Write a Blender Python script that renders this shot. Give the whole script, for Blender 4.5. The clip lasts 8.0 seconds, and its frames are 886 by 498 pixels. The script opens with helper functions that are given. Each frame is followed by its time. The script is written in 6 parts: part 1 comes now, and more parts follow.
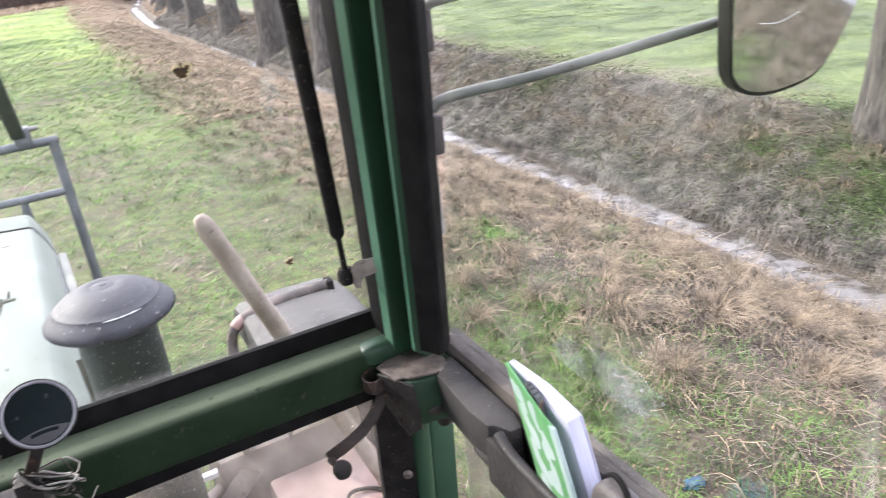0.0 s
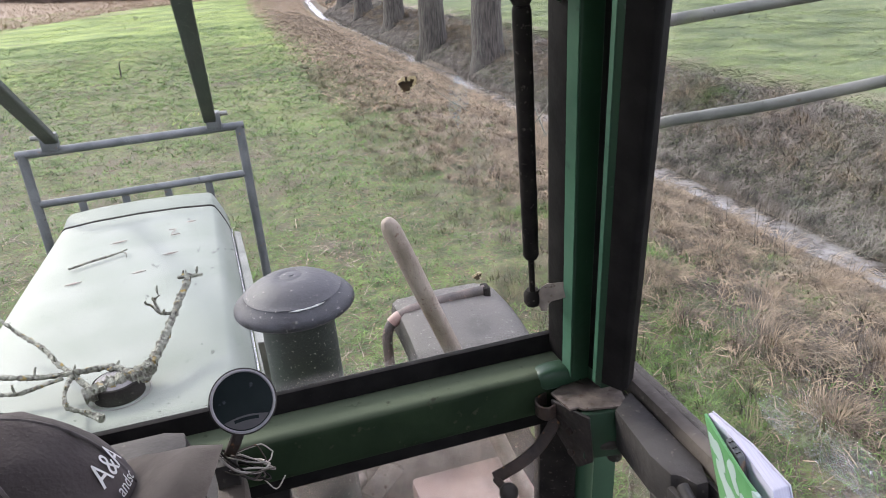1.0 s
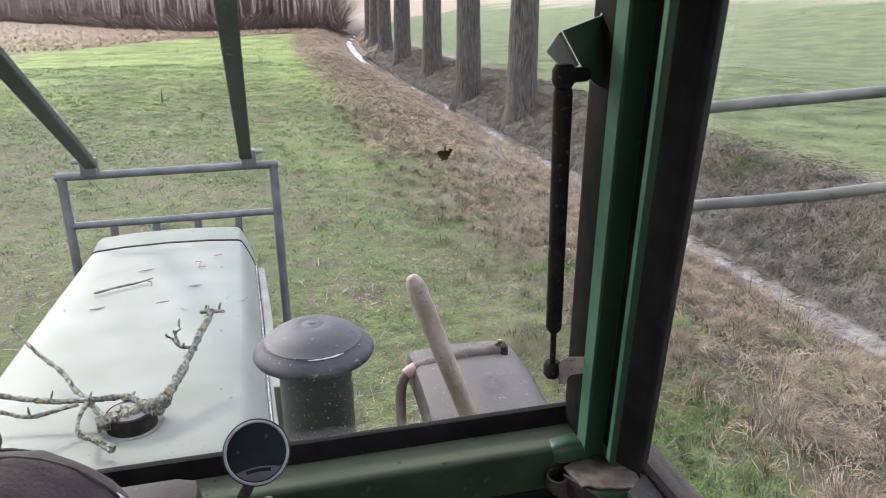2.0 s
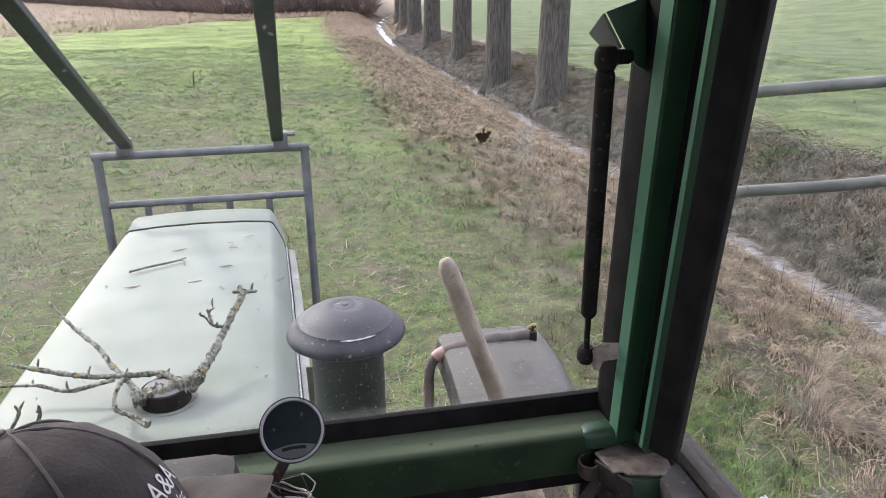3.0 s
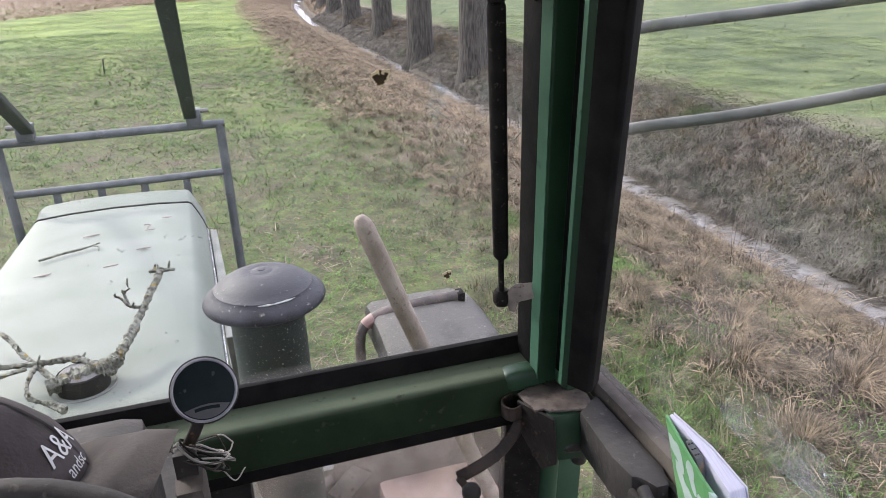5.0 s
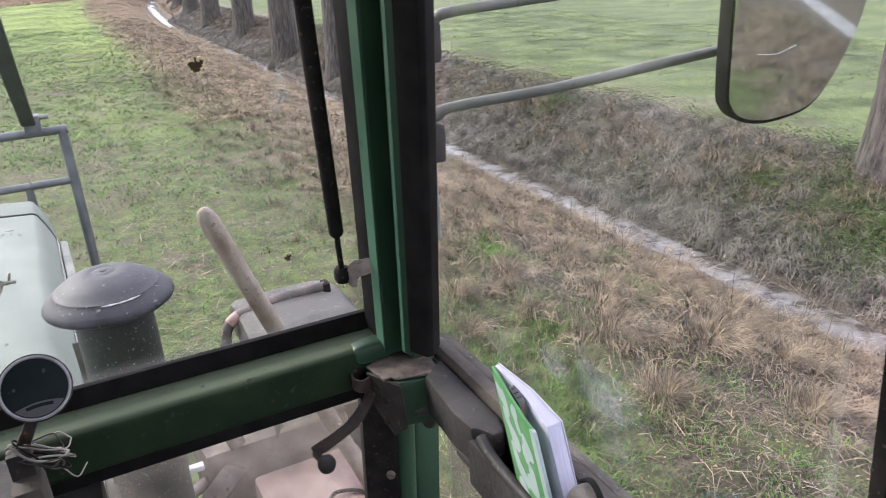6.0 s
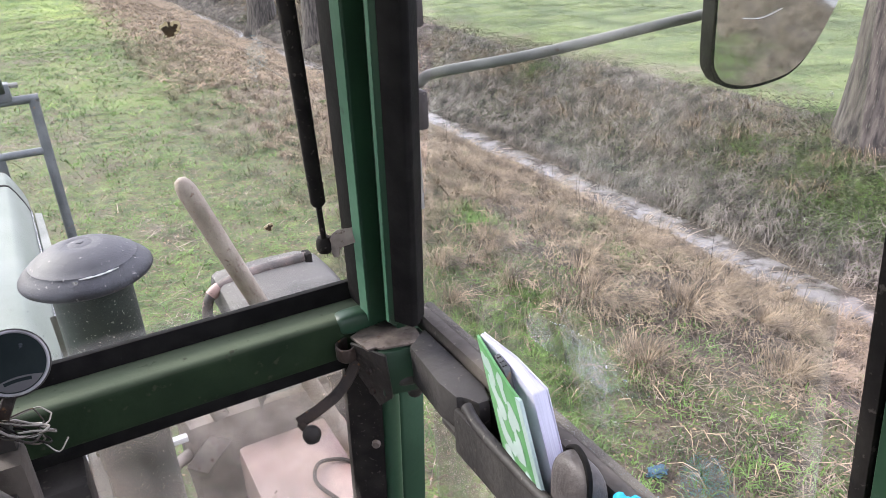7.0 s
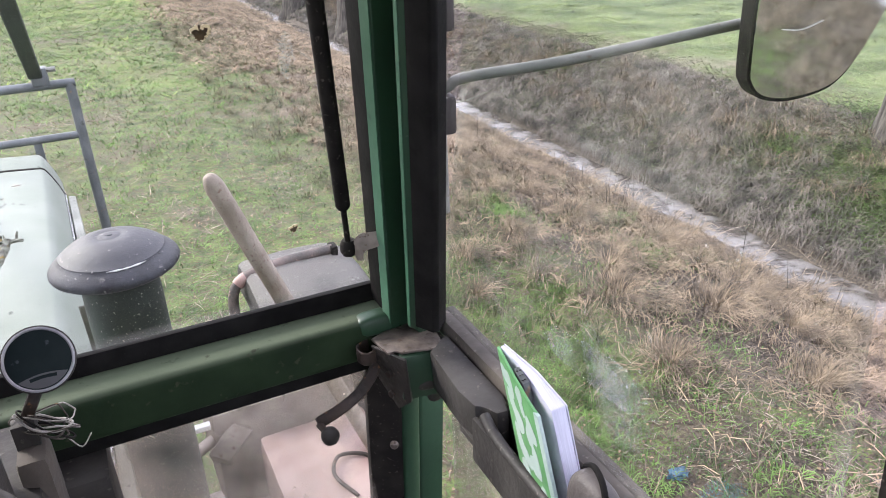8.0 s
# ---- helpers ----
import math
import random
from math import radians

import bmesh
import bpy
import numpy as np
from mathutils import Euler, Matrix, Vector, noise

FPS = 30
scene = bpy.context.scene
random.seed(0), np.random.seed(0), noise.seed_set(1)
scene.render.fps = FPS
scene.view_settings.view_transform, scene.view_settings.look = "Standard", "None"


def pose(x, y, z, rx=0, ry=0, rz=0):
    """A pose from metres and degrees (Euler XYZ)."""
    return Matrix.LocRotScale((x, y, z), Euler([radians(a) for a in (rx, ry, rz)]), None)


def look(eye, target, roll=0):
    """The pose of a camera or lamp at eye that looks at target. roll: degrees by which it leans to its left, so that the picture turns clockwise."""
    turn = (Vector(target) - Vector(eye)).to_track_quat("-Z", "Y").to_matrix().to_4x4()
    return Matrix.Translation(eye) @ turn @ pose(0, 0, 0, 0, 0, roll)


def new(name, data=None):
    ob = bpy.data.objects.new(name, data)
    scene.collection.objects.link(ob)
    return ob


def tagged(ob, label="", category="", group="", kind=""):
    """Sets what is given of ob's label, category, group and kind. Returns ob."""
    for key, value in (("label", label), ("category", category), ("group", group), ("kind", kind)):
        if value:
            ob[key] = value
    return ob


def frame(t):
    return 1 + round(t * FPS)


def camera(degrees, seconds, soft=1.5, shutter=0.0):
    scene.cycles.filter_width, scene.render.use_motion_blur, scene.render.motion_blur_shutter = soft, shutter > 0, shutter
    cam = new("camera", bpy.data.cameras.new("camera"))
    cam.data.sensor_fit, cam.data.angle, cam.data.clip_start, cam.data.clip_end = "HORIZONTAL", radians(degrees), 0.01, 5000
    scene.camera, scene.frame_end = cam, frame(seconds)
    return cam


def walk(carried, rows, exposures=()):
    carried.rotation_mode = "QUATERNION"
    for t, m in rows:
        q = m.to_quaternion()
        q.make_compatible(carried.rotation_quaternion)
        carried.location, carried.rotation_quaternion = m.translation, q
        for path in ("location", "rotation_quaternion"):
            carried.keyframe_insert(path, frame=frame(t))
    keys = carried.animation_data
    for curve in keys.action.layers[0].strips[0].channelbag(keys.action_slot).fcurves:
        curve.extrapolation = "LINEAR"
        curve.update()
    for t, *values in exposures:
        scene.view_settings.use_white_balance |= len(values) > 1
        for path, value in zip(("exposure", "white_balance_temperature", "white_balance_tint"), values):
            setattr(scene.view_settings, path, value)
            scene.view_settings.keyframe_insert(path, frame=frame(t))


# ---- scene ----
cam = camera(62.6, 8.0, soft=0.7, shutter=0.12)
PATH = [
    (0, (0.108, -0.027, 2.502), (0.919, 1.614, 1.695), -6.4),
    (0.1, (0.097, -0.005, 2.512), (0.794, 1.676, 1.682), -5.0),
    (0.2, (0.086, 0.001, 2.518), (0.727, 1.709, 1.698), -3.6),
    (0.3, (0.074, 0.013, 2.514), (0.676, 1.744, 1.715), -2.8),
    (0.4, (0.073, 0.02, 2.514), (0.64, 1.768, 1.724), -3.4),
    (0.5, (0.064, 0.01, 2.521), (0.614, 1.771, 1.75), -3.4),
    (0.6, (0.065, 0.027, 2.516), (0.628, 1.794, 1.766), -3.2),
    (0.8, (0.073, 0.024, 2.503), (0.596, 1.812, 1.776), -4.2),
    (1, (0.047, 0.03, 2.529), (0.523, 1.812, 1.757), -4.9),
    (1.2, (0.058, 0.051, 2.526), (0.48, 1.854, 1.771), -4.4),
    (1.5, (0.063, 0.02, 2.542), (0.545, 1.829, 1.836), -4.2),
    (1.7, (0.055, 0.017, 2.543), (0.539, 1.827, 1.843), -2.8),
    (2, (0.04, 0.032, 2.556), (0.48, 1.871, 1.904), -0.8),
    (2.2, (0.022, 0.039, 2.556), (0.383, 1.889, 1.886), -0.0),
    (3.3, (0.038, 0.029, 2.548), (0.426, 1.859, 1.842), -1.3),
    (3.5, (0.06, 0.023, 2.534), (0.476, 1.838, 1.805), -1.9),
    (3.8, (0.049, 0.031, 2.521), (0.521, 1.825, 1.775), -0.6),
    (4, (0.046, 0.039, 2.524), (0.479, 1.852, 1.797), -1.0),
    (4.2, (0.062, 0.021, 2.525), (0.583, 1.812, 1.803), -0.5),
    (5.3, (0.051, 0.018, 2.509), (0.597, 1.787, 1.752), -3.2),
    (5.4, (0.045, -0.011, 2.51), (0.652, 1.75, 1.781), -2.6),
    (5.5, (0.059, -0.003, 2.511), (0.715, 1.736, 1.771), -2.7),
    (5.7, (0.052, -0.026, 2.503), (0.711, 1.679, 1.691), -3.1),
    (5.8, (0.081, -0.006, 2.487), (0.746, 1.688, 1.659), -1.7),
    (5.9, (0.095, -0.038, 2.492), (0.831, 1.647, 1.704), -2.8),
    (6, (0.099, -0.056, 2.5), (0.921, 1.596, 1.729), -2.9),
    (6.2, (0.122, -0.071, 2.495), (0.99, 1.559, 1.726), -5.7),
    (6.3, (0.113, -0.057, 2.506), (1.012, 1.553, 1.73), -4.6),
    (6.5, (0.113, -0.059, 2.503), (0.988, 1.523, 1.649), -5.3),
    (6.7, (0.11, -0.039, 2.497), (1.022, 1.519, 1.636), -4.7),
    (7, (0.1, -0.046, 2.496), (0.948, 1.553, 1.645), -2.8),
    (7.2, (0.113, -0.03, 2.5), (0.946, 1.567, 1.629), -3.0),
    (7.5, (0.095, -0.046, 2.508), (0.951, 1.585, 1.729), -1.1),
    (7.7, (0.119, -0.041, 2.534), (0.92, 1.58, 1.679), -2.3),
    (8, (0.113, -0.034, 2.518), (0.887, 1.587, 1.639), -2.0),
]
EXPOSURES = [(0, 1.12), (0.3, 0.75), (0.6, 0.53), (1.2, 0.46), (2.0, 0.42), (4.0, 0.38), (5.5, 0.38), (6.0, 0.5), (6.5, 0.63), (7.0, 0.87), (7.5, 0.9), (8.0, 0.83)]
walk(cam, [(t, look(eye, target, roll)) for t, eye, target, roll in PATH], EXPOSURES)

# ---- light: a bright, thinly veiled winter sky ----
SUN_UP, SUN_ROUND = radians(32), radians(-38)
world = bpy.data.worlds.new("sky")
scene.world = world
world.use_nodes = True
wt = world.node_tree
sky = wt.nodes.new("ShaderNodeTexSky")
sky.sky_type = "NISHITA"
sky.sun_disc = False
sky.sun_elevation = SUN_UP
sky.sun_rotation = SUN_ROUND
sky.air_density, sky.dust_density, sky.ozone_density = 1.0, 4.0, 1.0
veil = wt.nodes.new("ShaderNodeMixRGB")
veil.inputs["Fac"].default_value = 0.75
veil.inputs["Color2"].default_value = (9.75, 9.35, 11.75, 1)
wt.links.new(sky.outputs["Color"], veil.inputs["Color1"])
wt.links.new(veil.outputs["Color"], wt.nodes["Background"].inputs["Color"])
wt.nodes["Background"].inputs["Strength"].default_value = 0.3

sun_data = bpy.data.lights.new("sun", "SUN")
sun_data.energy, sun_data.angle, sun_data.color = 2.8, radians(6), (1.0, 0.945, 0.9)
sun = new("sun", sun_data)
sun.matrix_world = look((-20 * math.sin(-SUN_ROUND), 20 * math.cos(SUN_ROUND), 20 * math.tan(SUN_UP)), (0, 0, 0))


# ---- materials ----
def material(name, one, two, rough=0.6, metal=0.0, scale=8.0, fine=60.0, bump=0.15, speck=None, speck_amount=0.5, stretch=(1, 1, 1), mode="object", islands=0.0, coat=0.0, edge=0.08, spec=0.5, dust=None, lock=0.0):
    """Two colours mixed by a broad noise, a fine grain in the relief, and specks of dirt or wear."""
    m = bpy.data.materials.new(name)
    m.use_nodes = True
    t = m.node_tree
    out = t.nodes["Principled BSDF"]
    out.inputs["Roughness"].default_value, out.inputs["Metallic"].default_value = rough, metal
    out.inputs["Coat Weight"].default_value = coat
    out.inputs["Specular IOR Level"].default_value = spec
    geo = t.nodes.new("ShaderNodeNewGeometry")
    co = t.nodes.new("ShaderNodeTexCoord")
    mp = t.nodes.new("ShaderNodeMapping")
    mp.inputs["Scale"].default_value = stretch
    t.links.new(geo.outputs["Position"] if mode == "world" else co.outputs["Object"], mp.inputs["Vector"])

    def grain(s, detail=4.0):
        n = t.nodes.new("ShaderNodeTexNoise")
        n.inputs["Scale"].default_value, n.inputs["Detail"].default_value = s, detail
        t.links.new(mp.outputs["Vector"], n.inputs["Vector"])
        return n.outputs["Fac"]

    def ramp(fac, a, b):
        r = t.nodes.new("ShaderNodeMapRange")
        r.inputs["From Min"].default_value, r.inputs["From Max"].default_value = a, b
        t.links.new(fac, r.inputs["Value"])
        return r.outputs["Result"]

    def mix(fac, a, b):
        x = t.nodes.new("ShaderNodeMixRGB")
        for value, slot in ((fac, "Fac"), (a, "Color1"), (b, "Color2")):
            if isinstance(value, tuple):
                x.inputs[slot].default_value = (*value, 1)
            elif isinstance(value, float):
                x.inputs[slot].default_value = value
            else:
                t.links.new(value, x.inputs[slot])
        return x.outputs["Color"]

    wide = grain(scale)
    close = grain(fine, 6.0)
    colour = mix(ramp(wide, 0.35, 0.65), one, two)
    if islands:
        warm = tuple(min(1, c * (1 + islands)) for c in two)
        cold = tuple(c * (1 - islands) for c in one)
        colour = mix(0.65, colour, mix(geo.outputs["Random Per Island"], cold, warm))
    if lock:
        # whole locks of grass that are darker or paler together
        tone = ramp(grain(lock, 3.0), 0.36, 0.64)
        colour = mix(tone, mix(0.68, colour, tuple(0.35 * c for c in one)), mix(0.45, colour, tuple(min(1, 1.5 * c) for c in two)))
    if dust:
        # dust on upward faces; on the beam it also paints the ledge's sky light
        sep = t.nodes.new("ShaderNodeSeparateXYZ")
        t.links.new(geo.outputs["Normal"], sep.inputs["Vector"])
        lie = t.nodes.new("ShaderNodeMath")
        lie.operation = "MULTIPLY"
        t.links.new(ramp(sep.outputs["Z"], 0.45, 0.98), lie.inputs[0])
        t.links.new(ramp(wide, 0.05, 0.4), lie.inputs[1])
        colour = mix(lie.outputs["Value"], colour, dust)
    if speck:
        spots = ramp(close, 0.72 - 0.25 * speck_amount, 0.78 - 0.2 * speck_amount)
        colour = mix(spots, colour, speck)
    t.links.new(colour, out.inputs["Base Color"])
    rr = t.nodes.new("ShaderNodeMapRange")
    rr.inputs["To Min"].default_value, rr.inputs["To Max"].default_value = max(0.02, rough - edge), min(1, rough + edge)
    t.links.new(close, rr.inputs["Value"])
    t.links.new(rr.outputs["Result"], out.inputs["Roughness"])
    if bump:
        b = t.nodes.new("ShaderNodeBump")
        b.inputs["Strength"].default_value, b.inputs["Distance"].default_value = bump, 0.01
        t.links.new(close, b.inputs["Height"])
        t.links.new(b.outputs["Normal"], out.inputs["Normal"])
    return m


def pane_glass(name, dirt, dust=(0.55, 0.53, 0.48), scale=3.0, clean=0.57, drop=0.71, rim=None):
    """Clear glass with a thin film of dust: uneven broad haze and small dried drops."""
    m = bpy.data.materials.new(name)
    m.use_nodes = True
    t = m.node_tree
    t.nodes.remove(t.nodes["Principled BSDF"])
    co = t.nodes.new("ShaderNodeTexCoord")
    clear, shine, film = (t.nodes.new("ShaderNodeBsdf" + k) for k in ("Transparent", "Glossy", "Diffuse"))
    clear.inputs["Color"].default_value = (0.95, 0.97, 0.95, 1)
    shine.inputs["Roughness"].default_value = 0.03
    film.inputs["Color"].default_value = (*dust, 1)
    facing = t.nodes.new("ShaderNodeLayerWeight")
    facing.inputs["Blend"].default_value = 0.5
    fres = t.nodes.new("ShaderNodeMapRange")
    steep = t.nodes.new("ShaderNodeMath")
    steep.operation = "POWER"
    steep.inputs[1].default_value = 4.0
    t.links.new(facing.outputs["Facing"], steep.inputs[0])
    t.links.new(steep.outputs["Value"], fres.inputs["Value"])
    fres.inputs["To Min"].default_value, fres.inputs["To Max"].default_value = 0.03, 0.5
    a, b = t.nodes.new("ShaderNodeMixShader"), t.nodes.new("ShaderNodeMixShader")
    broad, drops = t.nodes.new("ShaderNodeTexNoise"), t.nodes.new("ShaderNodeTexNoise")
    broad.inputs["Scale"].default_value, broad.inputs["Detail"].default_value = scale, 5
    drops.inputs["Scale"].default_value, drops.inputs["Detail"].default_value = 90, 2
    for n in (broad, drops):
        t.links.new(co.outputs["Object"], n.inputs["Vector"])
    r1, r2 = t.nodes.new("ShaderNodeMapRange"), t.nodes.new("ShaderNodeMapRange")
    r1.inputs["From Min"].default_value, r1.inputs["From Max"].default_value = clean, clean + 0.2
    r1.inputs["To Min"].default_value, r1.inputs["To Max"].default_value = 0.0, dirt * 3.0
    r2.inputs["From Min"].default_value, r2.inputs["From Max"].default_value = drop, drop + 0.06
    r2.inputs["To Max"].default_value = 0.35
    add = t.nodes.new("ShaderNodeMath")
    t.links.new(broad.outputs["Fac"], r1.inputs["Value"])
    t.links.new(drops.outputs["Fac"], r2.inputs["Value"])
    t.links.new(r1.outputs["Result"], add.inputs[0])
    t.links.new(r2.outputs["Result"], add.inputs[1])
    film_amount = add.outputs["Value"]
    if rim:
        # dirt that gathers along the pane's borders
        sep = t.nodes.new("ShaderNodeSeparateXYZ")
        t.links.new(co.outputs["Generated"], sep.inputs["Vector"])

        def maths(kind, u, v):
            n = t.nodes.new("ShaderNodeMath")
            n.operation = kind
            for value, slot in ((u, 0), (v, 1)):
                if isinstance(value, float):
                    n.inputs[slot].default_value = value
                else:
                    t.links.new(value, n.inputs[slot])
            return n.outputs["Value"]

        gap = 1.0
        for axis, reach in rim:
            side = sep.outputs[axis]
            near = maths("DIVIDE", maths("MINIMUM", side, maths("SUBTRACT", 1.0, side)), reach)
            gap = maths("MINIMUM", near, gap)
        crust = maths("MAXIMUM", maths("SUBTRACT", maths("SUBTRACT", 1.0, gap), maths("MULTIPLY", broad.outputs["Fac"], 0.8)), 0.0)
        film_amount = maths("ADD", film_amount, maths("MULTIPLY", crust, 0.3))
    t.links.new(fres.outputs["Result"], a.inputs["Fac"])
    t.links.new(clear.outputs["BSDF"], a.inputs[1])
    t.links.new(shine.outputs["BSDF"], a.inputs[2])
    t.links.new(film_amount, b.inputs["Fac"])
    t.links.new(a.outputs["Shader"], b.inputs[1])
    t.links.new(film.outputs["BSDF"], b.inputs[2])
    t.links.new(b.outputs["Shader"], t.nodes["Material Output"].inputs["Surface"])
    return m


GREEN = material("green cab paint", (0.008, 0.029, 0.0135), (0.014, 0.044, 0.021), 0.45, scale=5, fine=90, bump=0.05, speck=(0.04, 0.06, 0.045), speck_amount=0.15)
# ledge's sky light and dust are both put into the upward tint
DUSTLITGREEN = material("grimy green beam paint", (0.009, 0.018, 0.008), (0.017, 0.031, 0.014), 0.75, scale=9, fine=60, bump=0.12, speck=(0.034, 0.04, 0.024), speck_amount=0.35, spec=0.15, dust=(0.07, 0.088, 0.056))
# for edges that catch window light; the light is put into the colour
LITEDGEGREEN = material("rubbed light green paint", (0.03, 0.1, 0.056), (0.06, 0.145, 0.09), 0.5, scale=8, fine=70, bump=0.06, speck=(0.03, 0.07, 0.045), speck_amount=0.3)
SILL = material("dusty brown-grey rubber", (0.055, 0.048, 0.042), (0.12, 0.105, 0.09), 0.8, scale=9, fine=70, bump=0.2, speck=(0.15, 0.135, 0.115), speck_amount=0.4, spec=0.25)
DARKGREEN = material("dark green tractor paint", (0.009, 0.016, 0.014), (0.02, 0.031, 0.027), 0.55, scale=12, fine=210, bump=0.12, speck=(0.3, 0.3, 0.27), speck_amount=0.38)
HOODPAINT = material("pale mint hood paint", (0.165, 0.188, 0.155), (0.21, 0.229, 0.198), 0.6, scale=5.5, fine=120, bump=0.03, speck=(0.1, 0.11, 0.08), speck_amount=0.12, spec=0.3)
RUBBER = material("black rubber", (0.008, 0.007, 0.0065), (0.018, 0.016, 0.014), 0.8, scale=25, fine=150, bump=0.1, speck=(0.06, 0.054, 0.047), speck_amount=0.4, spec=0.12)
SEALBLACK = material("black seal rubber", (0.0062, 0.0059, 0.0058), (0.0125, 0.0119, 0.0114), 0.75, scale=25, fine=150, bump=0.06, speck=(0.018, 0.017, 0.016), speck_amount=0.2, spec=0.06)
TRAYPLASTIC = material("worn grey-black tray plastic", (0.02, 0.0185, 0.018), (0.046, 0.043, 0.04), 0.6, scale=14, fine=90, bump=0.15, speck=(0.1, 0.09, 0.078), speck_amount=0.32, spec=0.35)
PLASTIC = material("dusty black plastic", (0.016, 0.014, 0.013), (0.05, 0.045, 0.04), 0.65, scale=11, fine=80, bump=0.15, speck=(0.09, 0.08, 0.07), speck_amount=0.4, spec=0.3)
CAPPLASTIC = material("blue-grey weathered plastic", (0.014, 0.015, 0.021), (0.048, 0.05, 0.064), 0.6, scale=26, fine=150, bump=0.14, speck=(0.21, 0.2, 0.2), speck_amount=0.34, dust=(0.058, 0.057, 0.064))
GALV = material("grey galvanised steel", (0.11, 0.115, 0.1), (0.18, 0.18, 0.16), 0.6, 0.25, scale=20, fine=80, bump=0.08, speck=(0.1, 0.085, 0.06), speck_amount=0.3)
GREYSTEEL = material("dark grey painted steel", (0.07, 0.078, 0.08), (0.11, 0.118, 0.12), 0.5, 0.2, scale=15, fine=80, bump=0.1, speck=(0.16, 0.1, 0.06), speck_amount=0.25)
RUST = material("rusty brown steel", (0.016, 0.013, 0.011), (0.042, 0.028, 0.021), 0.65, 0.3, scale=30, fine=90, bump=0.3, speck=(0.15, 0.07, 0.03), speck_amount=0.4)
BARESTEEL = material("worn bare steel plate", (0.2, 0.17, 0.145), (0.34, 0.29, 0.25), 0.5, 0.35, scale=18, fine=70, bump=0.15, speck=(0.12, 0.08, 0.06), speck_amount=0.4)
PLATE = material("dull brown steel plate", (0.055, 0.045, 0.038), (0.17, 0.14, 0.12), 0.55, 0.3, scale=32, fine=110, bump=0.18, speck=(0.055, 0.035, 0.026), speck_amount=0.5)
BRACKET = material("worn grey-brown bracket steel", (0.15, 0.125, 0.105), (0.27, 0.235, 0.2), 0.5, 0.2, scale=40, fine=110, bump=0.18, speck=(0.1, 0.07, 0.05), speck_amount=0.4)
BLACKSTEEL = material("black greasy steel", (0.013, 0.0115, 0.01), (0.034, 0.028, 0.024), 0.5, 0.2, scale=25, fine=80, bump=0.25, speck=(0.08, 0.06, 0.05), speck_amount=0.25)
WORNTUBE = material("worn pinkish-brown painted tube", (0.05, 0.043, 0.038), (0.14, 0.108, 0.094), 0.65, 0.1, scale=16, fine=70, bump=0.2, speck=(0.3, 0.2, 0.17), speck_amount=0.4)
PANEL = material("dusty olive panel paint", (0.19, 0.195, 0.165), (0.28, 0.285, 0.245), 0.6, scale=9, fine=70, bump=0.1, speck=(0.05, 0.05, 0.04), speck_amount=0.35)
RUSTMINT = material("rust-patched mint paint", (0.3, 0.36, 0.3), (0.4, 0.44, 0.37), 0.5, scale=4, fine=5, bump=0.1, speck=(0.22, 0.09, 0.04), speck_amount=0.7)
CHROME = material("bright steel", (0.5, 0.5, 0.5), (0.65, 0.65, 0.65), 0.25, 0.9, scale=20, fine=90, bump=0.03)
OLDWOOD = material("weathered wooden handle", (0.25, 0.205, 0.165), (0.38, 0.325, 0.275), 0.8, scale=16, fine=120, bump=0.3, speck=(0.2, 0.13, 0.1), speck_amount=0.45, stretch=(1.5, 1.5, 1))
BARK = material("grey furrowed bark", (0.012, 0.01, 0.008), (0.07, 0.061, 0.05), 0.9, scale=6, fine=22, bump=1.0, speck=(0.085, 0.086, 0.064), speck_amount=0.4, stretch=(3, 3, 0.5))
LICHEN = material("lichen-covered bark", (0.062, 0.056, 0.046), (0.24, 0.25, 0.2), 0.9, scale=110, fine=48, bump=0.9, speck=(0.24, 0.17, 0.05), speck_amount=0.5)
LIDPAINT = material("pale dusty lid paint", (0.17, 0.165, 0.16), (0.25, 0.24, 0.235), 0.7, scale=14, fine=80, bump=0.05, speck=(0.14, 0.13, 0.12), speck_amount=0.3, spec=0.2)
GREYMETAL = material("dusty grey tank steel", (0.06, 0.058, 0.053), (0.17, 0.16, 0.148), 0.6, 0.0, scale=9, fine=120, bump=0.1, speck=(0.42, 0.4, 0.37), speck_amount=0.42, dust=(0.21, 0.196, 0.178))
FADEDRED = material("faded red paint", (0.23, 0.15, 0.13), (0.33, 0.24, 0.21), 0.6, scale=9, fine=60, bump=0.1, speck=(0.28, 0.23, 0.19), speck_amount=0.4)
BRIGHTRED = material("worn red paint", (0.2, 0.12, 0.1), (0.28, 0.19, 0.165), 0.5, scale=15, fine=60, bump=0.1)
ENGINE = material("dusty brown engine steel", (0.22, 0.185, 0.16), (0.4, 0.34, 0.295), 0.75, scale=14, fine=60, bump=0.4, speck=(0.28, 0.24, 0.2), speck_amount=0.4)
SEAMCLOTH = material("pale worn stitching", (0.075, 0.066, 0.064), (0.12, 0.108, 0.104), 0.95, scale=60, fine=300, bump=0.2)
POUCH = material("dark grey worn leather", (0.05, 0.043, 0.042), (0.085, 0.075, 0.072), 0.6, scale=18, fine=160, bump=0.2)
CAPCLOTH = material("faded charcoal cotton", (0.042, 0.034, 0.033), (0.074, 0.062, 0.06), 0.95, scale=14, fine=260, bump=0.2, speck=(0.09, 0.078, 0.076), speck_amount=0.3)
BRIMCLOTH = material("dusty grey-brown cotton", (0.1, 0.087, 0.083), (0.16, 0.142, 0.135), 0.95, scale=20, fine=300, bump=0.12)
WHITEPRINT = material("white print", (0.6, 0.6, 0.58), (0.7, 0.7, 0.68), 0.8, bump=0.0)
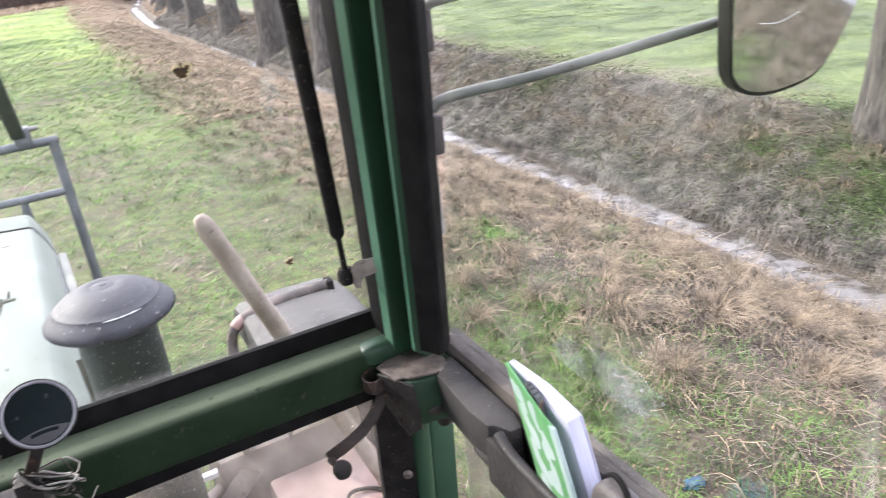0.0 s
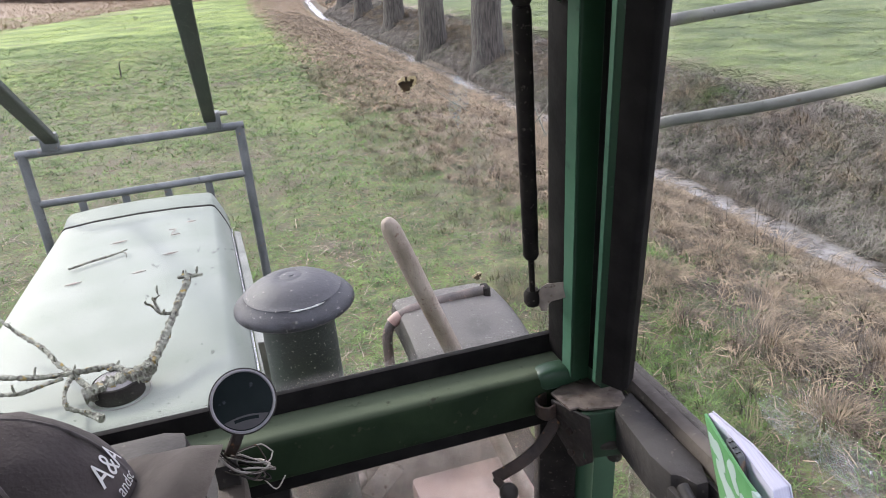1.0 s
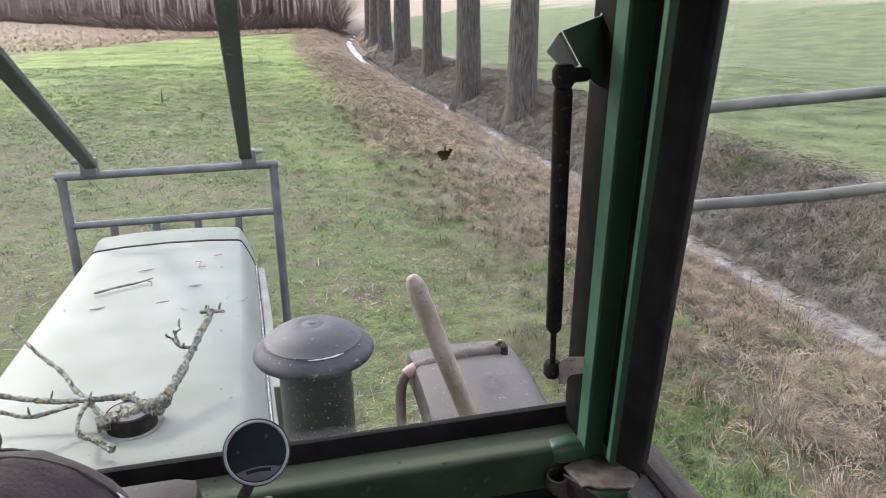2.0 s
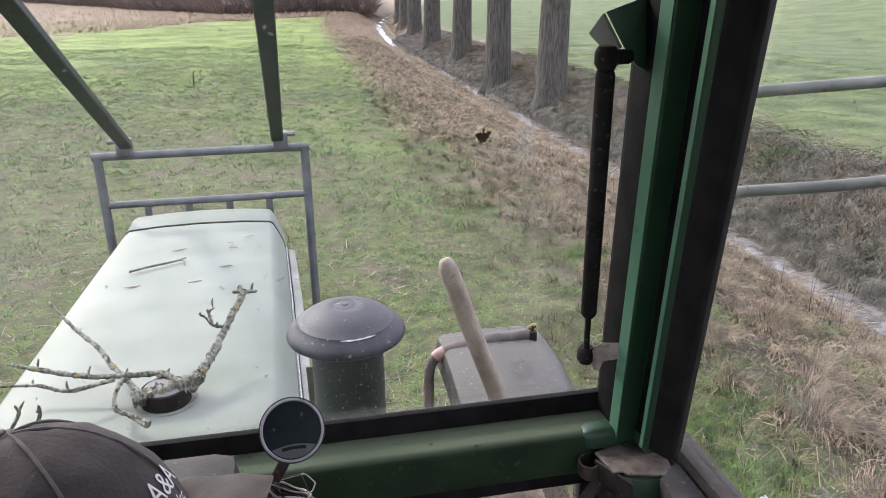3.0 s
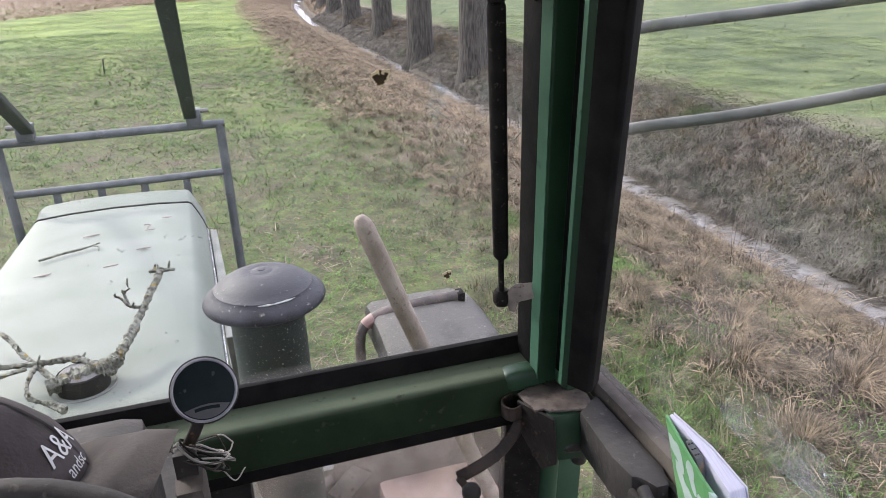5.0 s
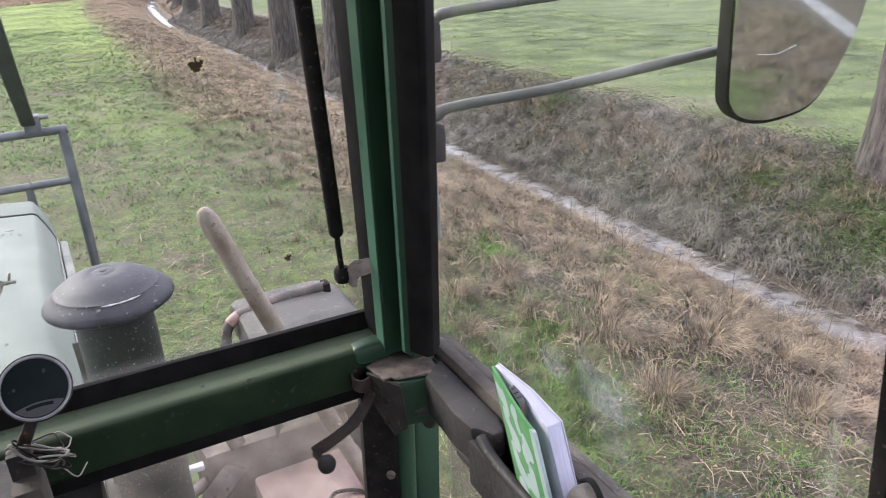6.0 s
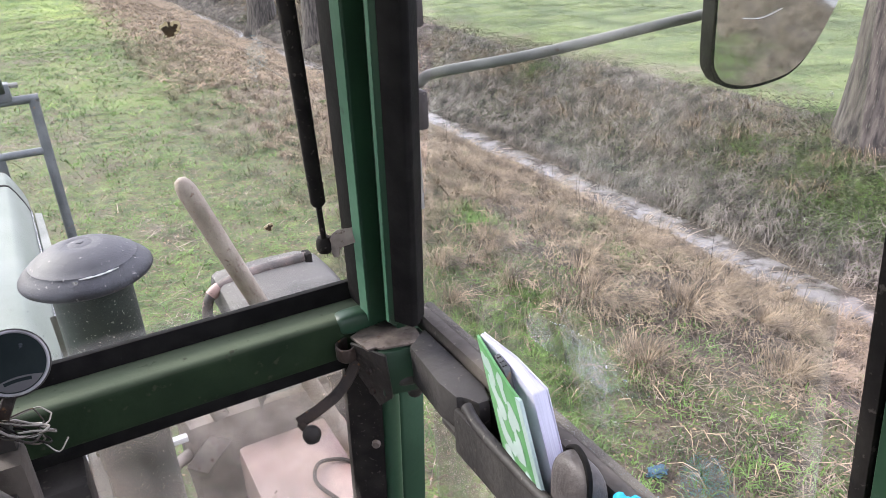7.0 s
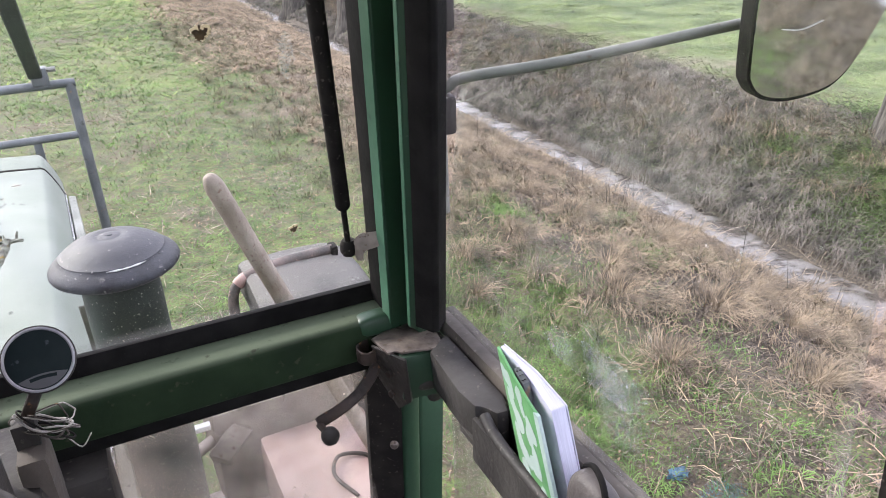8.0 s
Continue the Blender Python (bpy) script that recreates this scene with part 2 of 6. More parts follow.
PAPER = material("white paper pages", (0.42, 0.42, 0.52), (0.5, 0.5, 0.6), 0.85, scale=20, fine=200, bump=0.1, stretch=(40, 1, 1))
COVERGREEN = material("glossy green cover", (0.085, 0.235, 0.09), (0.115, 0.28, 0.115), 0.4, scale=9, fine=90, bump=0.02)
COVERPALE = material("pale cover print", (0.3, 0.39, 0.36), (0.37, 0.45, 0.42), 0.4, scale=9, fine=90, bump=0.02)
DIALBLACK = material("black dial glass", (0.004, 0.009, 0.01), (0.01, 0.016, 0.017), 0.55, spec=0.15, scale=20, fine=90, bump=0.02, speck=(0.05, 0.06, 0.07), speck_amount=0.1)
RIMGREY = material("silver grey plastic rim", (0.22, 0.215, 0.23), (0.38, 0.37, 0.39), 0.5, scale=30, fine=90, bump=0.05)
LABELGREY = material("dull grey dial label", (0.06, 0.06, 0.064), (0.09, 0.09, 0.095), 0.6, scale=30, fine=90, bump=0.02)
WIRE = material("pale grey cable", (0.2, 0.18, 0.16), (0.3, 0.28, 0.25), 0.6, scale=40, fine=90, bump=0.05)
BLUE = material("turquoise cloth", (0.0, 0.28, 0.45), (0.01, 0.36, 0.55), 0.7, scale=20, fine=120, bump=0.2)
SCRAPBLUE = material("muddy blue plastic", (0.014, 0.04, 0.065), (0.03, 0.1, 0.15), 0.5, scale=40, fine=120, bump=0.2)
DEADLEAF = material("dry brown leaf", (0.03, 0.017, 0.009), (0.09, 0.05, 0.026), 0.8, scale=60, fine=200, bump=0.2)
CABGREY = material("grey cab lining", (0.1, 0.1, 0.1), (0.14, 0.14, 0.135), 0.8, scale=6, fine=90, bump=0.1)
COLUMN = material("dusty tan column sleeve", (0.038, 0.031, 0.025), (0.08, 0.066, 0.053), 0.8, scale=10, fine=70, bump=0.2)
MIRRORGLASS = material("mirror glass", (0.42, 0.44, 0.43), (0.55, 0.57, 0.55), 0.03, 1.0, scale=5, fine=40, bump=0.0, speck=(0.5, 0.5, 0.46), speck_amount=0.1, edge=0.02)
def thin_leaf(name, colour):
    """Dry leaf skin that lets part of the daylight through."""
    m = material(name, colour, tuple(0.85 * c for c in colour), 0.85, scale=60, fine=200, bump=0.1)
    t = m.node_tree
    through_light, both = t.nodes.new("ShaderNodeBsdfTranslucent"), t.nodes.new("ShaderNodeMixShader")
    through_light.inputs["Color"].default_value = (*colour, 1)
    both.inputs["Fac"].default_value = 0.55
    t.links.new(t.nodes["Principled BSDF"].outputs["BSDF"], both.inputs[1])
    t.links.new(through_light.outputs["BSDF"], both.inputs[2])
    t.links.new(both.outputs["Shader"], t.nodes["Material Output"].inputs["Surface"])
    return m


def film_patch(name, amount):
    """A soft-edged veil of dust wiped over part of a pane."""
    m = bpy.data.materials.new(name)
    m.use_nodes = True
    t = m.node_tree
    t.nodes.remove(t.nodes["Principled BSDF"])
    co, middle, reach, fade, soft, wisps, blend = (t.nodes.new("ShaderNode" + k) for k in ("TexCoord", "VectorMath", "VectorMath", "MapRange", "Math", "TexNoise", "MixShader"))
    clear, film = t.nodes.new("ShaderNodeBsdfTransparent"), t.nodes.new("ShaderNodeBsdfDiffuse")
    film.inputs["Color"].default_value = (0.5, 0.52, 0.53, 1)
    middle.operation, reach.operation, soft.operation = "SUBTRACT", "LENGTH", "MULTIPLY"
    middle.inputs[1].default_value = (0.5, 0.5, 0.5)
    t.links.new(co.outputs["Generated"], middle.inputs[0])
    t.links.new(middle.outputs["Vector"], reach.inputs[0])
    fade.inputs["From Min"].default_value, fade.inputs["From Max"].default_value = 0.5, 0.1
    fade.inputs["To Max"].default_value = amount
    t.links.new(reach.outputs["Value"], fade.inputs["Value"])
    wisps.inputs["Scale"].default_value, wisps.inputs["Detail"].default_value = 9.0, 4
    t.links.new(co.outputs["Object"], wisps.inputs["Vector"])
    t.links.new(fade.outputs["Result"], soft.inputs[0])
    t.links.new(wisps.outputs["Fac"], soft.inputs[1])
    t.links.new(soft.outputs["Value"], blend.inputs["Fac"])
    t.links.new(clear.outputs["BSDF"], blend.inputs[1])
    t.links.new(film.outputs["BSDF"], blend.inputs[2])
    t.links.new(blend.outputs["Shader"], t.nodes["Material Output"].inputs["Surface"])
    return m


VEIL = film_patch("wiped dust veil", 0.42)
LEAFRIM = thin_leaf("pale torn leaf rim", (0.6, 0.54, 0.42))
GLASS = pane_glass("dusty front glass", 0.04, clean=0.56, rim=(("X", 0.022), ("Z", 0.05)))
DOORGLASS = pane_glass("dusty door glass", 0.045, scale=4.5, clean=0.6, rim=(("Y", 0.08), ("Z", 0.05)))
LOWGLASS = pane_glass("dirty lower glass", 0.1, (0.55, 0.48, 0.4), 4.0, 0.36, 0.72)
SMEAR = pane_glass("dried water smear", 0.022, (0.5, 0.52, 0.56), 14.0, 0.42, 0.69)

GRASSBLADE = material("green grass blades", (0.032, 0.07, 0.013), (0.1, 0.17, 0.033), 0.7, mode="world", scale=0.9, fine=20, bump=0.0, islands=0.3, lock=3.5)
# sunlight on the far meadow is painted in: brighter, yellower than near turf
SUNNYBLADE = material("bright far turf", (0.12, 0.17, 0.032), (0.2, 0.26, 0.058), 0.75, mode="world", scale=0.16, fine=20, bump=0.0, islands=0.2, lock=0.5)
MEADOWBLADE = material("fresh meadow grass", (0.08, 0.122, 0.03), (0.15, 0.19, 0.06), 0.75, mode="world", scale=0.5, fine=20, bump=0.0, islands=0.2, lock=0.9)
FARSTRAW = material("dead straw grass", (0.06, 0.043, 0.028), (0.29, 0.21, 0.135), 0.85, mode="world", scale=2.2, fine=18, bump=0.0, islands=0.8, lock=9.0)
LUSHBLADE = material("lush green grass blades", (0.036, 0.074, 0.017), (0.12, 0.188, 0.05), 0.8, spec=0.25, mode="world", scale=0.9, fine=20, bump=0.0, islands=0.45, lock=9.0)
STRAW = material("dead straw grass", (0.046, 0.036, 0.024), (0.22, 0.168, 0.11), 0.85, mode="world", scale=2.2, fine=18, bump=0.0, islands=0.85, lock=6.0)
OLIVEBLADE = material("half-dead olive grass", (0.032, 0.034, 0.016), (0.125, 0.116, 0.058), 0.8, mode="world", scale=1.8, fine=18, bump=0.0, islands=0.65, lock=8.0)
BANKREED = material("grey-brown bank reeds", (0.045, 0.04, 0.034), (0.165, 0.145, 0.122), 0.9, mode="world", scale=1.3, fine=18, bump=0.0, islands=0.6, lock=4.0)
DULLSTRAW = material("old brown reed litter", (0.055, 0.046, 0.036), (0.24, 0.198, 0.152), 0.9, mode="world", scale=1.3, fine=18, bump=0.0, islands=0.8, lock=12.0)
IVY = material("dark green bank leaves", (0.045, 0.056, 0.03), (0.13, 0.145, 0.08), 0.85, spec=0.2, mode="world", scale=1.0, fine=20, bump=0.0, islands=0.5, lock=5.0)
ROTTEN = material("dark rotten leaves", (0.02, 0.015, 0.011), (0.085, 0.062, 0.046), 0.75, mode="world", scale=3, fine=20, bump=0.0, islands=0.6)
LITTER = material("fallen brown leaves", (0.09, 0.06, 0.035), (0.22, 0.16, 0.1), 0.85, mode="world", scale=3, fine=20, bump=0.0, islands=0.5)
WOODS = material("bare brown far wood", (0.12, 0.092, 0.08), (0.27, 0.21, 0.185), 0.95, mode="world", scale=0.25, fine=4, bump=0.0, islands=0.35)


def ground_material():
    """Winter meadow soil: green turf, brown strip along the ditch, dark mud at the water, pale stubble far to the right."""
    m = bpy.data.materials.new("winter meadow ground")
    m.use_nodes = True
    t = m.node_tree
    out = t.nodes["Principled BSDF"]
    out.inputs["Roughness"].default_value = 0.95
    geo = t.nodes.new("ShaderNodeNewGeometry")
    sep = t.nodes.new("ShaderNodeSeparateXYZ")
    t.links.new(geo.outputs["Position"], sep.inputs["Vector"])

    def grain(s, detail=5.0):
        n = t.nodes.new("ShaderNodeTexNoise")
        n.inputs["Scale"].default_value, n.inputs["Detail"].default_value = s, detail
        t.links.new(geo.outputs["Position"], n.inputs["Vector"])
        return n.outputs["Fac"]

    def span(value, a, b, c=0.0, d=1.0):
        r = t.nodes.new("ShaderNodeMapRange")
        for slot, v in (("From Min", a), ("From Max", b), ("To Min", c), ("To Max", d)):
            r.inputs[slot].default_value = v
        t.links.new(value, r.inputs["Value"])
        return r.outputs["Result"]

    def mix(fac, a, b):
        x = t.nodes.new("ShaderNodeMixRGB")
        for value, slot in ((fac, "Fac"), (a, "Color1"), (b, "Color2")):
            if isinstance(value, tuple):
                x.inputs[slot].default_value = (*value, 1)
            else:
                t.links.new(value, x.inputs[slot])
        return x.outputs["Color"]

    def maths(kind, a, b):
        x = t.nodes.new("ShaderNodeMath")
        x.operation = kind
        for value, slot in ((a, 0), (b, 1)):
            if isinstance(value, float):
                x.inputs[slot].default_value = value
            else:
                t.links.new(value, x.inputs[slot])
        return x.outputs["Value"]

    fine, mid, wide, vast = grain(38.0), grain(6.0), grain(0.9), grain(0.12)
    turf = mix(span(mid, 0.38, 0.6), (0.035, 0.055, 0.016), (0.1, 0.14, 0.034))
    turf = mix(span(fine, 0.46, 0.58), turf, (0.08, 0.062, 0.037))
    turf = mix(span(wide, 0.52, 0.62, 0, 0.75), turf, (0.085, 0.068, 0.045))
    turf = mix(span(fine, 0.42, 0.34, 0, 0.8), turf, (0.035, 0.033, 0.02))
    # the far meadow's sunlight goes into these brighter turf colours
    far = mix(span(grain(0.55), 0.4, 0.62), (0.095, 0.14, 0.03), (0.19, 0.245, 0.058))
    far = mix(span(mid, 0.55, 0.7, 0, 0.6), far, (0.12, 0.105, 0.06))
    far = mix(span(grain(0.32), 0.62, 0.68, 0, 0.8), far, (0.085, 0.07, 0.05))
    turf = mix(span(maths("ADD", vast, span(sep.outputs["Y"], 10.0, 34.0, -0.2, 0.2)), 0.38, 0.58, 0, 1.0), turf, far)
    dead = mix(span(mid, 0.35, 0.65), (0.05, 0.042, 0.028), (0.11, 0.088, 0.058))
    dead = mix(span(fine, 0.5, 0.6), dead, (0.04, 0.03, 0.02))
    mud = mix(span(fine, 0.4, 0.6), (0.045, 0.037, 0.028), (0.11, 0.09, 0.068))
    turn = maths("MAXIMUM", maths("SUBTRACT", sep.outputs["Y"], 40.0), 0.0)
    along = maths("SUBTRACT", sep.outputs["X"], maths("MULTIPLY", maths("MULTIPLY", turn, turn), 0.0028))
    shift = maths("ADD", along, span(wide, 0.3, 0.7, -1.1, 1.1))
    bare = mix(span(fine, 0.4, 0.62), (0.028, 0.021, 0.015), (0.085, 0.065, 0.046))
    dead = mix(span(grain(1.7), 0.47, 0.56), dead, bare)
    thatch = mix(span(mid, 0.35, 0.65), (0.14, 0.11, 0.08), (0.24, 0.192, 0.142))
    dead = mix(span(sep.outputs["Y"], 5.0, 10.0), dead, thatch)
    col = mix(span(shift, 2.2, 3.0), turf, dead)
    col = mix(span(sep.outputs["Z"], -0.45, -0.85), col, mud)
    east = mix(span(wide, 0.4, 0.62), (0.05, 0.076, 0.02), (0.095, 0.12, 0.038))
    east = mix(span(mid, 0.52, 0.66, 0, 0.5), east, (0.13, 0.12, 0.06))
    east = mix(span(fine, 0.5, 0.62, 0, 0.5), east, (0.06, 0.085, 0.025))
    stubble = mix(span(mid, 0.3, 0.7), (0.17, 0.16, 0.105), (0.23, 0.21, 0.145))
    east = mix(span(maths("ADD", sep.outputs["X"], span(vast, 0.3, 0.7, -5, 5)), 38.0, 48.0), east, stubble)
    col = mix(span(maths("ADD", along, span(wide, 0.3, 0.7, -0.8, 0.8)), 8.0, 9.4), col, east)
    tall = mix(span(mid, 0.35, 0.65), (0.15, 0.11, 0.075), (0.26, 0.2, 0.14))
    west = maths("SUBTRACT", 10.0, along)
    col = mix(maths("MULTIPLY", span(west, 4.0, 6.0), span(maths("SUBTRACT", maths("ADD", sep.outputs["Y"], span(grain(0.3), 0.3, 0.7, -4, 4)), span(sep.outputs["X"], -18.0, -2.0, -21.6, 0.0)), 57.0, 63.0)), col, tall)
    t.links.new(col, out.inputs["Base Color"])
    b = t.nodes.new("ShaderNodeBump")
    b.inputs["Strength"].default_value, b.inputs["Distance"].default_value = 0.8, 0.03
    t.links.new(fine, b.inputs["Height"])
    t.links.new(b.outputs["Normal"], out.inputs["Normal"])
    return m


def water_material():
    """Shallow standing water with mud showing through, the sky's reflection painted as pale patches."""
    m = bpy.data.materials.new("shallow ditch water")
    m.use_nodes = True
    t = m.node_tree
    out = t.nodes["Principled BSDF"]
    out.inputs["Roughness"].default_value = 0.16
    out.inputs["Specular IOR Level"].default_value = 0.8
    geo = t.nodes.new("ShaderNodeNewGeometry")
    n, b, sky_tone, mixed, edge = (t.nodes.new("ShaderNode" + k) for k in ("TexNoise", "Bump", "TexNoise", "MixRGB", "MapRange"))
    n.inputs["Scale"].default_value, n.inputs["Detail"].default_value = 14.0, 5
    sky_tone.inputs["Scale"].default_value, sky_tone.inputs["Detail"].default_value = 3.2, 9
    b.inputs["Strength"].default_value, b.inputs["Distance"].default_value = 0.5, 0.03
    edge.inputs["From Min"].default_value, edge.inputs["From Max"].default_value = 0.46, 0.56
    mixed.inputs["Color1"].default_value, mixed.inputs["Color2"].default_value = (0.07, 0.062, 0.052, 1), (0.17, 0.16, 0.15, 1)
    for q in (n, sky_tone):
        t.links.new(geo.outputs["Position"], q.inputs["Vector"])
    t.links.new(n.outputs["Fac"], b.inputs["Height"])
    t.links.new(sky_tone.outputs["Fac"], edge.inputs["Value"])
    t.links.new(edge.outputs["Result"], mixed.inputs["Fac"])
    t.links.new(mixed.outputs["Color"], out.inputs["Base Color"])
    t.links.new(b.outputs["Normal"], out.inputs["Normal"])
    return m


SOIL, WATER = ground_material(), water_material()


# ---- tools for meshes ----
def mesh_of(name, bm, mat, smooth=True):
    bmesh.ops.recalc_face_normals(bm, faces=bm.faces)
    me = bpy.data.meshes.new(name)
    bm.to_mesh(me)
    bm.free()
    me.materials.append(mat)
    for p in me.polygons:
        p.use_smooth = smooth
    if smooth:
        me.set_sharp_from_angle(angle=radians(38))
    return me


def part(name, bm, mat, parent=None, label="", smooth=True):
    """Links a bmesh as one mesh object under a thing or under a part."""
    ob = new(name, mesh_of(name, bm, mat, smooth))
    if parent:
        ob.parent = parent
    return tagged(ob, label)


def thing(name, label, category, group="", at=(0, 0, 0)):
    ob = new(name)
    ob.empty_display_size = 0.05
    ob.location = at
    return tagged(ob, label, category, group)


def soften(bm, width, segments=2):
    if width > 0:
        bmesh.ops.bevel(bm, geom=list(bm.edges), offset=width, segments=segments, affect="EDGES", profile=0.6, clamp_overlap=True)


def box(lo, hi, bevel=0.004, bm=None):
    own = bmesh.new()
    bmesh.ops.create_cube(own, size=1, matrix=Matrix.LocRotScale([(a + b) / 2 for a, b in zip(lo, hi)], None, [b - a for a, b in zip(lo, hi)]))
    soften(own, bevel)
    return merge(bm, own)


def merge(bm, own):
    if bm is None:
        return own
    me = bpy.data.meshes.new("scratch")
    own.to_mesh(me)
    own.free()
    bm.from_mesh(me)
    bpy.data.meshes.remove(me)
    return bm


def prism(outline, low, high, bevel=0.003, bm=None):
    """Joins two outlines of the same length (lists of 3D points) into a solid."""
    own = bmesh.new()
    a = [own.verts.new(low(p)) for p in outline]
    b = [own.verts.new(high(p)) for p in outline]
    own.faces.new(a[::-1])
    own.faces.new(b)
    for i in range(len(a)):
        j = (i + 1) % len(a)
        own.faces.new((a[i], a[j], b[j], b[i]))
    bmesh.ops.recalc_face_normals(own, faces=own.faces)
    soften(own, bevel)
    return merge(bm, own)


def smooth_line(points, steps=6):
    """A Catmull-Rom line through the points."""
    p = [Vector(q) for q in points]
    p = [2 * p[0] - p[1], *p, 2 * p[-1] - p[-2]]
    line = []
    for i in range(1, len(p) - 2):
        for k in range(steps):
            u = k / steps
            line.append(0.5 * (2 * p[i] + (p[i + 1] - p[i - 1]) * u + (2 * p[i - 1] - 5 * p[i] + 4 * p[i + 1] - p[i + 2]) * u * u + (3 * p[i] - p[i - 1] - 3 * p[i + 1] + p[i + 2]) * u**3))
    return [*line, p[-2]]


def tube(points, radius, sides=12, bm=None, closed=False, wobble=0.0, seed=0, cap=True):
    """A round bar along a line; radius is one number or a list, one for each point."""
    own = bm or bmesh.new()
    pts = [Vector(q) for q in points]
    n = len(pts)
    radii = radius if isinstance(radius, (list, tuple)) else [radius] * n
    rings, side = [], None
    for i, p in enumerate(pts):
        a, b = (pts[i - 1], pts[(i + 1) % n]) if closed else (pts[max(0, i - 1)], pts[min(n - 1, i + 1)])
        way = (b - a).normalized()
        if side is None:
            side = way.orthogonal().normalized()
        side = (side - way * side.dot(way)).normalized()
        up = way.cross(side)
        ring = []
        for k in range(sides):
            ang = 2 * math.pi * k / sides
            r = radii[i]
            if wobble:
                r *= 1 + wobble * noise.noise(Vector((p.x * 70 + seed, p.y * 70 + math.cos(ang) * 1.5, p.z * 70 + math.sin(ang) * 1.5)))
            ring.append(own.verts.new(p + side * (r * math.cos(ang)) + up * (r * math.sin(ang))))
        rings.append(ring)
    for i in range(n if closed else n - 1):
        a, b = rings[i], rings[(i + 1) % n]
        for k in range(sides):
            j = (k + 1) % sides
            own.faces.new((a[k], a[j], b[j], b[k]))
    if cap and not closed:
        own.faces.new(rings[0][::-1])
        own.faces.new(rings[-1])
    return own


def lathe(profile, sides=48, at=(0, 0, 0), axis=None, bm=None):
    """Turns (radius, height) pairs round z; axis: a direction to turn z to."""
    own = bmesh.new()
    rings = []
    for r, h in profile:
        if r < 1e-5:
            rings.append([own.verts.new((0, 0, h))])
        else:
            rings.append([own.verts.new((r * math.cos(2 * math.pi * k / sides), r * math.sin(2 * math.pi * k / sides), h)) for k in range(sides)])
    for a, b in zip(rings, rings[1:]):
        for k in range(sides):
            j = (k + 1) % sides
            if len(a) == 1 and len(b) > 1:
                own.faces.new((a[0], b[j], b[k]))
            elif len(b) == 1 and len(a) > 1:
                own.faces.new((a[k], a[j], b[0]))
            elif len(a) > 1:
                own.faces.new((a[k], a[j], b[j], b[k]))
    turn = Matrix.Translation(at)
    if axis:
        turn = turn @ Vector(axis).to_track_quat("Z", "Y").to_matrix().to_4x4()
    bmesh.ops.transform(own, matrix=turn, verts=own.verts)
    return merge(bm, own)


def flat_bar(points, width, thick, across, bm=None, bevel=0.0015):
    """A flat bar along a line; across: the direction of its width."""
    own = bmesh.new()
    pts = [Vector(q) for q in points]
    rings = []
    for i, p in enumerate(pts):
        way = (pts[min(len(pts) - 1, i + 1)] - pts[max(0, i - 1)]).normalized()
        w = (Vector(across) - way * Vector(across).dot(way)).normalized()
        h = way.cross(w)
        rings.append([own.verts.new(p + w * (sx * width / 2) + h * (sy * thick / 2)) for sx, sy in ((-1, -1), (1, -1), (1, 1), (-1, 1))])
    for a, b in zip(rings, rings[1:]):
        for k in range(4):
            own.faces.new((a[k], a[(k + 1) % 4], b[(k + 1) % 4], b[k]))
    own.faces.new(rings[0][::-1])
    own.faces.new(rings[-1])
    soften(own, bevel, 1)
    return merge(bm, own)


def blades(name, pos, height, width, heading, lean, mat, label, category, segments=3, droop=0.6, parent=None):
    """Many single blades as one mesh: each a narrow strip that leans along its heading and droops towards its tip."""
    n = len(pos)
    hx, hy = np.cos(heading), np.sin(heading)
    verts = np.zeros((n, 2 * segments + 1, 3))
    for s in range(segments + 1):
        u = s / segments
        out = height * (lean * u + droop * lean * u * u)
        up = height * (u - droop * 0.55 * np.minimum(lean, 1.5) * u * u)
        c = np.stack([pos[:, 0] + hx * out, pos[:, 1] + hy * out, pos[:, 2] + np.maximum(up, 0.004 * s)], -1)
        if s == segments:
            verts[:, 2 * s] = c
        else:
            w = width * (1 - 0.6 * u) / 2
            off = np.stack([-hy * w, hx * w, np.zeros(n)], -1)
            verts[:, 2 * s], verts[:, 2 * s + 1] = c - off, c + off
    quads = [[2 * s, 2 * s + 1, 2 * s + 3, 2 * s + 2] for s in range(segments - 1)]
    k = 2 * segments + 1
    base = (np.arange(n) * k)[:, None]
    tri = base + np.array([2 * segments - 2, 2 * segments - 1, 2 * segments])
    loops = [np.concatenate([base + np.array(q) for q in quads], 1)] if quads else []
    per = 4 * len(quads) + 3
    flat = np.concatenate([*loops, tri], 1).ravel()
    sizes = np.tile([4] * len(quads) + [3], n)
    return stuff_mesh(name, verts.reshape(-1, 3), flat, sizes, mat, label, category, parent)


def stuff_mesh(name, verts, loops, sizes, mat, label, category, parent=None):
    me = bpy.data.meshes.new(name)
    me.vertices.add(len(verts))
    me.vertices.foreach_set("co", verts.astype(np.float32).ravel())
    me.loops.add(len(loops))
    me.loops.foreach_set("vertex_index", loops.astype(np.int32))
    me.polygons.add(len(sizes))
    me.polygons.foreach_set("loop_start", np.concatenate([[0], np.cumsum(sizes)[:-1]]).astype(np.int32))
    me.update(calc_edges=True)
    me.materials.append(mat)
    ob = new(name, me)
    if parent:
        ob.parent = parent
    return tagged(ob, label, category, kind="stuff")


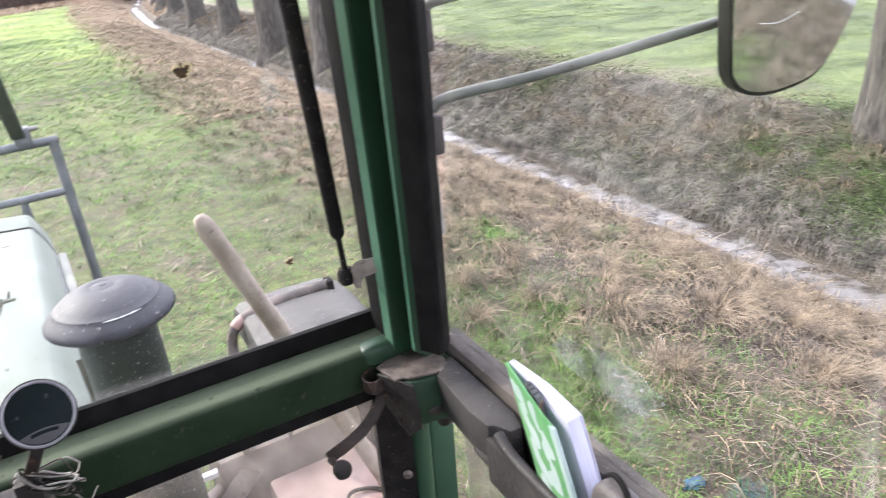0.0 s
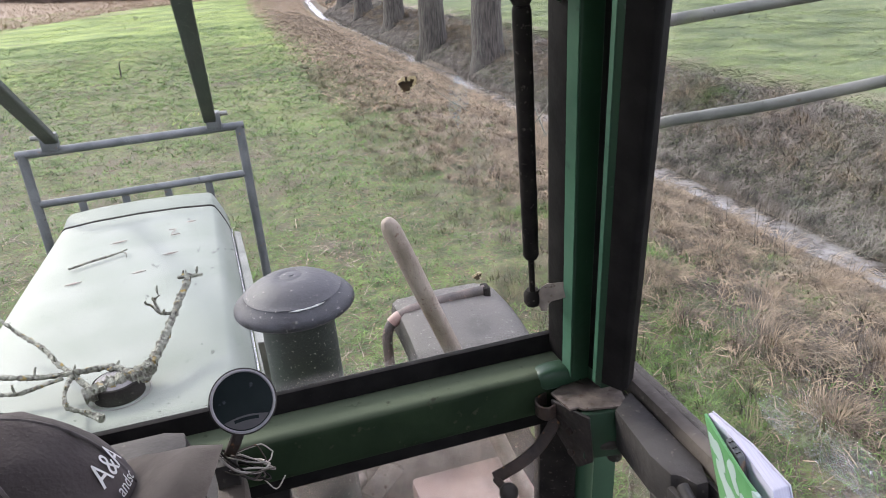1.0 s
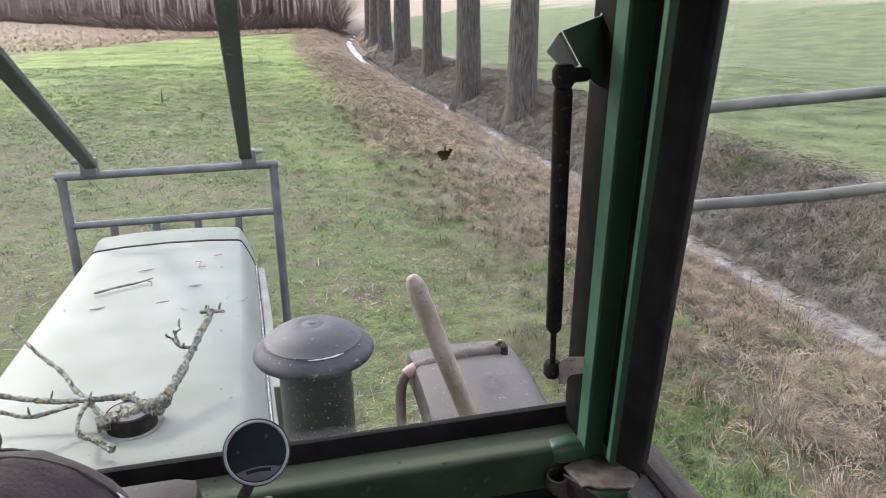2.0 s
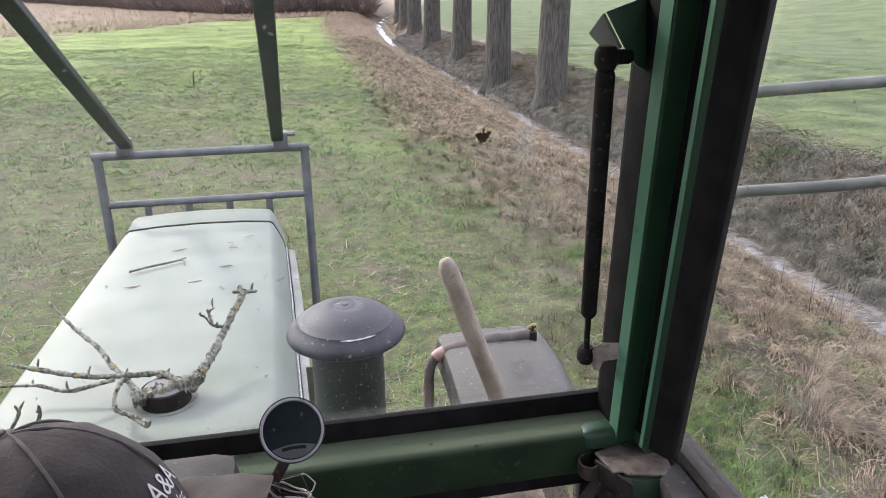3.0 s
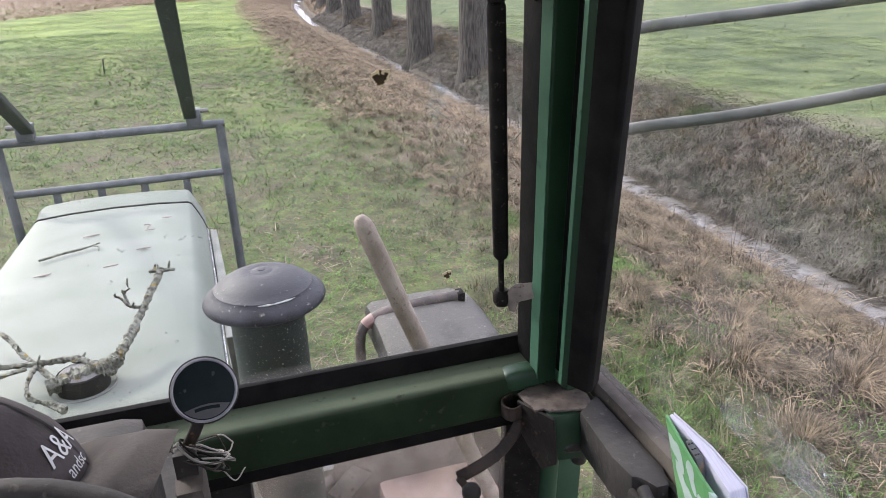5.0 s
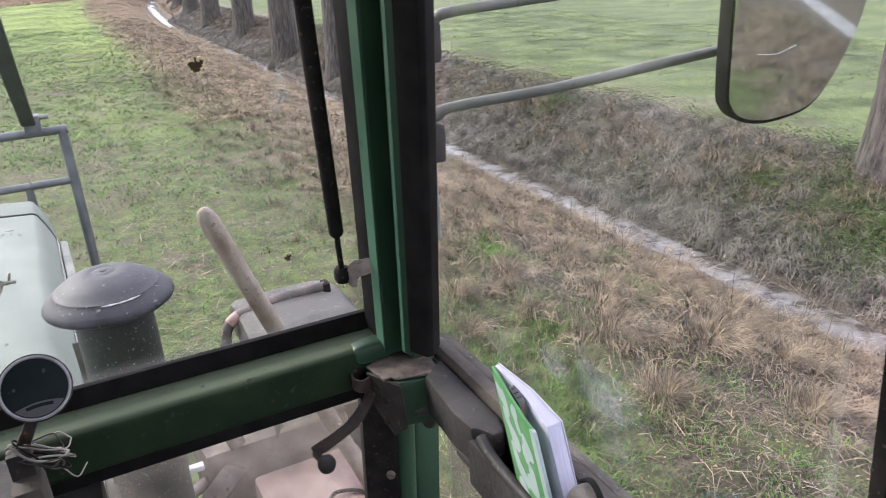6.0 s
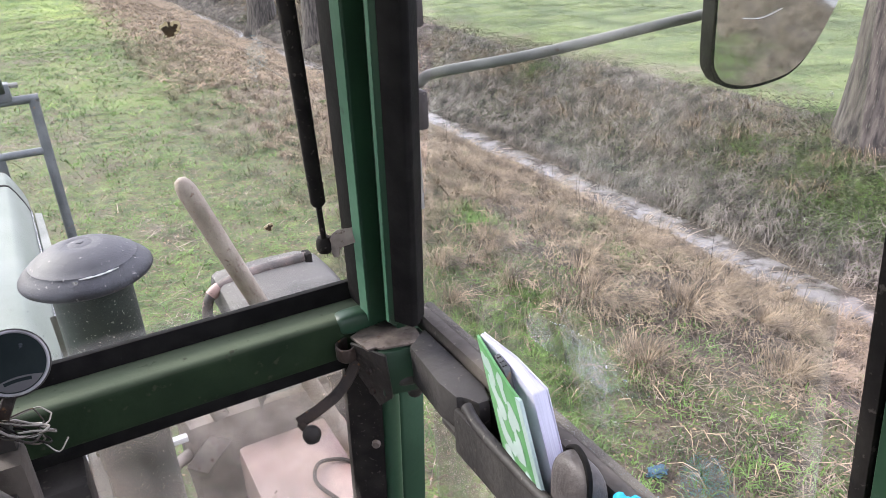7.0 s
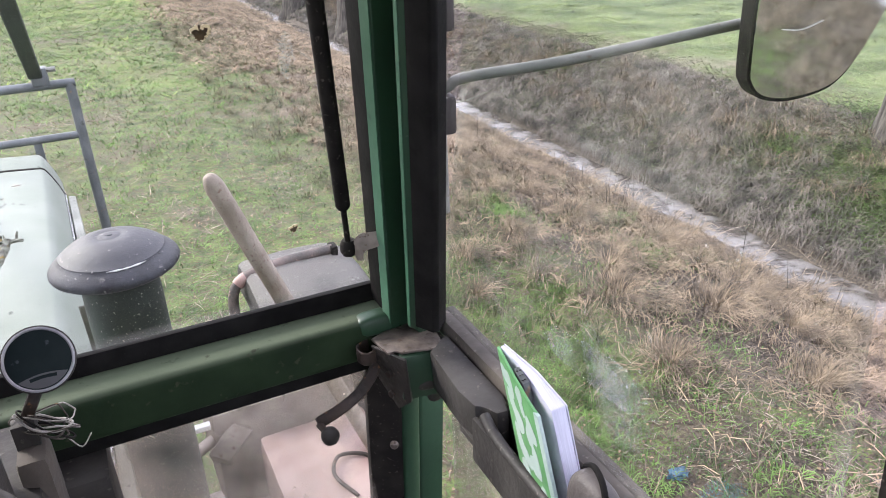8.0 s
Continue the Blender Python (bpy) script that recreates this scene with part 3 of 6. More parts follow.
def leaves(name, pos, size, mat, label, category, tilt=0.6):
    """Many small leaves, each a bent diamond of two triangles."""
    n = len(pos)
    a = np.random.rand(n) * 2 * np.pi
    d = np.stack([np.cos(a), np.sin(a), (np.random.rand(n) - 0.5) * tilt], -1) * size[:, None]
    e = np.stack([-np.sin(a), np.cos(a), (np.random.rand(n) - 0.5) * tilt], -1) * size[:, None] * 0.6
    up = np.array([0, 0, 1.0]) * size[:, None] * 0.3
    v = np.stack([pos - d / 2, pos + e / 2 + up, pos + d / 2, pos - e / 2 + up], 1).reshape(-1, 3)
    loops = (np.arange(n) * 4)[:, None] + np.array([0, 3, 2, 0, 2, 1])
    return stuff_mesh(name, v, loops.ravel(), np.full(2 * n, 3), mat, label, category)


# ---- the land: meadow, ditch, far bank, trees, wood ----
PROFILE_X = [-900, 3.0, 4.0, 4.6, 5.2, 5.74, 5.9, 6.08, 6.16, 6.9, 7.5, 8.2, 9.2, 22, 60, 900]
PROFILE_Z = [0, 0, -0.24, -0.54, -0.77, -0.88, -0.97, -0.94, -0.85, -0.5, -0.2, -0.08, 0, 0, 3.9, 60]


def swing(y):
    """How far the ditch and its tree row turn to the right at the far end of the meadow."""
    return 0.0028 * np.clip(y - 40, 0, 60) ** 2


def ground_z(x, y):
    """The height of the land, as arrays."""
    x = x - swing(y)
    bend = 0.06 * np.sin(y * 0.31 + 1.0) + 0.045 * np.sin(y * 0.9)
    z = np.interp(x + bend, PROFILE_X, PROFILE_Z)
    near = np.exp(-((np.hypot(x, y - 8) / 30) ** 2))
    rough = 0.03 * np.sin(x * 2.1 + 0.7 * y) * np.sin(y * 1.7 - 0.4 * x) + 0.018 * np.sin(x * 5.3 + 1.3) * np.sin(y * 4.7 + 0.6)
    hummock = 0.07 * np.clip((x - 2.8) / 1.2, 0, 1) * np.clip((4.8 - x) / 0.8, 0, 1) * (np.sin(x * 3.1 + y * 0.8) * np.sin(y * 2.4 + 0.5) + 0.4)
    crest = 0.08 * np.exp(-(((x - 7.5) / 0.5) ** 2)) * (np.sin(y * 1.3) + np.sin(y * 2.9 + 1) * 0.6)
    return z + near * rough + hummock + crest


def build_ground():
    xs = np.concatenate([-np.geomspace(900, 9, 40), np.arange(-8.5, 2.5, 0.35), np.arange(2.5, 10.0, 0.12), np.geomspace(10.2, 900, 44)])
    ys = np.concatenate([-np.geomspace(300, 6, 20), np.arange(-5.5, 0, 0.5), np.arange(0, 26, 0.16), np.geomspace(26, 1500, 60)])
    gx, gy = np.meshgrid(xs, ys)
    v = np.stack([gx, gy, ground_z(gx, gy)], -1).reshape(-1, 3)
    w = len(xs)
    i = (np.arange(len(ys) - 1)[:, None] * w + np.arange(w - 1)).ravel()
    loops = np.stack([i, i + 1, i + w + 1, i + w], 1).ravel()
    ob = stuff_mesh("ground", v, loops, np.full(len(i), 4), SOIL, "green winter meadow cut by a muddy ditch", "ground")
    for p in ob.data.polygons:
        p.use_smooth = True
    tagged(ob, kind="structure")


build_ground()


def build_water():
    bm = bmesh.new()
    last = None
    for y in (-50, 0, 20, 38, 46, 52, 58, 64, 70, 78, 88, 100, 140):
        mid = 5.95 + float(swing(y))
        pair = [bm.verts.new((mid + dx, y, -0.88)) for dx in (-0.8, 0.8)]
        if last:
            bm.faces.new((last[0], last[1], pair[1], pair[0]))
        last = pair
    tagged(part("water", bm, WATER), "shallow grey water standing in the ditch", "water", kind="structure")


build_water()
rng = np.random.default_rng(4)


def scatter(count, x0, x1, y0, y1, power=2.0):
    """Places that thin out with distance from the tractor."""
    y = y0 + (y1 - y0) * rng.random(count) ** power
    x = x0 + (x1 - x0) * rng.random(count)
    return x, y


def cloud(x, y, size, seed):
    """Smooth random blotches between 0 and 1, of about the given size in metres."""
    grid = np.random.default_rng(seed).random((64, 64))
    total = 0.0
    for octave, part_of in ((1.0, 0.62), (2.1, 0.38)):
        u, v = x / size * octave + 17.3 * octave, y / size * octave + 5.1
        i, j = np.floor(u).astype(int), np.floor(v).astype(int)
        fu, fv = u - i, v - j
        fu, fv = fu * fu * (3 - 2 * fu), fv * fv * (3 - 2 * fv)
        a, b = grid[i % 64, j % 64], grid[(i + 1) % 64, j % 64]
        c, d = grid[i % 64, (j + 1) % 64], grid[(i + 1) % 64, (j + 1) % 64]
        total = total + part_of * ((a * (1 - fu) + b * fu) * (1 - fv) + (c * (1 - fu) + d * fu) * fv)
    return total


def patchy(x, y, s, seed):
    """A soft uneven pattern between 0 and 1."""
    return 0.5 + 0.25 * (np.sin(x * s + seed) * np.sin(y * s * 0.8 + 2 * seed) + np.sin(x * s * 2.3 + y * s * 1.1 + seed) * np.sin(y * s * 1.9 - x * s))


def wood_edge(x):
    """Where the wood begins: it draws back on the left."""
    return 70 + 1.9 * np.clip(-6 - x, 0, 40) + 1.2 * np.sin(x * 0.5)


def dead_edge(x):
    """Where the green meadow gives way to tall dead grass before the wood."""
    return 60 + 1.35 * np.clip(x + 2, -16, 0) + 1.5 * np.sin(x * 0.8)


def build_grass():
    # short turf in front of and beside the tractor: tight small clumps with bare soil between them
    x, y = scatter(520000, -11, 4.6, 1.2, 34, 2.0)
    clump = np.clip(cloud(x, y, 0.16, 1) * 3.4 - 1.2, 0.04, 1)
    sward = np.clip(cloud(x, y, 1.3, 2) * 2.6 - 0.55, 0.22, 1)
    keep = rng.random(len(x)) < np.clip(1.15 - np.clip((x - 1.2 - 1.1 * cloud(x, y, 1.8, 3)) / 1.2, 0, 1), 0.08, 1) * clump * sward
    x, y = x[keep], y[keep]
    n = len(x)
    h = (0.022 + 0.034 * rng.random(n)) * (1 + y / 40)
    blades("turf_grass", np.stack([x, y, ground_z(x, y) - 0.004], -1), h, 0.0036 + 0.0026 * rng.random(n) + y * 0.00042, rng.random(n) * 6.283, 0.4 + 1.4 * rng.random(n), GRASSBLADE, "short green winter turf on the meadow", "grass", 2)
    # turf beside and behind the tractor
    x, y = rng.uniform(-9, 3.2, 90000), rng.uniform(-8, 1.4, 90000)
    keep = rng.random(len(x)) < np.clip(patchy(x, y, 1.7, 1) * 2.2 - 0.35, 0.14, 1)
    x, y = x[keep], y[keep]
    n = len(x)
    blades("rear_turf", np.stack([x, y, ground_z(x, y) - 0.005], -1), 0.04 + 0.05 * rng.random(n), 0.007 + 0.004 * rng.random(n), rng.random(n) * 6.283, 0.3 + 1.0 * rng.random(n), GRASSBLADE, "short green turf beside and behind the tractor", "grass", 2)
    # coarser blades where the meadow is far away, coloured as if sunlit
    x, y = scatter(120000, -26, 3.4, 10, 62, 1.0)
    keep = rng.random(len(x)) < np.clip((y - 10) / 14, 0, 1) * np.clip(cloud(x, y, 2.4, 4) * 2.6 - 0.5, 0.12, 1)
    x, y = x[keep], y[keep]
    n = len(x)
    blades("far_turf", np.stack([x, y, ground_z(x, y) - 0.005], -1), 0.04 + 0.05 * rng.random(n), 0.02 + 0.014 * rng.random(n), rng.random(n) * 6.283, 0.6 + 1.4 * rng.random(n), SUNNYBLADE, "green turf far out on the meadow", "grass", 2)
    # dead blades in the turf
    x, y = scatter(120000, -10, 4.4, 1.2, 30, 2.0)
    keep = rng.random(len(x)) < np.clip(cloud(x, y, 0.22, 9) * 3.2 - 1.3, 0.05, 1) * np.clip(cloud(x, y, 1.5, 8) * 2.6 - 0.7, 0.15, 1)
    x, y = x[keep], y[keep]
    n = len(x)
    blades("dead_turf", np.stack([x, y, ground_z(x, y) + 0.004], -1), 0.03 + 0.035 * rng.random(n), 0.0036 + 0.003 * rng.random(n) + y * 0.0004, rng.random(n) * 6.283, 1.0 + 1.8 * rng.random(n), DULLSTRAW, "dead brown blades in the turf", "grass", 2)
    # the meadow beyond the ditch
    x, y = scatter(100000, 7.7, 17, 1.5, 30, 1.4)
    keep = rng.random(len(x)) < np.clip(cloud(x, y, 0.8, 11) * 2.8 - 0.7, 0.06, 1)
    x, y = x[keep], y[keep]
    n = len(x)
    blades("meadow_grass", np.stack([x, y, ground_z(x, y) - 0.005], -1), 0.03 + 0.04 * rng.random(n), 0.01 + 0.008 * rng.random(n) + 0.0004 * y, rng.random(n) * 6.283, 1.0 + 1.6 * rng.random(n), MEADOWBLADE, "bright green meadow grass beyond the ditch", "grass", 2)
    # dead grass along the far reach of the ditch
    x, y = rng.uniform(1.7, 9.0, 70000), 12 + 66 * rng.random(70000) ** 1.2
    keep = (np.abs(x - 5.95) > 0.55) & (rng.random(len(x)) < np.clip((x - 1.4) / 1.5, 0.1, 1)) & (x < 8.4)
    x, y = x[keep] + swing(y[keep]), y[keep]
    n = len(x)
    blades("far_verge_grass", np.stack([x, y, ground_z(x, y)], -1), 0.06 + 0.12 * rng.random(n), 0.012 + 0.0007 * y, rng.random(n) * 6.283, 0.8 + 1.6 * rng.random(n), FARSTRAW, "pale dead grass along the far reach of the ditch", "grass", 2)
    # tall dead grass before the wood
    x, y = rng.uniform(-50, 5.5, 34000), rng.uniform(0, 1, 34000)
    y = dead_edge(x) + (wood_edge(x) + 2 - dead_edge(x)) * y**1.3
    n = len(x)
    blades("dead_meadow_grass", np.stack([x, y, ground_z(x, y)], -1), 0.08 + 0.2 * rng.random(n), 0.03 + 0.03 * rng.random(n), rng.random(n) * 6.283, 0.4 + 1.2 * rng.random(n), FARSTRAW, "tall dead brown grass along the wood", "grass", 2)


def fountains(name, cx, cy, per, length, wide, mat, label, size=None, segs=5, tall=0.5, comb=None, category="grass", crown=0.07):
    """Tussocks whose fine blades rise from a tight crown, arch over and hang down to the ground all round.
    comb: the way in which all of them are laid by wind and wet."""
    count = len(cx)
    if size is None:
        size = 0.65 + 0.7 * rng.random(count)
    away = rng.random((count, per)) * 6.283
    r = np.abs(rng.normal(0, crown, (count, per))) * size[:, None]
    x0, y0 = (cx[:, None] + np.cos(away) * r).ravel(), (cy[:, None] + np.sin(away) * r).ravel()
    lay = rng.random(count) * 6.283
    lx, ly = 0.55 * np.cos(lay), 0.55 * np.sin(lay)
    if comb:
        lx, ly = lx * 0.6 + comb[0], ly * 0.6 + comb[1]
    head = np.arctan2(np.sin(away) + ly[:, None], np.cos(away) + lx[:, None])
    head = (head + rng.normal(0, 0.3, away.shape)).ravel()
    n = len(x0)
    long = np.repeat(size, per) * length * (0.5 + 0.65 * rng.random(n))
    reach = 0.3 + 0.7 * rng.random(n) ** 0.8
    rise = tall * (1.3 - 0.9 * reach) * (0.75 + 0.5 * rng.random(n))
    wide = wide * (0.6 + 0.8 * rng.random(n)) * (1 + 0.05 * np.clip(np.repeat(cy, per) - 7, 0, 60))
    hx, hy = np.cos(head), np.sin(head)
    wave, phase = rng.normal(0, 0.2, n), rng.random(n) * 6.283
    verts = np.zeros((n, 2 * segs + 1, 3))
    base = ground_z(np.repeat(cx, per), np.repeat(cy, per))
    for s in range(segs + 1):
        u = s / segs
        bend = wave * np.sin(3.4 * u + phase)
        out = long * reach * u**0.85
        px, py = x0 + (hx - hy * bend) * out, y0 + (hy + hx * bend) * out
        up = long * rise * 3.9 * u * (1 - u) ** 0.9
        pz = np.maximum(base + 0.02 + up, ground_z(px, py) + 0.008 + 0.02 * np.abs(wave))
        if s == segs:
            verts[:, 2 * s] = np.stack([px, py, pz], -1)
        else:
            w = wide * (1 - 0.6 * u) / 2
            verts[:, 2 * s] = np.stack([px + hy * w, py - hx * w, pz], -1)
            verts[:, 2 * s + 1] = np.stack([px - hy * w, py + hx * w, pz + w * 0.5], -1)
    k = 2 * segs + 1
    first = (np.arange(n) * k)[:, None]
    quads = [first + np.array([2 * s, 2 * s + 1, 2 * s + 3, 2 * s + 2]) for s in range(segs - 1)]
    loops = np.concatenate([*quads, first + np.array([2 * segs - 2, 2 * segs - 1, 2 * segs])], 1).ravel()
    stuff_mesh(name, verts.reshape(-1, 3), loops, np.tile([4] * (segs - 1) + [3], n), mat, label, category)


def stalks(name, x, y, length, wide, mat, label, lift=0.12, category="stalks"):
    """Short straight dead stalks lying across one another at all angles."""
    n = len(x)
    a = rng.random(n) * 6.283
    half = length / 2
    dx, dy = np.cos(a) * half, np.sin(a) * half
    z0, z1 = ground_z(x - dx, y - dy) + lift * rng.random(n), ground_z(x + dx, y + dy) + lift * rng.random(n)
    ox, oy = -np.sin(a) * wide / 2, np.cos(a) * wide / 2
    mx, my = x + rng.normal(0, 0.12, n) * half, y + rng.normal(0, 0.12, n) * half
    zm = np.maximum((z0 + z1) / 2, ground_z(mx, my)) + 0.02 + 0.4 * lift * rng.random(n)
    v = np.stack([
        np.stack([x - dx - ox, y - dy - oy, z0], -1), np.stack([x - dx + ox, y - dy + oy, z0 + wide * 0.5], -1),
        np.stack([mx - ox, my - oy, zm], -1), np.stack([mx + ox, my + oy, zm + wide * 0.5], -1),
        np.stack([x + dx - ox, y + dy - oy, z1], -1), np.stack([x + dx + ox, y + dy + oy, z1 + wide * 0.5], -1)], 1).reshape(-1, 3)
    first = (np.arange(n) * 6)[:, None]
    loops = np.concatenate([first + np.array([0, 1, 3, 2]), first + np.array([2, 3, 5, 4])], 1).ravel()
    stuff_mesh(name, v, loops, np.full(2 * n, 4), mat, label, category)


def spaced(count, x0, x1, y0, y1, gap, power=1.6):
    """Places at least gap apart, denser near the tractor."""
    kept = []
    xs, ys = scatter(count, x0, x1, y0, y1, power)
    cells = {}
    for x, y in zip(xs, ys):
        key = (int(x // gap), int(y // gap))
        if all((x - a) ** 2 + (y - b) ** 2 > gap * gap for i in (-1, 0, 1) for j in (-1, 0, 1) for a, b in cells.get((key[0] + i, key[1] + j), ())):
            cells.setdefault(key, []).append((x, y))
            kept.append((x, y))
    return np.array(kept).T


def near_spot(x, y, spots):
    """1 at the middle of any of the round spots (x, y, radius), fading to 0 at their rims."""
    best = np.zeros(len(x))
    for a, b, r in spots:
        best = np.maximum(best, 1 - np.hypot((x - a), (y - b) * 0.8) / r)
    return best


LUSH = ((2.25, 2.8, 0.5), (2.05, 2.35, 0.4), (2.35, 3.4, 0.4), (3.95, 3.95, 0.25), (2.55, 3.7, 0.35), (3.15, 5.0, 0.4), (4.05, 4.85, 0.25), (2.7, 6.4, 0.5))
BARE = ((2.26, 2.05, 0.34), (2.85, 1.75, 0.45), (2.9, 2.9, 0.3), (2.4, 1.5, 0.35), (2.62, 2.35, 0.32), (3.75, 3.2, 0.38), (3.3, 2.45, 0.38), (3.1, 1.45, 0.4), (3.45, 2.8, 0.3), (2.45, 3.9, 0.25), (3.6, 1.75, 0.3), (3.6, 5.4, 0.22), (3.95, 2.6, 0.3), (3.0, 3.7, 0.28), (3.2, 4.3, 0.22))

GREENBANK = ((7.4, 4.6, 1.0), (7.1, 3.9, 1.0), (7.9, 4.6, 1.3), (7.6, 2.8, 1.5), (7.2, 5.6, 0.6), (7.6, 10.5, 0.7))


def build_straw():
    # verge of the ditch: domed straw tussocks at the water, olive ones nearer, green ones and mud between
    cx, cy = spaced(6000, 2.2, 5.35, 0.6, 40, 0.24)
    straw = np.clip((cx - 2.0) / 1.0, 0.2, 1) * np.clip(cloud(cx, cy, 0.9, 5) * 3.2 - 0.7, 0.25, 1)
    good = (rng.random(len(cx)) < straw) & (near_spot(cx, cy, LUSH) < 0.5) & (near_spot(cx, cy, BARE) < 0.12)
    cx, cy = cx[good], cy[good]
    low = np.interp(cx, [3.4, 4.6, 5.3], [0.85, 1.0, 0.72]) * np.interp(cy, [7, 13], [1, 0.55])
    fountains("straw_tussocks", cx, cy, 165, 0.4, 0.0042, STRAW, "arching tussocks of dead straw-coloured grass", low * (0.5 + 0.7 * rng.random(len(cx)) ** 2), 5, 0.4, (0.4, -0.15))
    # a few great old tussocks stand out
    cx, cy = np.array([[3.5, 2.1], [3.55, 4.0], [4.35, 3.3], [3.8, 4.9], [4.3, 4.3], [3.85, 5.75], [4.4, 6.6], [3.6, 7.3], [4.6, 2.2], [3.9, 8.4], [3.05, 3.35], [3.62, 3.0], [2.8, 2.55], [4.05, 2.75], [2.95, 4.5]]).T
    fountains("great_tussocks", cx, cy, 380, 0.5, 0.0042, STRAW, "large drooping tussocks of dead grass", 0.5 + 0.3 * rng.random(len(cx)), 6, 0.36, (0.45, -0.25), crown=0.2)
    cx, cy = spaced(2600, 1.7, 4.9, 0.6, 18, 0.2)
    good = (rng.random(len(cx)) < np.where(cx < 3.0, 0.6, 0.3)) & (near_spot(cx, cy, BARE) < 0.1)
    fountains("olive_tussocks", cx[good], cy[good], 80, 0.2, 0.004, OLIVEBLADE, "half-dead olive grass tufts on the ditch edge", None, 4, 0.5)
    cx, cy = spaced(900, 1.5, 4.8, 0.6, 12, 0.22)
    good = (rng.random(len(cx)) < 0.1 + 1.5 * near_spot(cx, cy, LUSH)) & (near_spot(cx, cy, BARE) < 0.1)
    fountains("green_tussocks", cx[good], cy[good], 60, 0.13, 0.0042, LUSHBLADE, "fresh green grass tufts on the ditch edge", None, 4, 0.6)
    x, y = rng.uniform(1.6, 5.0, 75000), rng.uniform(0.8, 6.5, 75000)
    keep = rng.random(len(x)) < 1.25 * near_spot(x, y, LUSH) * np.clip(1 - 3 * near_spot(x, y, BARE), 0, 1)
    x, y = x[keep], y[keep]
    n = len(x)
    blades("lush_grass", np.stack([x, y, ground_z(x, y)], -1), 0.03 + 0.045 * rng.random(n), 0.004 + 0.0025 * rng.random(n), rng.random(n) * 6.283, 0.4 + 1.4 * rng.random(n), LUSHBLADE, "lush green grass patches beside the tractor", "grass", 3)
    # small tufts that make the turf uneven
    cx, cy = scatter(5000, -9, 3.4, 1.0, 24, 1.8)
    fountains("turf_tufts", cx, cy, 18, 0.075, 0.0055, GRASSBLADE, "uneven green tufts in the turf", None, 3, 0.55)
    # dead stalks along the water
    x, y = scatter(2600, 5.45, 6.35, 0.6, 40, 1.6)
    edge = rng.random(len(x)) < np.clip(np.abs(x - 5.93) / 0.32, 0.06, 1) ** 2
    x, y = x[edge], y[edge]
    n = len(x)
    blades("water_debris", np.stack([x, y, np.maximum(ground_z(x, y), -0.878)], -1), 0.08 + 0.14 * rng.random(n), 0.006 + 0.004 * rng.random(n), rng.random(n) * 6.283, 0.8 + 1.6 * rng.random(n), DULLSTRAW, "dead stalks lying in the shallow water", "debris", 3, 0.8)
    # the water's near edge: straw hanging down into it
    cx, cy = spaced(900, 5.15, 5.52, 0.6, 40, 0.22)
    fountains("water_edge_straw", cx, cy, 70, 0.36, 0.0055, STRAW, "straw hanging over the water's edge", None, 4, 0.3, (0.7, 0.0))
    x, y = scatter(70000, 1.9, 5.5, 0.6, 36, 1.7)
    keep = rng.random(len(x)) < np.clip((x - 2.1) / 1.6, 0.06, 1) * np.clip(1 - 0.9 * near_spot(x, y, LUSH), 0, 1) * np.clip(1.1 - 1.8 * near_spot(x, y, BARE), 0.1, 1)
    x, y = x[keep], y[keep]
    stalks("straw_litter", x, y, 0.05 + 0.14 * rng.random(len(x)), 0.0026 + 0.002 * rng.random(len(x)) + 0.0004 * y, STRAW, "dead stalks lying along the ditch edge", 0.09)
    # dark rotten leaves and stalks on the bare mud
    x, y = rng.uniform(1.9, 4.3, 26000), rng.uniform(1.0, 6.2, 26000)
    keep = rng.random(len(x)) < 0.05 + 1.3 * near_spot(x, y, BARE)
    x, y = x[keep], y[keep]
    leaves("rotten_leaves", np.stack([x, y, ground_z(x, y) + 0.012 + 0.03 * rng.random(len(x))], -1), 0.008 + 0.013 * rng.random(len(x)), ROTTEN, "dark rotten leaves on the mud by the ditch", "leaves", 0.9)
    # upright dry weed stems at the water
    cx, cy = rng.uniform(4.6, 5.7, 160), rng.uniform(1.5, 22, 160)
    blades("weed_stems", np.stack([cx, cy, ground_z(cx, cy)], -1), rng.uniform(0.3, 0.75, 160), np.full(160, 0.006), rng.random(160) * 6.283, rng.uniform(0.02, 0.25, 160), BARK, "thin dry weed stems at the water", "weeds", 3, 0.1)
    # the far bank: fine brown reed litter, hanging tussocks on its crest, green leaves towards the tree
    x, y = scatter(230000, 6.15, 8.2, 0.6, 46, 1.5)
    keep = rng.random(len(x)) < np.clip(0.35 + patchy(x, y, 0.8, 8) * 0.9, 0.2, 1) * (1 - 1.3 * near_spot(x, y, GREENBANK))
    x, y = x[keep], y[keep]
    stalks("reed_litter", x, y, 0.06 + 0.16 * rng.random(len(x)), 0.0028 + 0.0022 * rng.random(len(x)) + 0.00035 * y, BANKREED, "matted brown reeds on the far ditch bank", 0.12)
    cx, cy = spaced(1500, 6.6, 8.2, 0.6, 44, 0.26, 1.5)
    good = rng.random(len(cx)) < np.clip(patchy(cx, cy, 0.8, 8) * 1.6 - 0.1, 0.15, 1) * np.clip((cx - 6.2) / 1.2, 0.2, 1)
    fountains("reed_tussocks", cx[good], cy[good], 100, 0.34, 0.0045, BANKREED, "brown dead reed tussocks on the far bank", None, 4, 0.36, (-0.8, 0.0))
    cx, cy = spaced(1200, 6.9, 7.9, 4.2, 40, 0.36, 1.3)
    fountains("crest_straw", cx, cy, 130, 0.5, 0.005, STRAW, "pale straw tussocks on the crest of the far bank", None, 4, 0.36, (-0.7, 0.1))
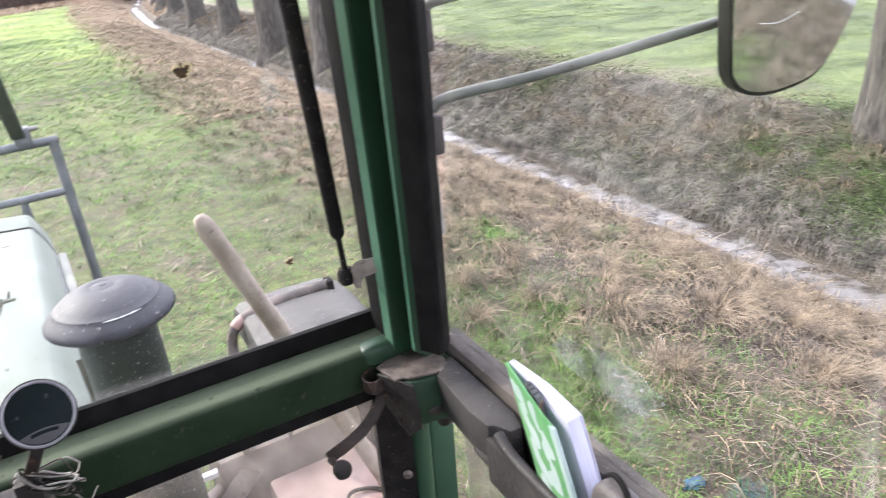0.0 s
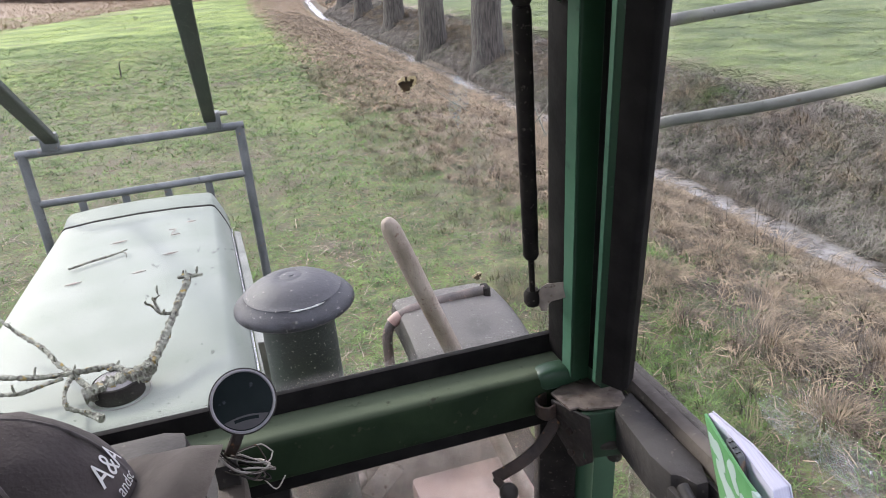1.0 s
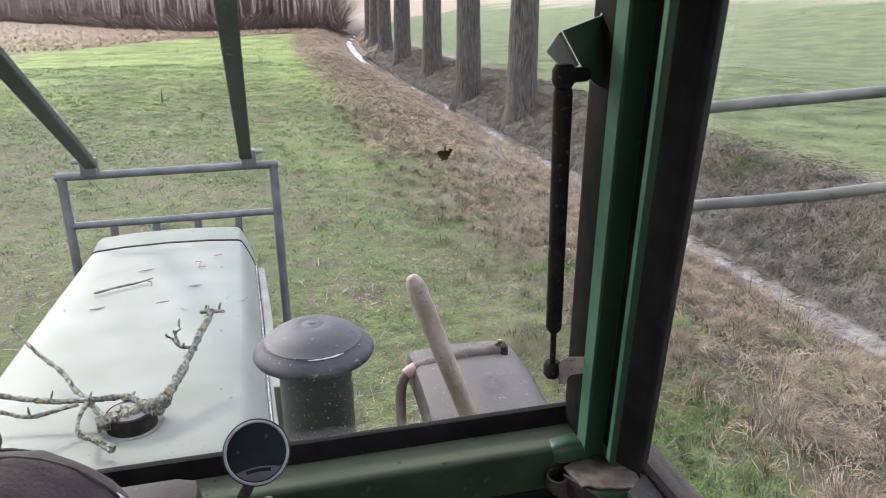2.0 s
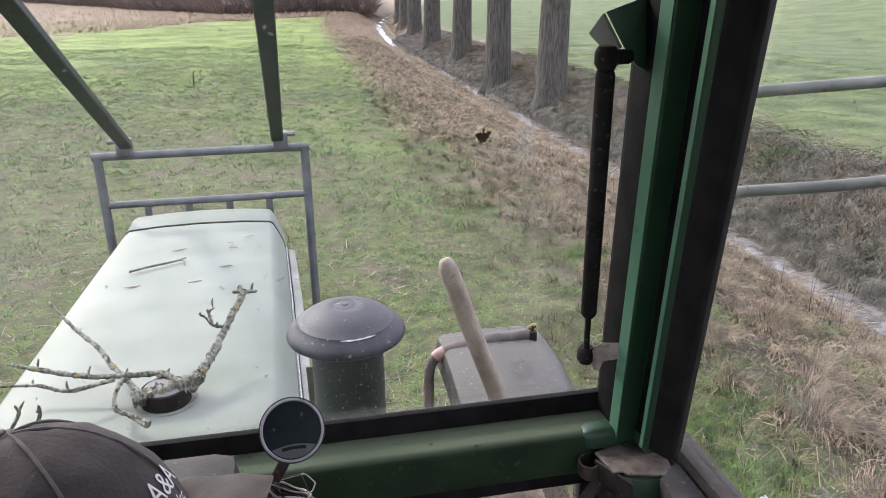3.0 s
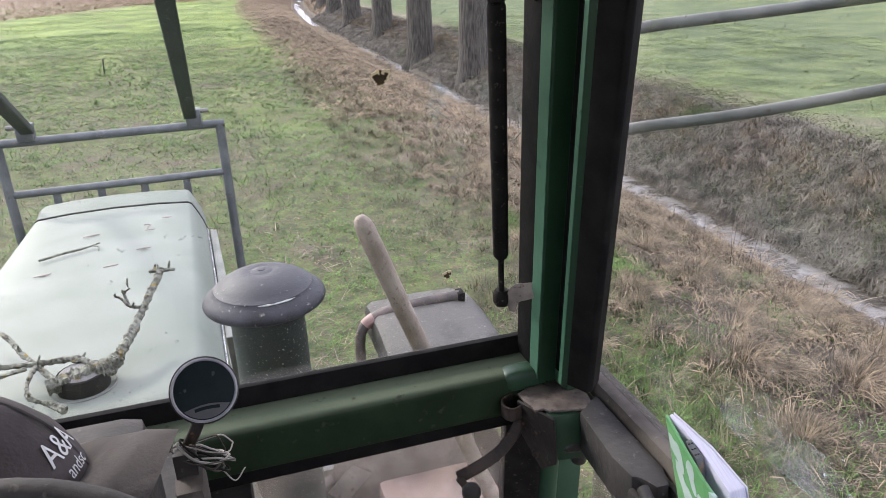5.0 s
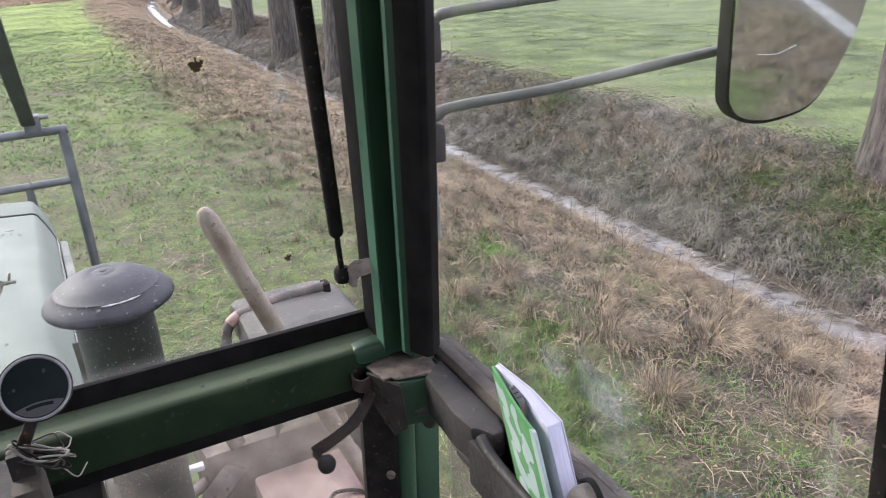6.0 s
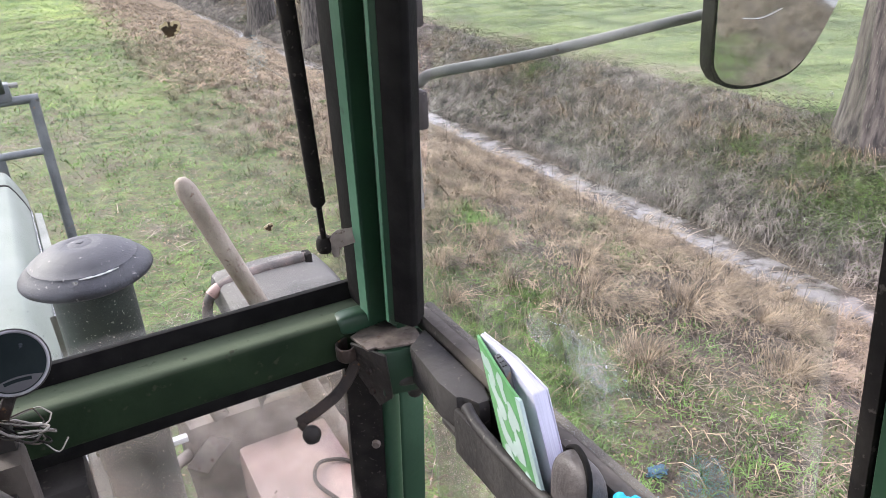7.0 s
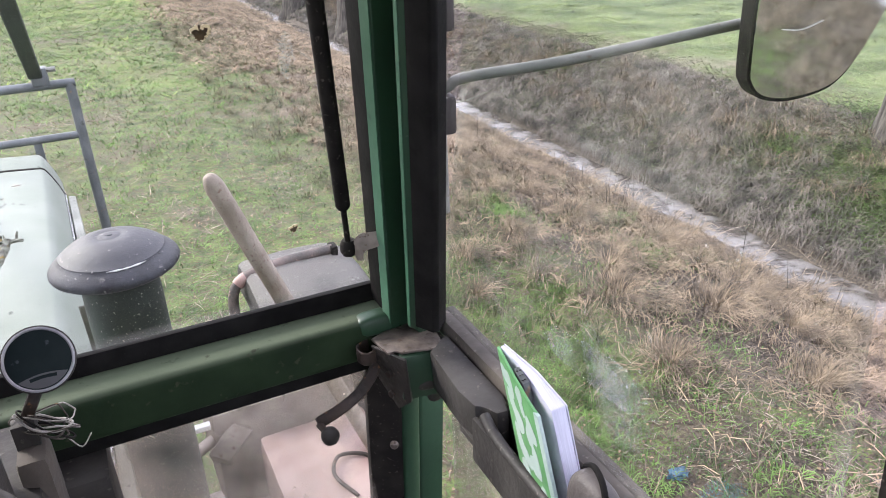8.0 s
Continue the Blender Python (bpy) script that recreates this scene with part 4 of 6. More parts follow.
    cx, cy = rng.uniform(2.5, 9.0, 1100), rng.uniform(-14, 0.6, 1100)
    dry = (cx < 5) | (cx > 6.3)
    fountains("rear_straw", cx[dry], cy[dry], 45, 0.4, 0.009, DULLSTRAW, "brown dead grass along the ditch behind the tractor")
    x, y = scatter(70000, 6.2, 8.3, 0.6, 40, 1.5)
    green = np.clip(patchy(x, y, 0.8, 2) * 1.8 - 0.1, 0.25, 1) + 0.8 * np.clip(near_spot(x, y, GREENBANK), 0, 1)
    keep = rng.random(len(x)) < green
    x, y = x[keep], y[keep]
    n = len(x)
    blades("bank_grass", np.stack([x, y, ground_z(x, y)], -1), 0.04 + 0.07 * rng.random(n), 0.0045 + 0.0035 * rng.random(n) + 0.0003 * y, rng.random(n) * 6.283, 0.8 + 1.6 * rng.random(n), IVY, "dull green grass on the far ditch bank", "grass", 2)
    x, y = rng.uniform(6.3, 9.2, 120000), rng.uniform(0.8, 10.5, 120000)
    keep = rng.random(len(x)) < 0.9 * near_spot(x, y, GREENBANK)
    x, y = x[keep], y[keep]
    n = len(x)
    blades("bank_green", np.stack([x, y, ground_z(x, y) + 0.03], -1), 0.05 + 0.07 * rng.random(n), 0.005 + 0.003 * rng.random(n), rng.random(n) * 6.283, 0.7 + 1.4 * rng.random(n), LUSHBLADE, "fresh green growth on the far bank near the tree", "grass", 2)
    x, y = scatter(120000, 6.2, 8.6, 0.6, 26, 1.4)
    green = np.clip(patchy(x, y, 0.9, 6) * 1.8 - 0.3, 0.1, 1) + 0.9 * np.clip(near_spot(x, y, GREENBANK), 0, 1)
    keep = rng.random(len(x)) < green
    x, y = x[keep], y[keep]
    leaves("bank_leaves", np.stack([x, y, ground_z(x, y) + 0.04 + 0.12 * rng.random(len(x))], -1), 0.012 + 0.018 * rng.random(len(x)) + 0.001 * y, IVY, "small dark green leaves on the ditch bank", "leaves")
    x, y = scatter(34000, -9, 3.2, 1.0, 26, 1.8)
    leaves("leaf_litter", np.stack([x, y, ground_z(x, y) + 0.01 + 0.03 * rng.random(len(x))], -1), 0.012 + 0.014 * rng.random(len(x)) + y * 0.0008, LITTER, "scattered fallen brown leaves on the turf", "leaves", 0.9)


build_grass()
build_straw()


def branch_line(start, way, length, bend, seed, count=7):
    r = random.Random(seed)
    p, d, out = Vector(start), Vector(way).normalized(), []
    for _ in range(count):
        out.append(p.copy())
        d = (d + Vector((r.uniform(-bend, bend), r.uniform(-bend, bend), r.uniform(-bend * 0.4, bend)))).normalized()
        p += d * length / (count - 1)
    return out


def tree_trunk_mesh(seed, girth, tall):
    """A trunk with a flared root, furrowed bark ridges and a slight bend."""
    bm = bmesh.new()
    sides, rings = 72, []
    heights = list(np.concatenate([np.linspace(-0.4, 3.2, 46), np.linspace(3.4, tall, 18)]))
    for h in heights:
        r = girth * (1 - 0.55 * max(0, h) / tall) * (1 + 0.42 * math.exp(-max(0, h + 0.2) / 0.35))
        cx, cy = 0.05 * math.sin(h * 0.5 + seed), 0.05 * math.cos(h * 0.4 + seed)
        ring = []
        for k in range(sides):
            a = 2 * math.pi * k / sides
            root = 0.14 * math.exp(-max(0, h + 0.2) / 0.3) * math.sin(5 * a + seed)
            ridge = abs(noise.noise(Vector((math.cos(a) * 4.5, math.sin(a) * 4.5, h * 0.9 + seed * 7)))) * 0.1 + 0.05 * abs(noise.noise(Vector((math.cos(a) * 11, math.sin(a) * 11, h * 2.6 + seed * 3))))
            q = r * (1 + root - ridge + 0.06)
            ring.append(bm.verts.new((cx + q * math.cos(a), cy + q * math.sin(a), h)))
        rings.append(ring)
    for a, b in zip(rings, rings[1:]):
        for k in range(sides):
            j = (k + 1) % sides
            bm.faces.new((a[k], a[j], b[j], b[k]))
    bm.faces.new(rings[-1])
    return bm


def limbs_mesh(seed, girth, tall):
    bm = bmesh.new()
    r = random.Random(seed)
    for i in range(16):
        h = tall * (0.42 + 0.57 * i / 16)
        a = i * 2.4 + r.random()
        way = (math.cos(a), math.sin(a), 0.9 + 0.8 * i / 16)
        long = tall * 0.3 * (1.15 - 0.6 * i / 16)
        line = branch_line((0, 0, h), way, long, 0.22, seed * 50 + i, 8)
        thick = girth * 0.3 * (1 - 0.5 * i / 16)
        tube(line, [thick * (1 - 0.13 * k) for k in range(8)], 6, bm)
        for j in range(5):
            s = line[2 + j]
            way2 = (r.uniform(-1, 1), r.uniform(-1, 1), r.uniform(0.2, 1.2))
            tube(branch_line(s, way2, long * 0.45, 0.3, seed * 90 + i * 7 + j, 6), [thick * 0.32 * (1 - 0.17 * k) for k in range(6)], 5, bm)
    return bm


def twig_mesh(seed, girth, tall):
    """The winter crown: a cloud of fine bare twigs."""
    bm = bmesh.new()
    r = random.Random(seed + 3)
    for i in range(420):
        h = tall * (0.55 + 0.6 * r.random())
        a, d = r.random() * 6.283, tall * 0.26 * math.sqrt(r.random()) * (1.25 - 0.5 * (h / tall - 0.55))
        s = (math.cos(a) * d, math.sin(a) * d, h)
        tube(branch_line(s, (math.cos(a) * 0.6, math.sin(a) * 0.6, 0.9), 0.9 + r.random(), 0.35, seed * 700 + i, 4), [0.014, 0.011, 0.007, 0.003], 3, bm, cap=False)
    return bm


def build_trees():
    spots = [(8.15, 4.45, 0.46), (6.8, 18.8, 0.4), (6.55, 23.2, 0.4), (6.9, 30.2, 0.4), (6.95, 36.8, 0.42), (7.2, 43.5, 0.4), (7.6, 50.0, 0.4), (8.3, 57.0, 0.4), (9.4, 64.0, 0.4)]
    kinds = {}
    for n, (x, y, girth) in enumerate(spots):
        seed = n % 3
        if seed not in kinds:
            kinds[seed] = [mesh_of("trunk", tree_trunk_mesh(seed, 0.46, 15.0), BARK), mesh_of("limb", limbs_mesh(seed + 5, 0.46, 15.0), BARK), mesh_of("crown", twig_mesh(seed, 0.46, 15.0), BARK)]
        z = float(ground_z(np.array([x]), np.array([y]))[0])
        tree = thing("tree", "bare grey-barked roadside tree standing on the ditch bank", "tree", "trees along the ditch", (x, y, z))
        tree.scale = (girth / 0.46,) * 2 + (1,)
        tree.rotation_euler = (0, 0, n * 2.1)
        for me in kinds[seed]:
            ob = new(me.name, me)
            ob.parent = tree


build_trees()


def build_wood():
    """The leafless wood that closes the meadow, with brambles at its foot."""
    bm = bmesh.new()
    r = random.Random(8)
    for i in range(1100):
        x = r.uniform(-75, 7)
        y = float(wood_edge(x)) + abs(r.gauss(0, 14)) + 1
        g = r.uniform(0.05, 0.2)
        tall = r.uniform(6, 13)
        tube(branch_line((x, y, -0.2), (0, 0, 1), tall, 0.06, i, 5), [g, g * 0.85, g * 0.65, g * 0.45, g * 0.2], 5, bm, cap=False)
    tagged(part("far_wood", bm, WOODS), "leafless brown wood at the end of the meadow", "wood", kind="stuff")
    n = 110000
    x = rng.uniform(-70, 8, n)
    depth = np.abs(rng.normal(0, 14, n))
    y = wood_edge(x) + depth
    blades("bramble_thicket", np.stack([x, y, np.zeros(n) - 0.05], -1), 0.5 + (1.0 + depth * 0.35) * rng.random(n), 0.05 + 0.06 * rng.random(n), rng.random(n) * 6.283, 0.3 + 0.9 * rng.random(n), WOODS, "tangled brown bramble thicket at the wood's edge", "thicket", 3)


build_wood()


def build_fallen_branches():
    """Pale dead branches that hang over the ditch, and a lone stake out on the meadow."""
    pile = thing("fallen_branch", "pale dead branches fallen across the ditch edge", "branch", at=(4.6, 10.2, -0.5))
    r = random.Random(12)
    for i in range(9):
        way = (r.uniform(-0.6, 0.9), r.uniform(-1, 0.6), r.uniform(0.15, 0.7))
        part("limb", tube(branch_line((r.uniform(-0.4, 0.4), r.uniform(-0.8, 0.8), 0.02), way, r.uniform(0.8, 1.7), 0.2, 40 + i, 7), [0.014, 0.012, 0.011, 0.009, 0.007, 0.005, 0.003], 6), LICHEN, pile, "pale dead limb")
    stake = thing("stake", "thin dark stake standing in the meadow", "stake", at=(-2.6, 20.8, 0))
    part("shaft", tube([(0, 0, -0.1), (0.01, 0.01, 0.16), (0.03, 0.0, 0.36)], [0.02, 0.018, 0.012], 8), BARK, stake)


build_fallen_branches()


# ---- the tractor ----
MID = -0.38  # its centre line
tractor = thing("tractor", "old green tractor with a pale mint hood standing on the meadow", "tractor", at=(MID, 0.6, 0))


def tpart(name, bm, mat, label="", smooth=True, under=None):
    ob = part(name, bm, mat, None, label, smooth)
    ob.parent = under or tractor
    ob.matrix_parent_inverse = Matrix.Translation((-MID, -0.6, 0))
    if under:
        ob.matrix_parent_inverse = Matrix.Identity(4)
    return ob


def lean(k, z0=1.96):
    """Slides an outline point backwards as it rises: the cab's front leans to the driver."""
    return lambda z: (lambda p: (p[0], p[1] - k * (z - z0), z))


FRONT = lean(0.085)


def tilt(side=1):
    """The cab's front corner above the beam: it leans back to the driver and in to the middle. side: -1 for the left corner."""
    def rule(z):
        def at(p):
            x, y = p[0] - 0.094 * (z - 1.95), p[1] - 0.259 * (z - 1.95)
            return (x if side > 0 else 2 * MID - x, y, z)
        return at
    return rule


def pane_y(z):
    """How far forward the front window's outer face lies at a height."""
    return 0.9635 - 0.259 * (z - 1.957)


def upright(outline, z0, z1, rule, bevel=0.003, bm=None):
    return prism(outline, rule(z0), rule(z1), bevel, bm)


def mirrored(points):
    return [(2 * MID - x, y) for x, y in points][::-1]


def pressed(at, half):
    """A soft pillow-shaped bump."""
    bm = bmesh.new()
    bmesh.ops.create_uvsphere(bm, u_segments=32, v_segments=20, radius=1)
    for v in bm.verts:
        v.co = Vector([at[i] + half[i] * math.copysign(abs(v.co[i]) ** 0.62, v.co[i]) for i in range(3)])
    return bm


def build_cab():
    # the front corner posts: plain below the beam, above it a leaning pressed section with a deep groove for the door
    low_post = [(0.474, 0.936), (0.512, 0.938), (0.53, 0.93), (0.575, 0.93), (0.575, 1.0), (0.48, 1.0), (0.475, 0.97)]
    groove = [(0.448, 0.893), (0.4485, 0.8905), (0.4522, 0.8745), (0.455, 0.8725), (0.482, 0.876), (0.486, 0.842), (0.525, 0.84), (0.54, 0.86), (0.54, 0.97), (0.478, 0.97), (0.474, 0.895)]
    edge = [(0.4472, 0.8925), (0.4512, 0.8735), (0.4526, 0.874), (0.4487, 0.893)]
    for outline, side in ((low_post, 1), (mirrored(low_post), -1)):
        tpart("lower_post", upright(outline, 1.0, 1.925, FRONT), GREEN, "green painted lower corner post of the cab")
        tpart("corner_post", upright(groove, 1.9, 2.86, tilt(side), 0.0012), GREEN, "green pressed steel corner post of the cab")
        # lit edge of the post, painted as a lighter strip
        tpart("post_edge", upright(edge, 1.905, 2.85, tilt(side), 0), LITEDGEGREEN, "green post edge with its light painted in")
        # shade inside the groove, painted as a black strip
        tpart("groove_lining", upright([(0.4805, 0.8725), (0.484, 0.872), (0.4875, 0.84), (0.4842, 0.84)], 1.93, 2.85, tilt(side), 0), SEALBLACK, "dark strip painted as shade in the post's groove")
    tpart("door_post", upright([(0.485 + 0.0185 * math.cos(a), 0.886 + 0.0185 * math.sin(a)) for a in np.linspace(0, 2 * math.pi, 24, endpoint=False)], 1.0, 1.86, FRONT, 0), GREEN, "green tube post below the hinge")
    tpart("post_strip", upright([(0.418, 0.905), (0.467, 0.872), (0.475, 0.93), (0.43, 0.955)], 1.0, 1.88, FRONT, 0.002), RUBBER, "black rubber-lined lower post")
    for z in (1.672,):
        tpart("screw", lathe([(0, 0.004), (0.006, 0.003), (0.0075, 0), (0.0075, -0.004)], 16, (0.446, 0.884, z), (-0.56, -0.83, 0)), PLATE, "worn screw head")
    # front beam below the window; its lit ledge is put into the paint colour
    arc = lambda cy, cz, r, a0, a1: [(cy + r * math.cos(radians(a)), cz + r * math.sin(radians(a))) for a in np.linspace(a0, a1, 9)]
    beam = [(0.945, 1.928), *arc(0.899, 1.915, 0.013, 90, 180), *arc(0.902, 1.868, 0.0165, 180, 265), (0.945, 1.85)]
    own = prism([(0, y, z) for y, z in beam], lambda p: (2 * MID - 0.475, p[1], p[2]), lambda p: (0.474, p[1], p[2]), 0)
    tpart("front_beam", own, DUSTLITGREEN, "grimy green steel beam under the front window")
    tpart("beam_trim", box((2 * MID - 0.44, 0.888, 1.838), (0.42, 0.946, 1.862), 0.004), SEALBLACK, "black rubber trim along the lower window")
    # a pressed bulge at the end of the beam
    tpart("hinge_bulge", pressed((0.436, 0.9, 1.914), (0.034, 0.018, 0.018)), GREEN, "pressed green bulge at the beam's end")
    tpart("top_beam", box((2 * MID - 0.4, 0.7, 2.66), (0.4, 0.8, 2.86), 0.01), GREEN, "green beam over the front window")
    # front window
    def slope(z):
        return lambda p: (p[0] + math.copysign(0.094 * (z - 1.957), MID - p[0]), p[1] - 0.259 * (z - 1.957), z)

    window = tpart("front_window", upright([(2 * MID - 0.46, 0.957), (0.46, 0.957), (0.46, 0.961), (2 * MID - 0.46, 0.961)], 1.95, 2.665, slope, 0), GLASS, "dusty flat front window pane", False)
    window.visible_shadow = False
    for side in (1, -1):
        tpart("side_seal", upright([(0.4535, 0.95), (0.4492, 0.944), (0.4493, 0.897), (0.472, 0.897), (0.474, 0.985), (0.466, 0.984), (0.4635, 0.952)], 1.93, 2.67, tilt(side), 0.001), SEALBLACK, "black rubber window seal")
    tpart("lower_seal", prism([(0.942, 1.927), (0.975, 1.925), (0.966, 1.953), (0.948, 1.957)], lambda p: (2 * MID - 0.478, p[0], p[1]), lambda p: (0.478, p[0], p[1]), 0.004), SEALBLACK, "black rubber window seal")
    low = tpart("lower_window", box((2 * MID - 0.43, 0.937, 1.02), (0.43, 0.941, 1.842), 0), LOWGLASS, "dirty lower front window pane", False)
    low.visible_shadow = False
    # unseen roof, rear and left wall, floor, added to shape the cab's light
    tpart("roof", box((2 * MID - 0.62, -0.95, 2.86), (0.62, 1.02, 2.98), 0.04), GREEN, "green cab roof")
    tpart("roof_lining", box((2 * MID - 0.55, -0.9, 2.835), (0.55, 0.9, 2.857), 0.006), CABGREY, "grey roof lining")
    tpart("cab_floor", box((2 * MID - 0.57, -0.9, 0.98), (0.57, 0.95, 1.02), 0.004), CABGREY, "grey rubber cab floor")
    for x in (0.54, 2 * MID - 0.54):
        tpart("rear_post", box((x - 0.04, -0.93, 1.0), (x + 0.04, -0.85, 2.86), 0.012), GREEN, "green rear cab post")
    tpart("rear_panel", box((2 * MID - 0.5, -0.92, 1.0), (0.5, -0.87, 1.6), 0.01), GREEN, "green panel below the rear window")
    rear = tpart("rear_window", box((2 * MID - 0.5, -0.9, 1.6), (0.5, -0.896, 2.85), 0), DOORGLASS, "dusty rear window pane", False)
    rear.visible_shadow = False
    tpart("left_panel", box((2 * MID - 0.57, -0.85, 1.0), (2 * MID - 0.53, 0.9, 1.86), 0.01), GREEN, "green side panel of the cab")
    left = tpart("left_window", box((2 * MID - 0.552, -0.85, 1.86), (2 * MID - 0.548, 0.9, 2.85), 0), DOORGLASS, "dusty side window pane", False)
    left.visible_shadow = False
    # dashboard and steering column in front of the driver
    tpart("dash_side", box((-0.06, 0.84, 1.0), (0.025, 0.932, 1.83), 0.008), PLASTIC, "black dashboard side panel")
    tpart("dashboard", box((-0.78, 0.66, 1.3), (-0.03, 0.885, 1.93), 0.03), PLASTIC, "dusty black dashboard")
    tpart("cowl", box((-0.33, 0.5, 1.6), (-0.06, 0.76, 2.07), 0.03), PLASTIC, "dusty black instrument cowl")
    tpart("column_sleeve", box((-0.055, 0.74, 1.4), (-0.02, 0.8, 1.96), 0.012), COLUMN, "dusty tan sleeve beside the dashboard")
    tpart("steering_column", tube([(-0.17, 0.47, 1.82), (-0.17, 0.345, 2.045)], [0.04, 0.03], 20), COLUMN, "dusty tan steering column")


build_cab()


def build_door():
    """The right door: two panes in a black-sealed green frame, with a long storage tray on its inside."""
    upper = tpart("door", upright([(0.556, 0.9), (0.556, 0.195), (0.56, 0.195), (0.56, 0.9)], 1.9, 2.85, lambda z: (lambda p: (p[0], p[1] - (0.2 if p[1] > 0.5 else -0.08) * (z - 1.92), z)), 0), DOORGLASS, "cab door with dusty glass panes and black seals", False)
    upper.visible_shadow = False
    kid = lambda name, bm, mat, label: tpart(name, bm, mat, label, True, upper)
    kid("front_frame", upright([(0.4602, 0.8205), (0.461, 0.816), (0.4665, 0.808), (0.475, 0.806), (0.5, 0.81), (0.505, 0.836), (0.488, 0.838), (0.463, 0.828)], 1.94, 2.85, tilt(), 0.0015), GREEN, "green door frame")
    # lit edge of the door frame, painted as a lighter strip
    kid("frame_edge", upright([(0.4594, 0.8212), (0.4607, 0.8145), (0.4617, 0.815), (0.4605, 0.822)], 1.943, 2.85, tilt(), 0), LITEDGEGREEN, "green frame edge with its light painted in")
    kid("front_seal", upright([(0.4655, 0.8075), (0.4715, 0.797), (0.481, 0.7785), (0.49, 0.778), (0.512, 0.8), (0.51, 0.83), (0.48, 0.815)], 1.946, 2.85, tilt(), 0.0025), SEALBLACK, "black rubber door seal")
    kid("sill_seal", box((0.53, 0.15, 1.885), (0.552, 0.875, 1.918), 0.007), SILL, "dusty brown-grey lower door seal")
    kid("sill_lip", box((0.553, 0.15, 1.88), (0.575, 0.9, 1.906), 0.006), SILL, "dusty outer sill")
    kid("rear_seal", upright([(0.535, 0.168), (0.565, 0.174), (0.57, 0.158), (0.535, 0.155)], 1.0, 2.85, lean(-0.08, 2.06), 0.004), RUBBER, "black rubber door seal")
    kid("rear_frame", upright([(0.533, 0.15), (0.533, 0.133), (0.539, 0.13), (0.539, 0.127), (0.533, 0.124), (0.533, 0.085), (0.54, 0.07), (0.58, 0.07), (0.58, 0.158), (0.54, 0.153)], 1.0, 2.85, lean(-0.08, 2.06), 0.006), GREEN, "green rear door frame")
    kid("rear_post", upright([(0.535, 0.065), (0.53, -0.03), (0.6, -0.04), (0.6, 0.06)], 1.0, 2.85, lean(-0.08, 2.06), 0.006), GREEN, "green cab post behind the door")
    lower = kid("lower_pane", box((0.556, 0.17, 1.05), (0.56, 0.88, 1.9), 0), LOWGLASS, "dirty lower door pane")
    lower.visible_shadow = False
    kid("lower_frame", upright([(0.495, 0.905), (0.512, 0.905), (0.515, 0.95), (0.497, 0.95)], 1.0, 1.86, FRONT, 0.003), RUBBER, "black lower door seal")
    side = tpart("side_panel", box((0.545, -0.9, 1.0), (0.575, 0.0, 1.9), 0.01), GREEN, "green cab side panel")
    glass = tpart("side_window", box((0.556, -0.88, 1.9), (0.56, -0.02, 2.85), 0), DOORGLASS, "dusty side window pane", False)
    glass.visible_shadow = False
    # a dried water smear on the pane
    smear = []
    for k in range(40):
        g = 2 * math.pi * k / 40
        q = 1 + 0.35 * noise.noise(Vector((math.cos(g) * 2, math.sin(g) * 2, 3)))
        smear.append((0.5 - 0.105 * q * math.cos(g) - 0.012 * math.sin(g), 2.032 + 0.006 * math.cos(g) + 0.026 * q * math.sin(g)))
    lane = kid("smear", prism(smear, lambda p: (0.5535, p[0], p[1]), lambda p: (0.554, p[0], p[1]), 0), SMEAR, "whitish dried water smear on the pane")
    lane.visible_shadow = False
    haze = kid("dust_veil", prism([(0.0, 0.58, 2.02), (0.0, 0.9, 2.0), (0.0, 0.86, 2.34), (0.0, 0.56, 2.32)], lambda p: (0.5545, p[1], p[2]), lambda p: (0.555, p[1], p[2]), 0), VEIL, "whitish veil of wiped dust on the pane")
    haze.visible_shadow = False
    return upper


door = build_door()


def build_tray():
    """A deep black plastic trough along the door, with a thick front grip and a cut-out behind it."""
    tray = tpart("door_tray", box((0.478, 0.2, 1.806), (0.488, 0.66, 1.88), 0.004), TRAYPLASTIC, "dusty black plastic storage tray on the door")
    kid = lambda name, bm, mat, label: tpart(name, bm, mat, label, True, tray)
    kid("rim", tube(smooth_line([(0.484, 0.2, 1.88), (0.484, 0.4, 1.88), (0.484, 0.55, 1.88), (0.485, 0.61, 1.884), (0.487, 0.64, 1.893)], 5), 0.008, 12), TRAYPLASTIC, "rounded tray rim")
    kid("back_wall", box((0.522, 0.2, 1.8), (0.529, 0.86, 1.89), 0.002), TRAYPLASTIC, "tray back wall")
    kid("bottom", box((0.48, 0.2, 1.828), (0.528, 0.7, 1.838), 0.002), TRAYPLASTIC, "tray bottom")
    grip = [(0.483, 0.8, 1.903), (0.525, 0.83, 1.905), (0.5285, 0.66, 1.9), (0.518, 0.63, 1.898), (0.502, 0.632, 1.897), (0.492, 0.655, 1.897), (0.483, 0.66, 1.897), (0.478, 0.7, 1.899)]
    kid("grip", prism(grip, lambda p: (p[0] + 0.004, p[1], 1.832), lambda p: p, 0.005), TRAYPLASTIC, "thick front grip of the tray")


build_tray()


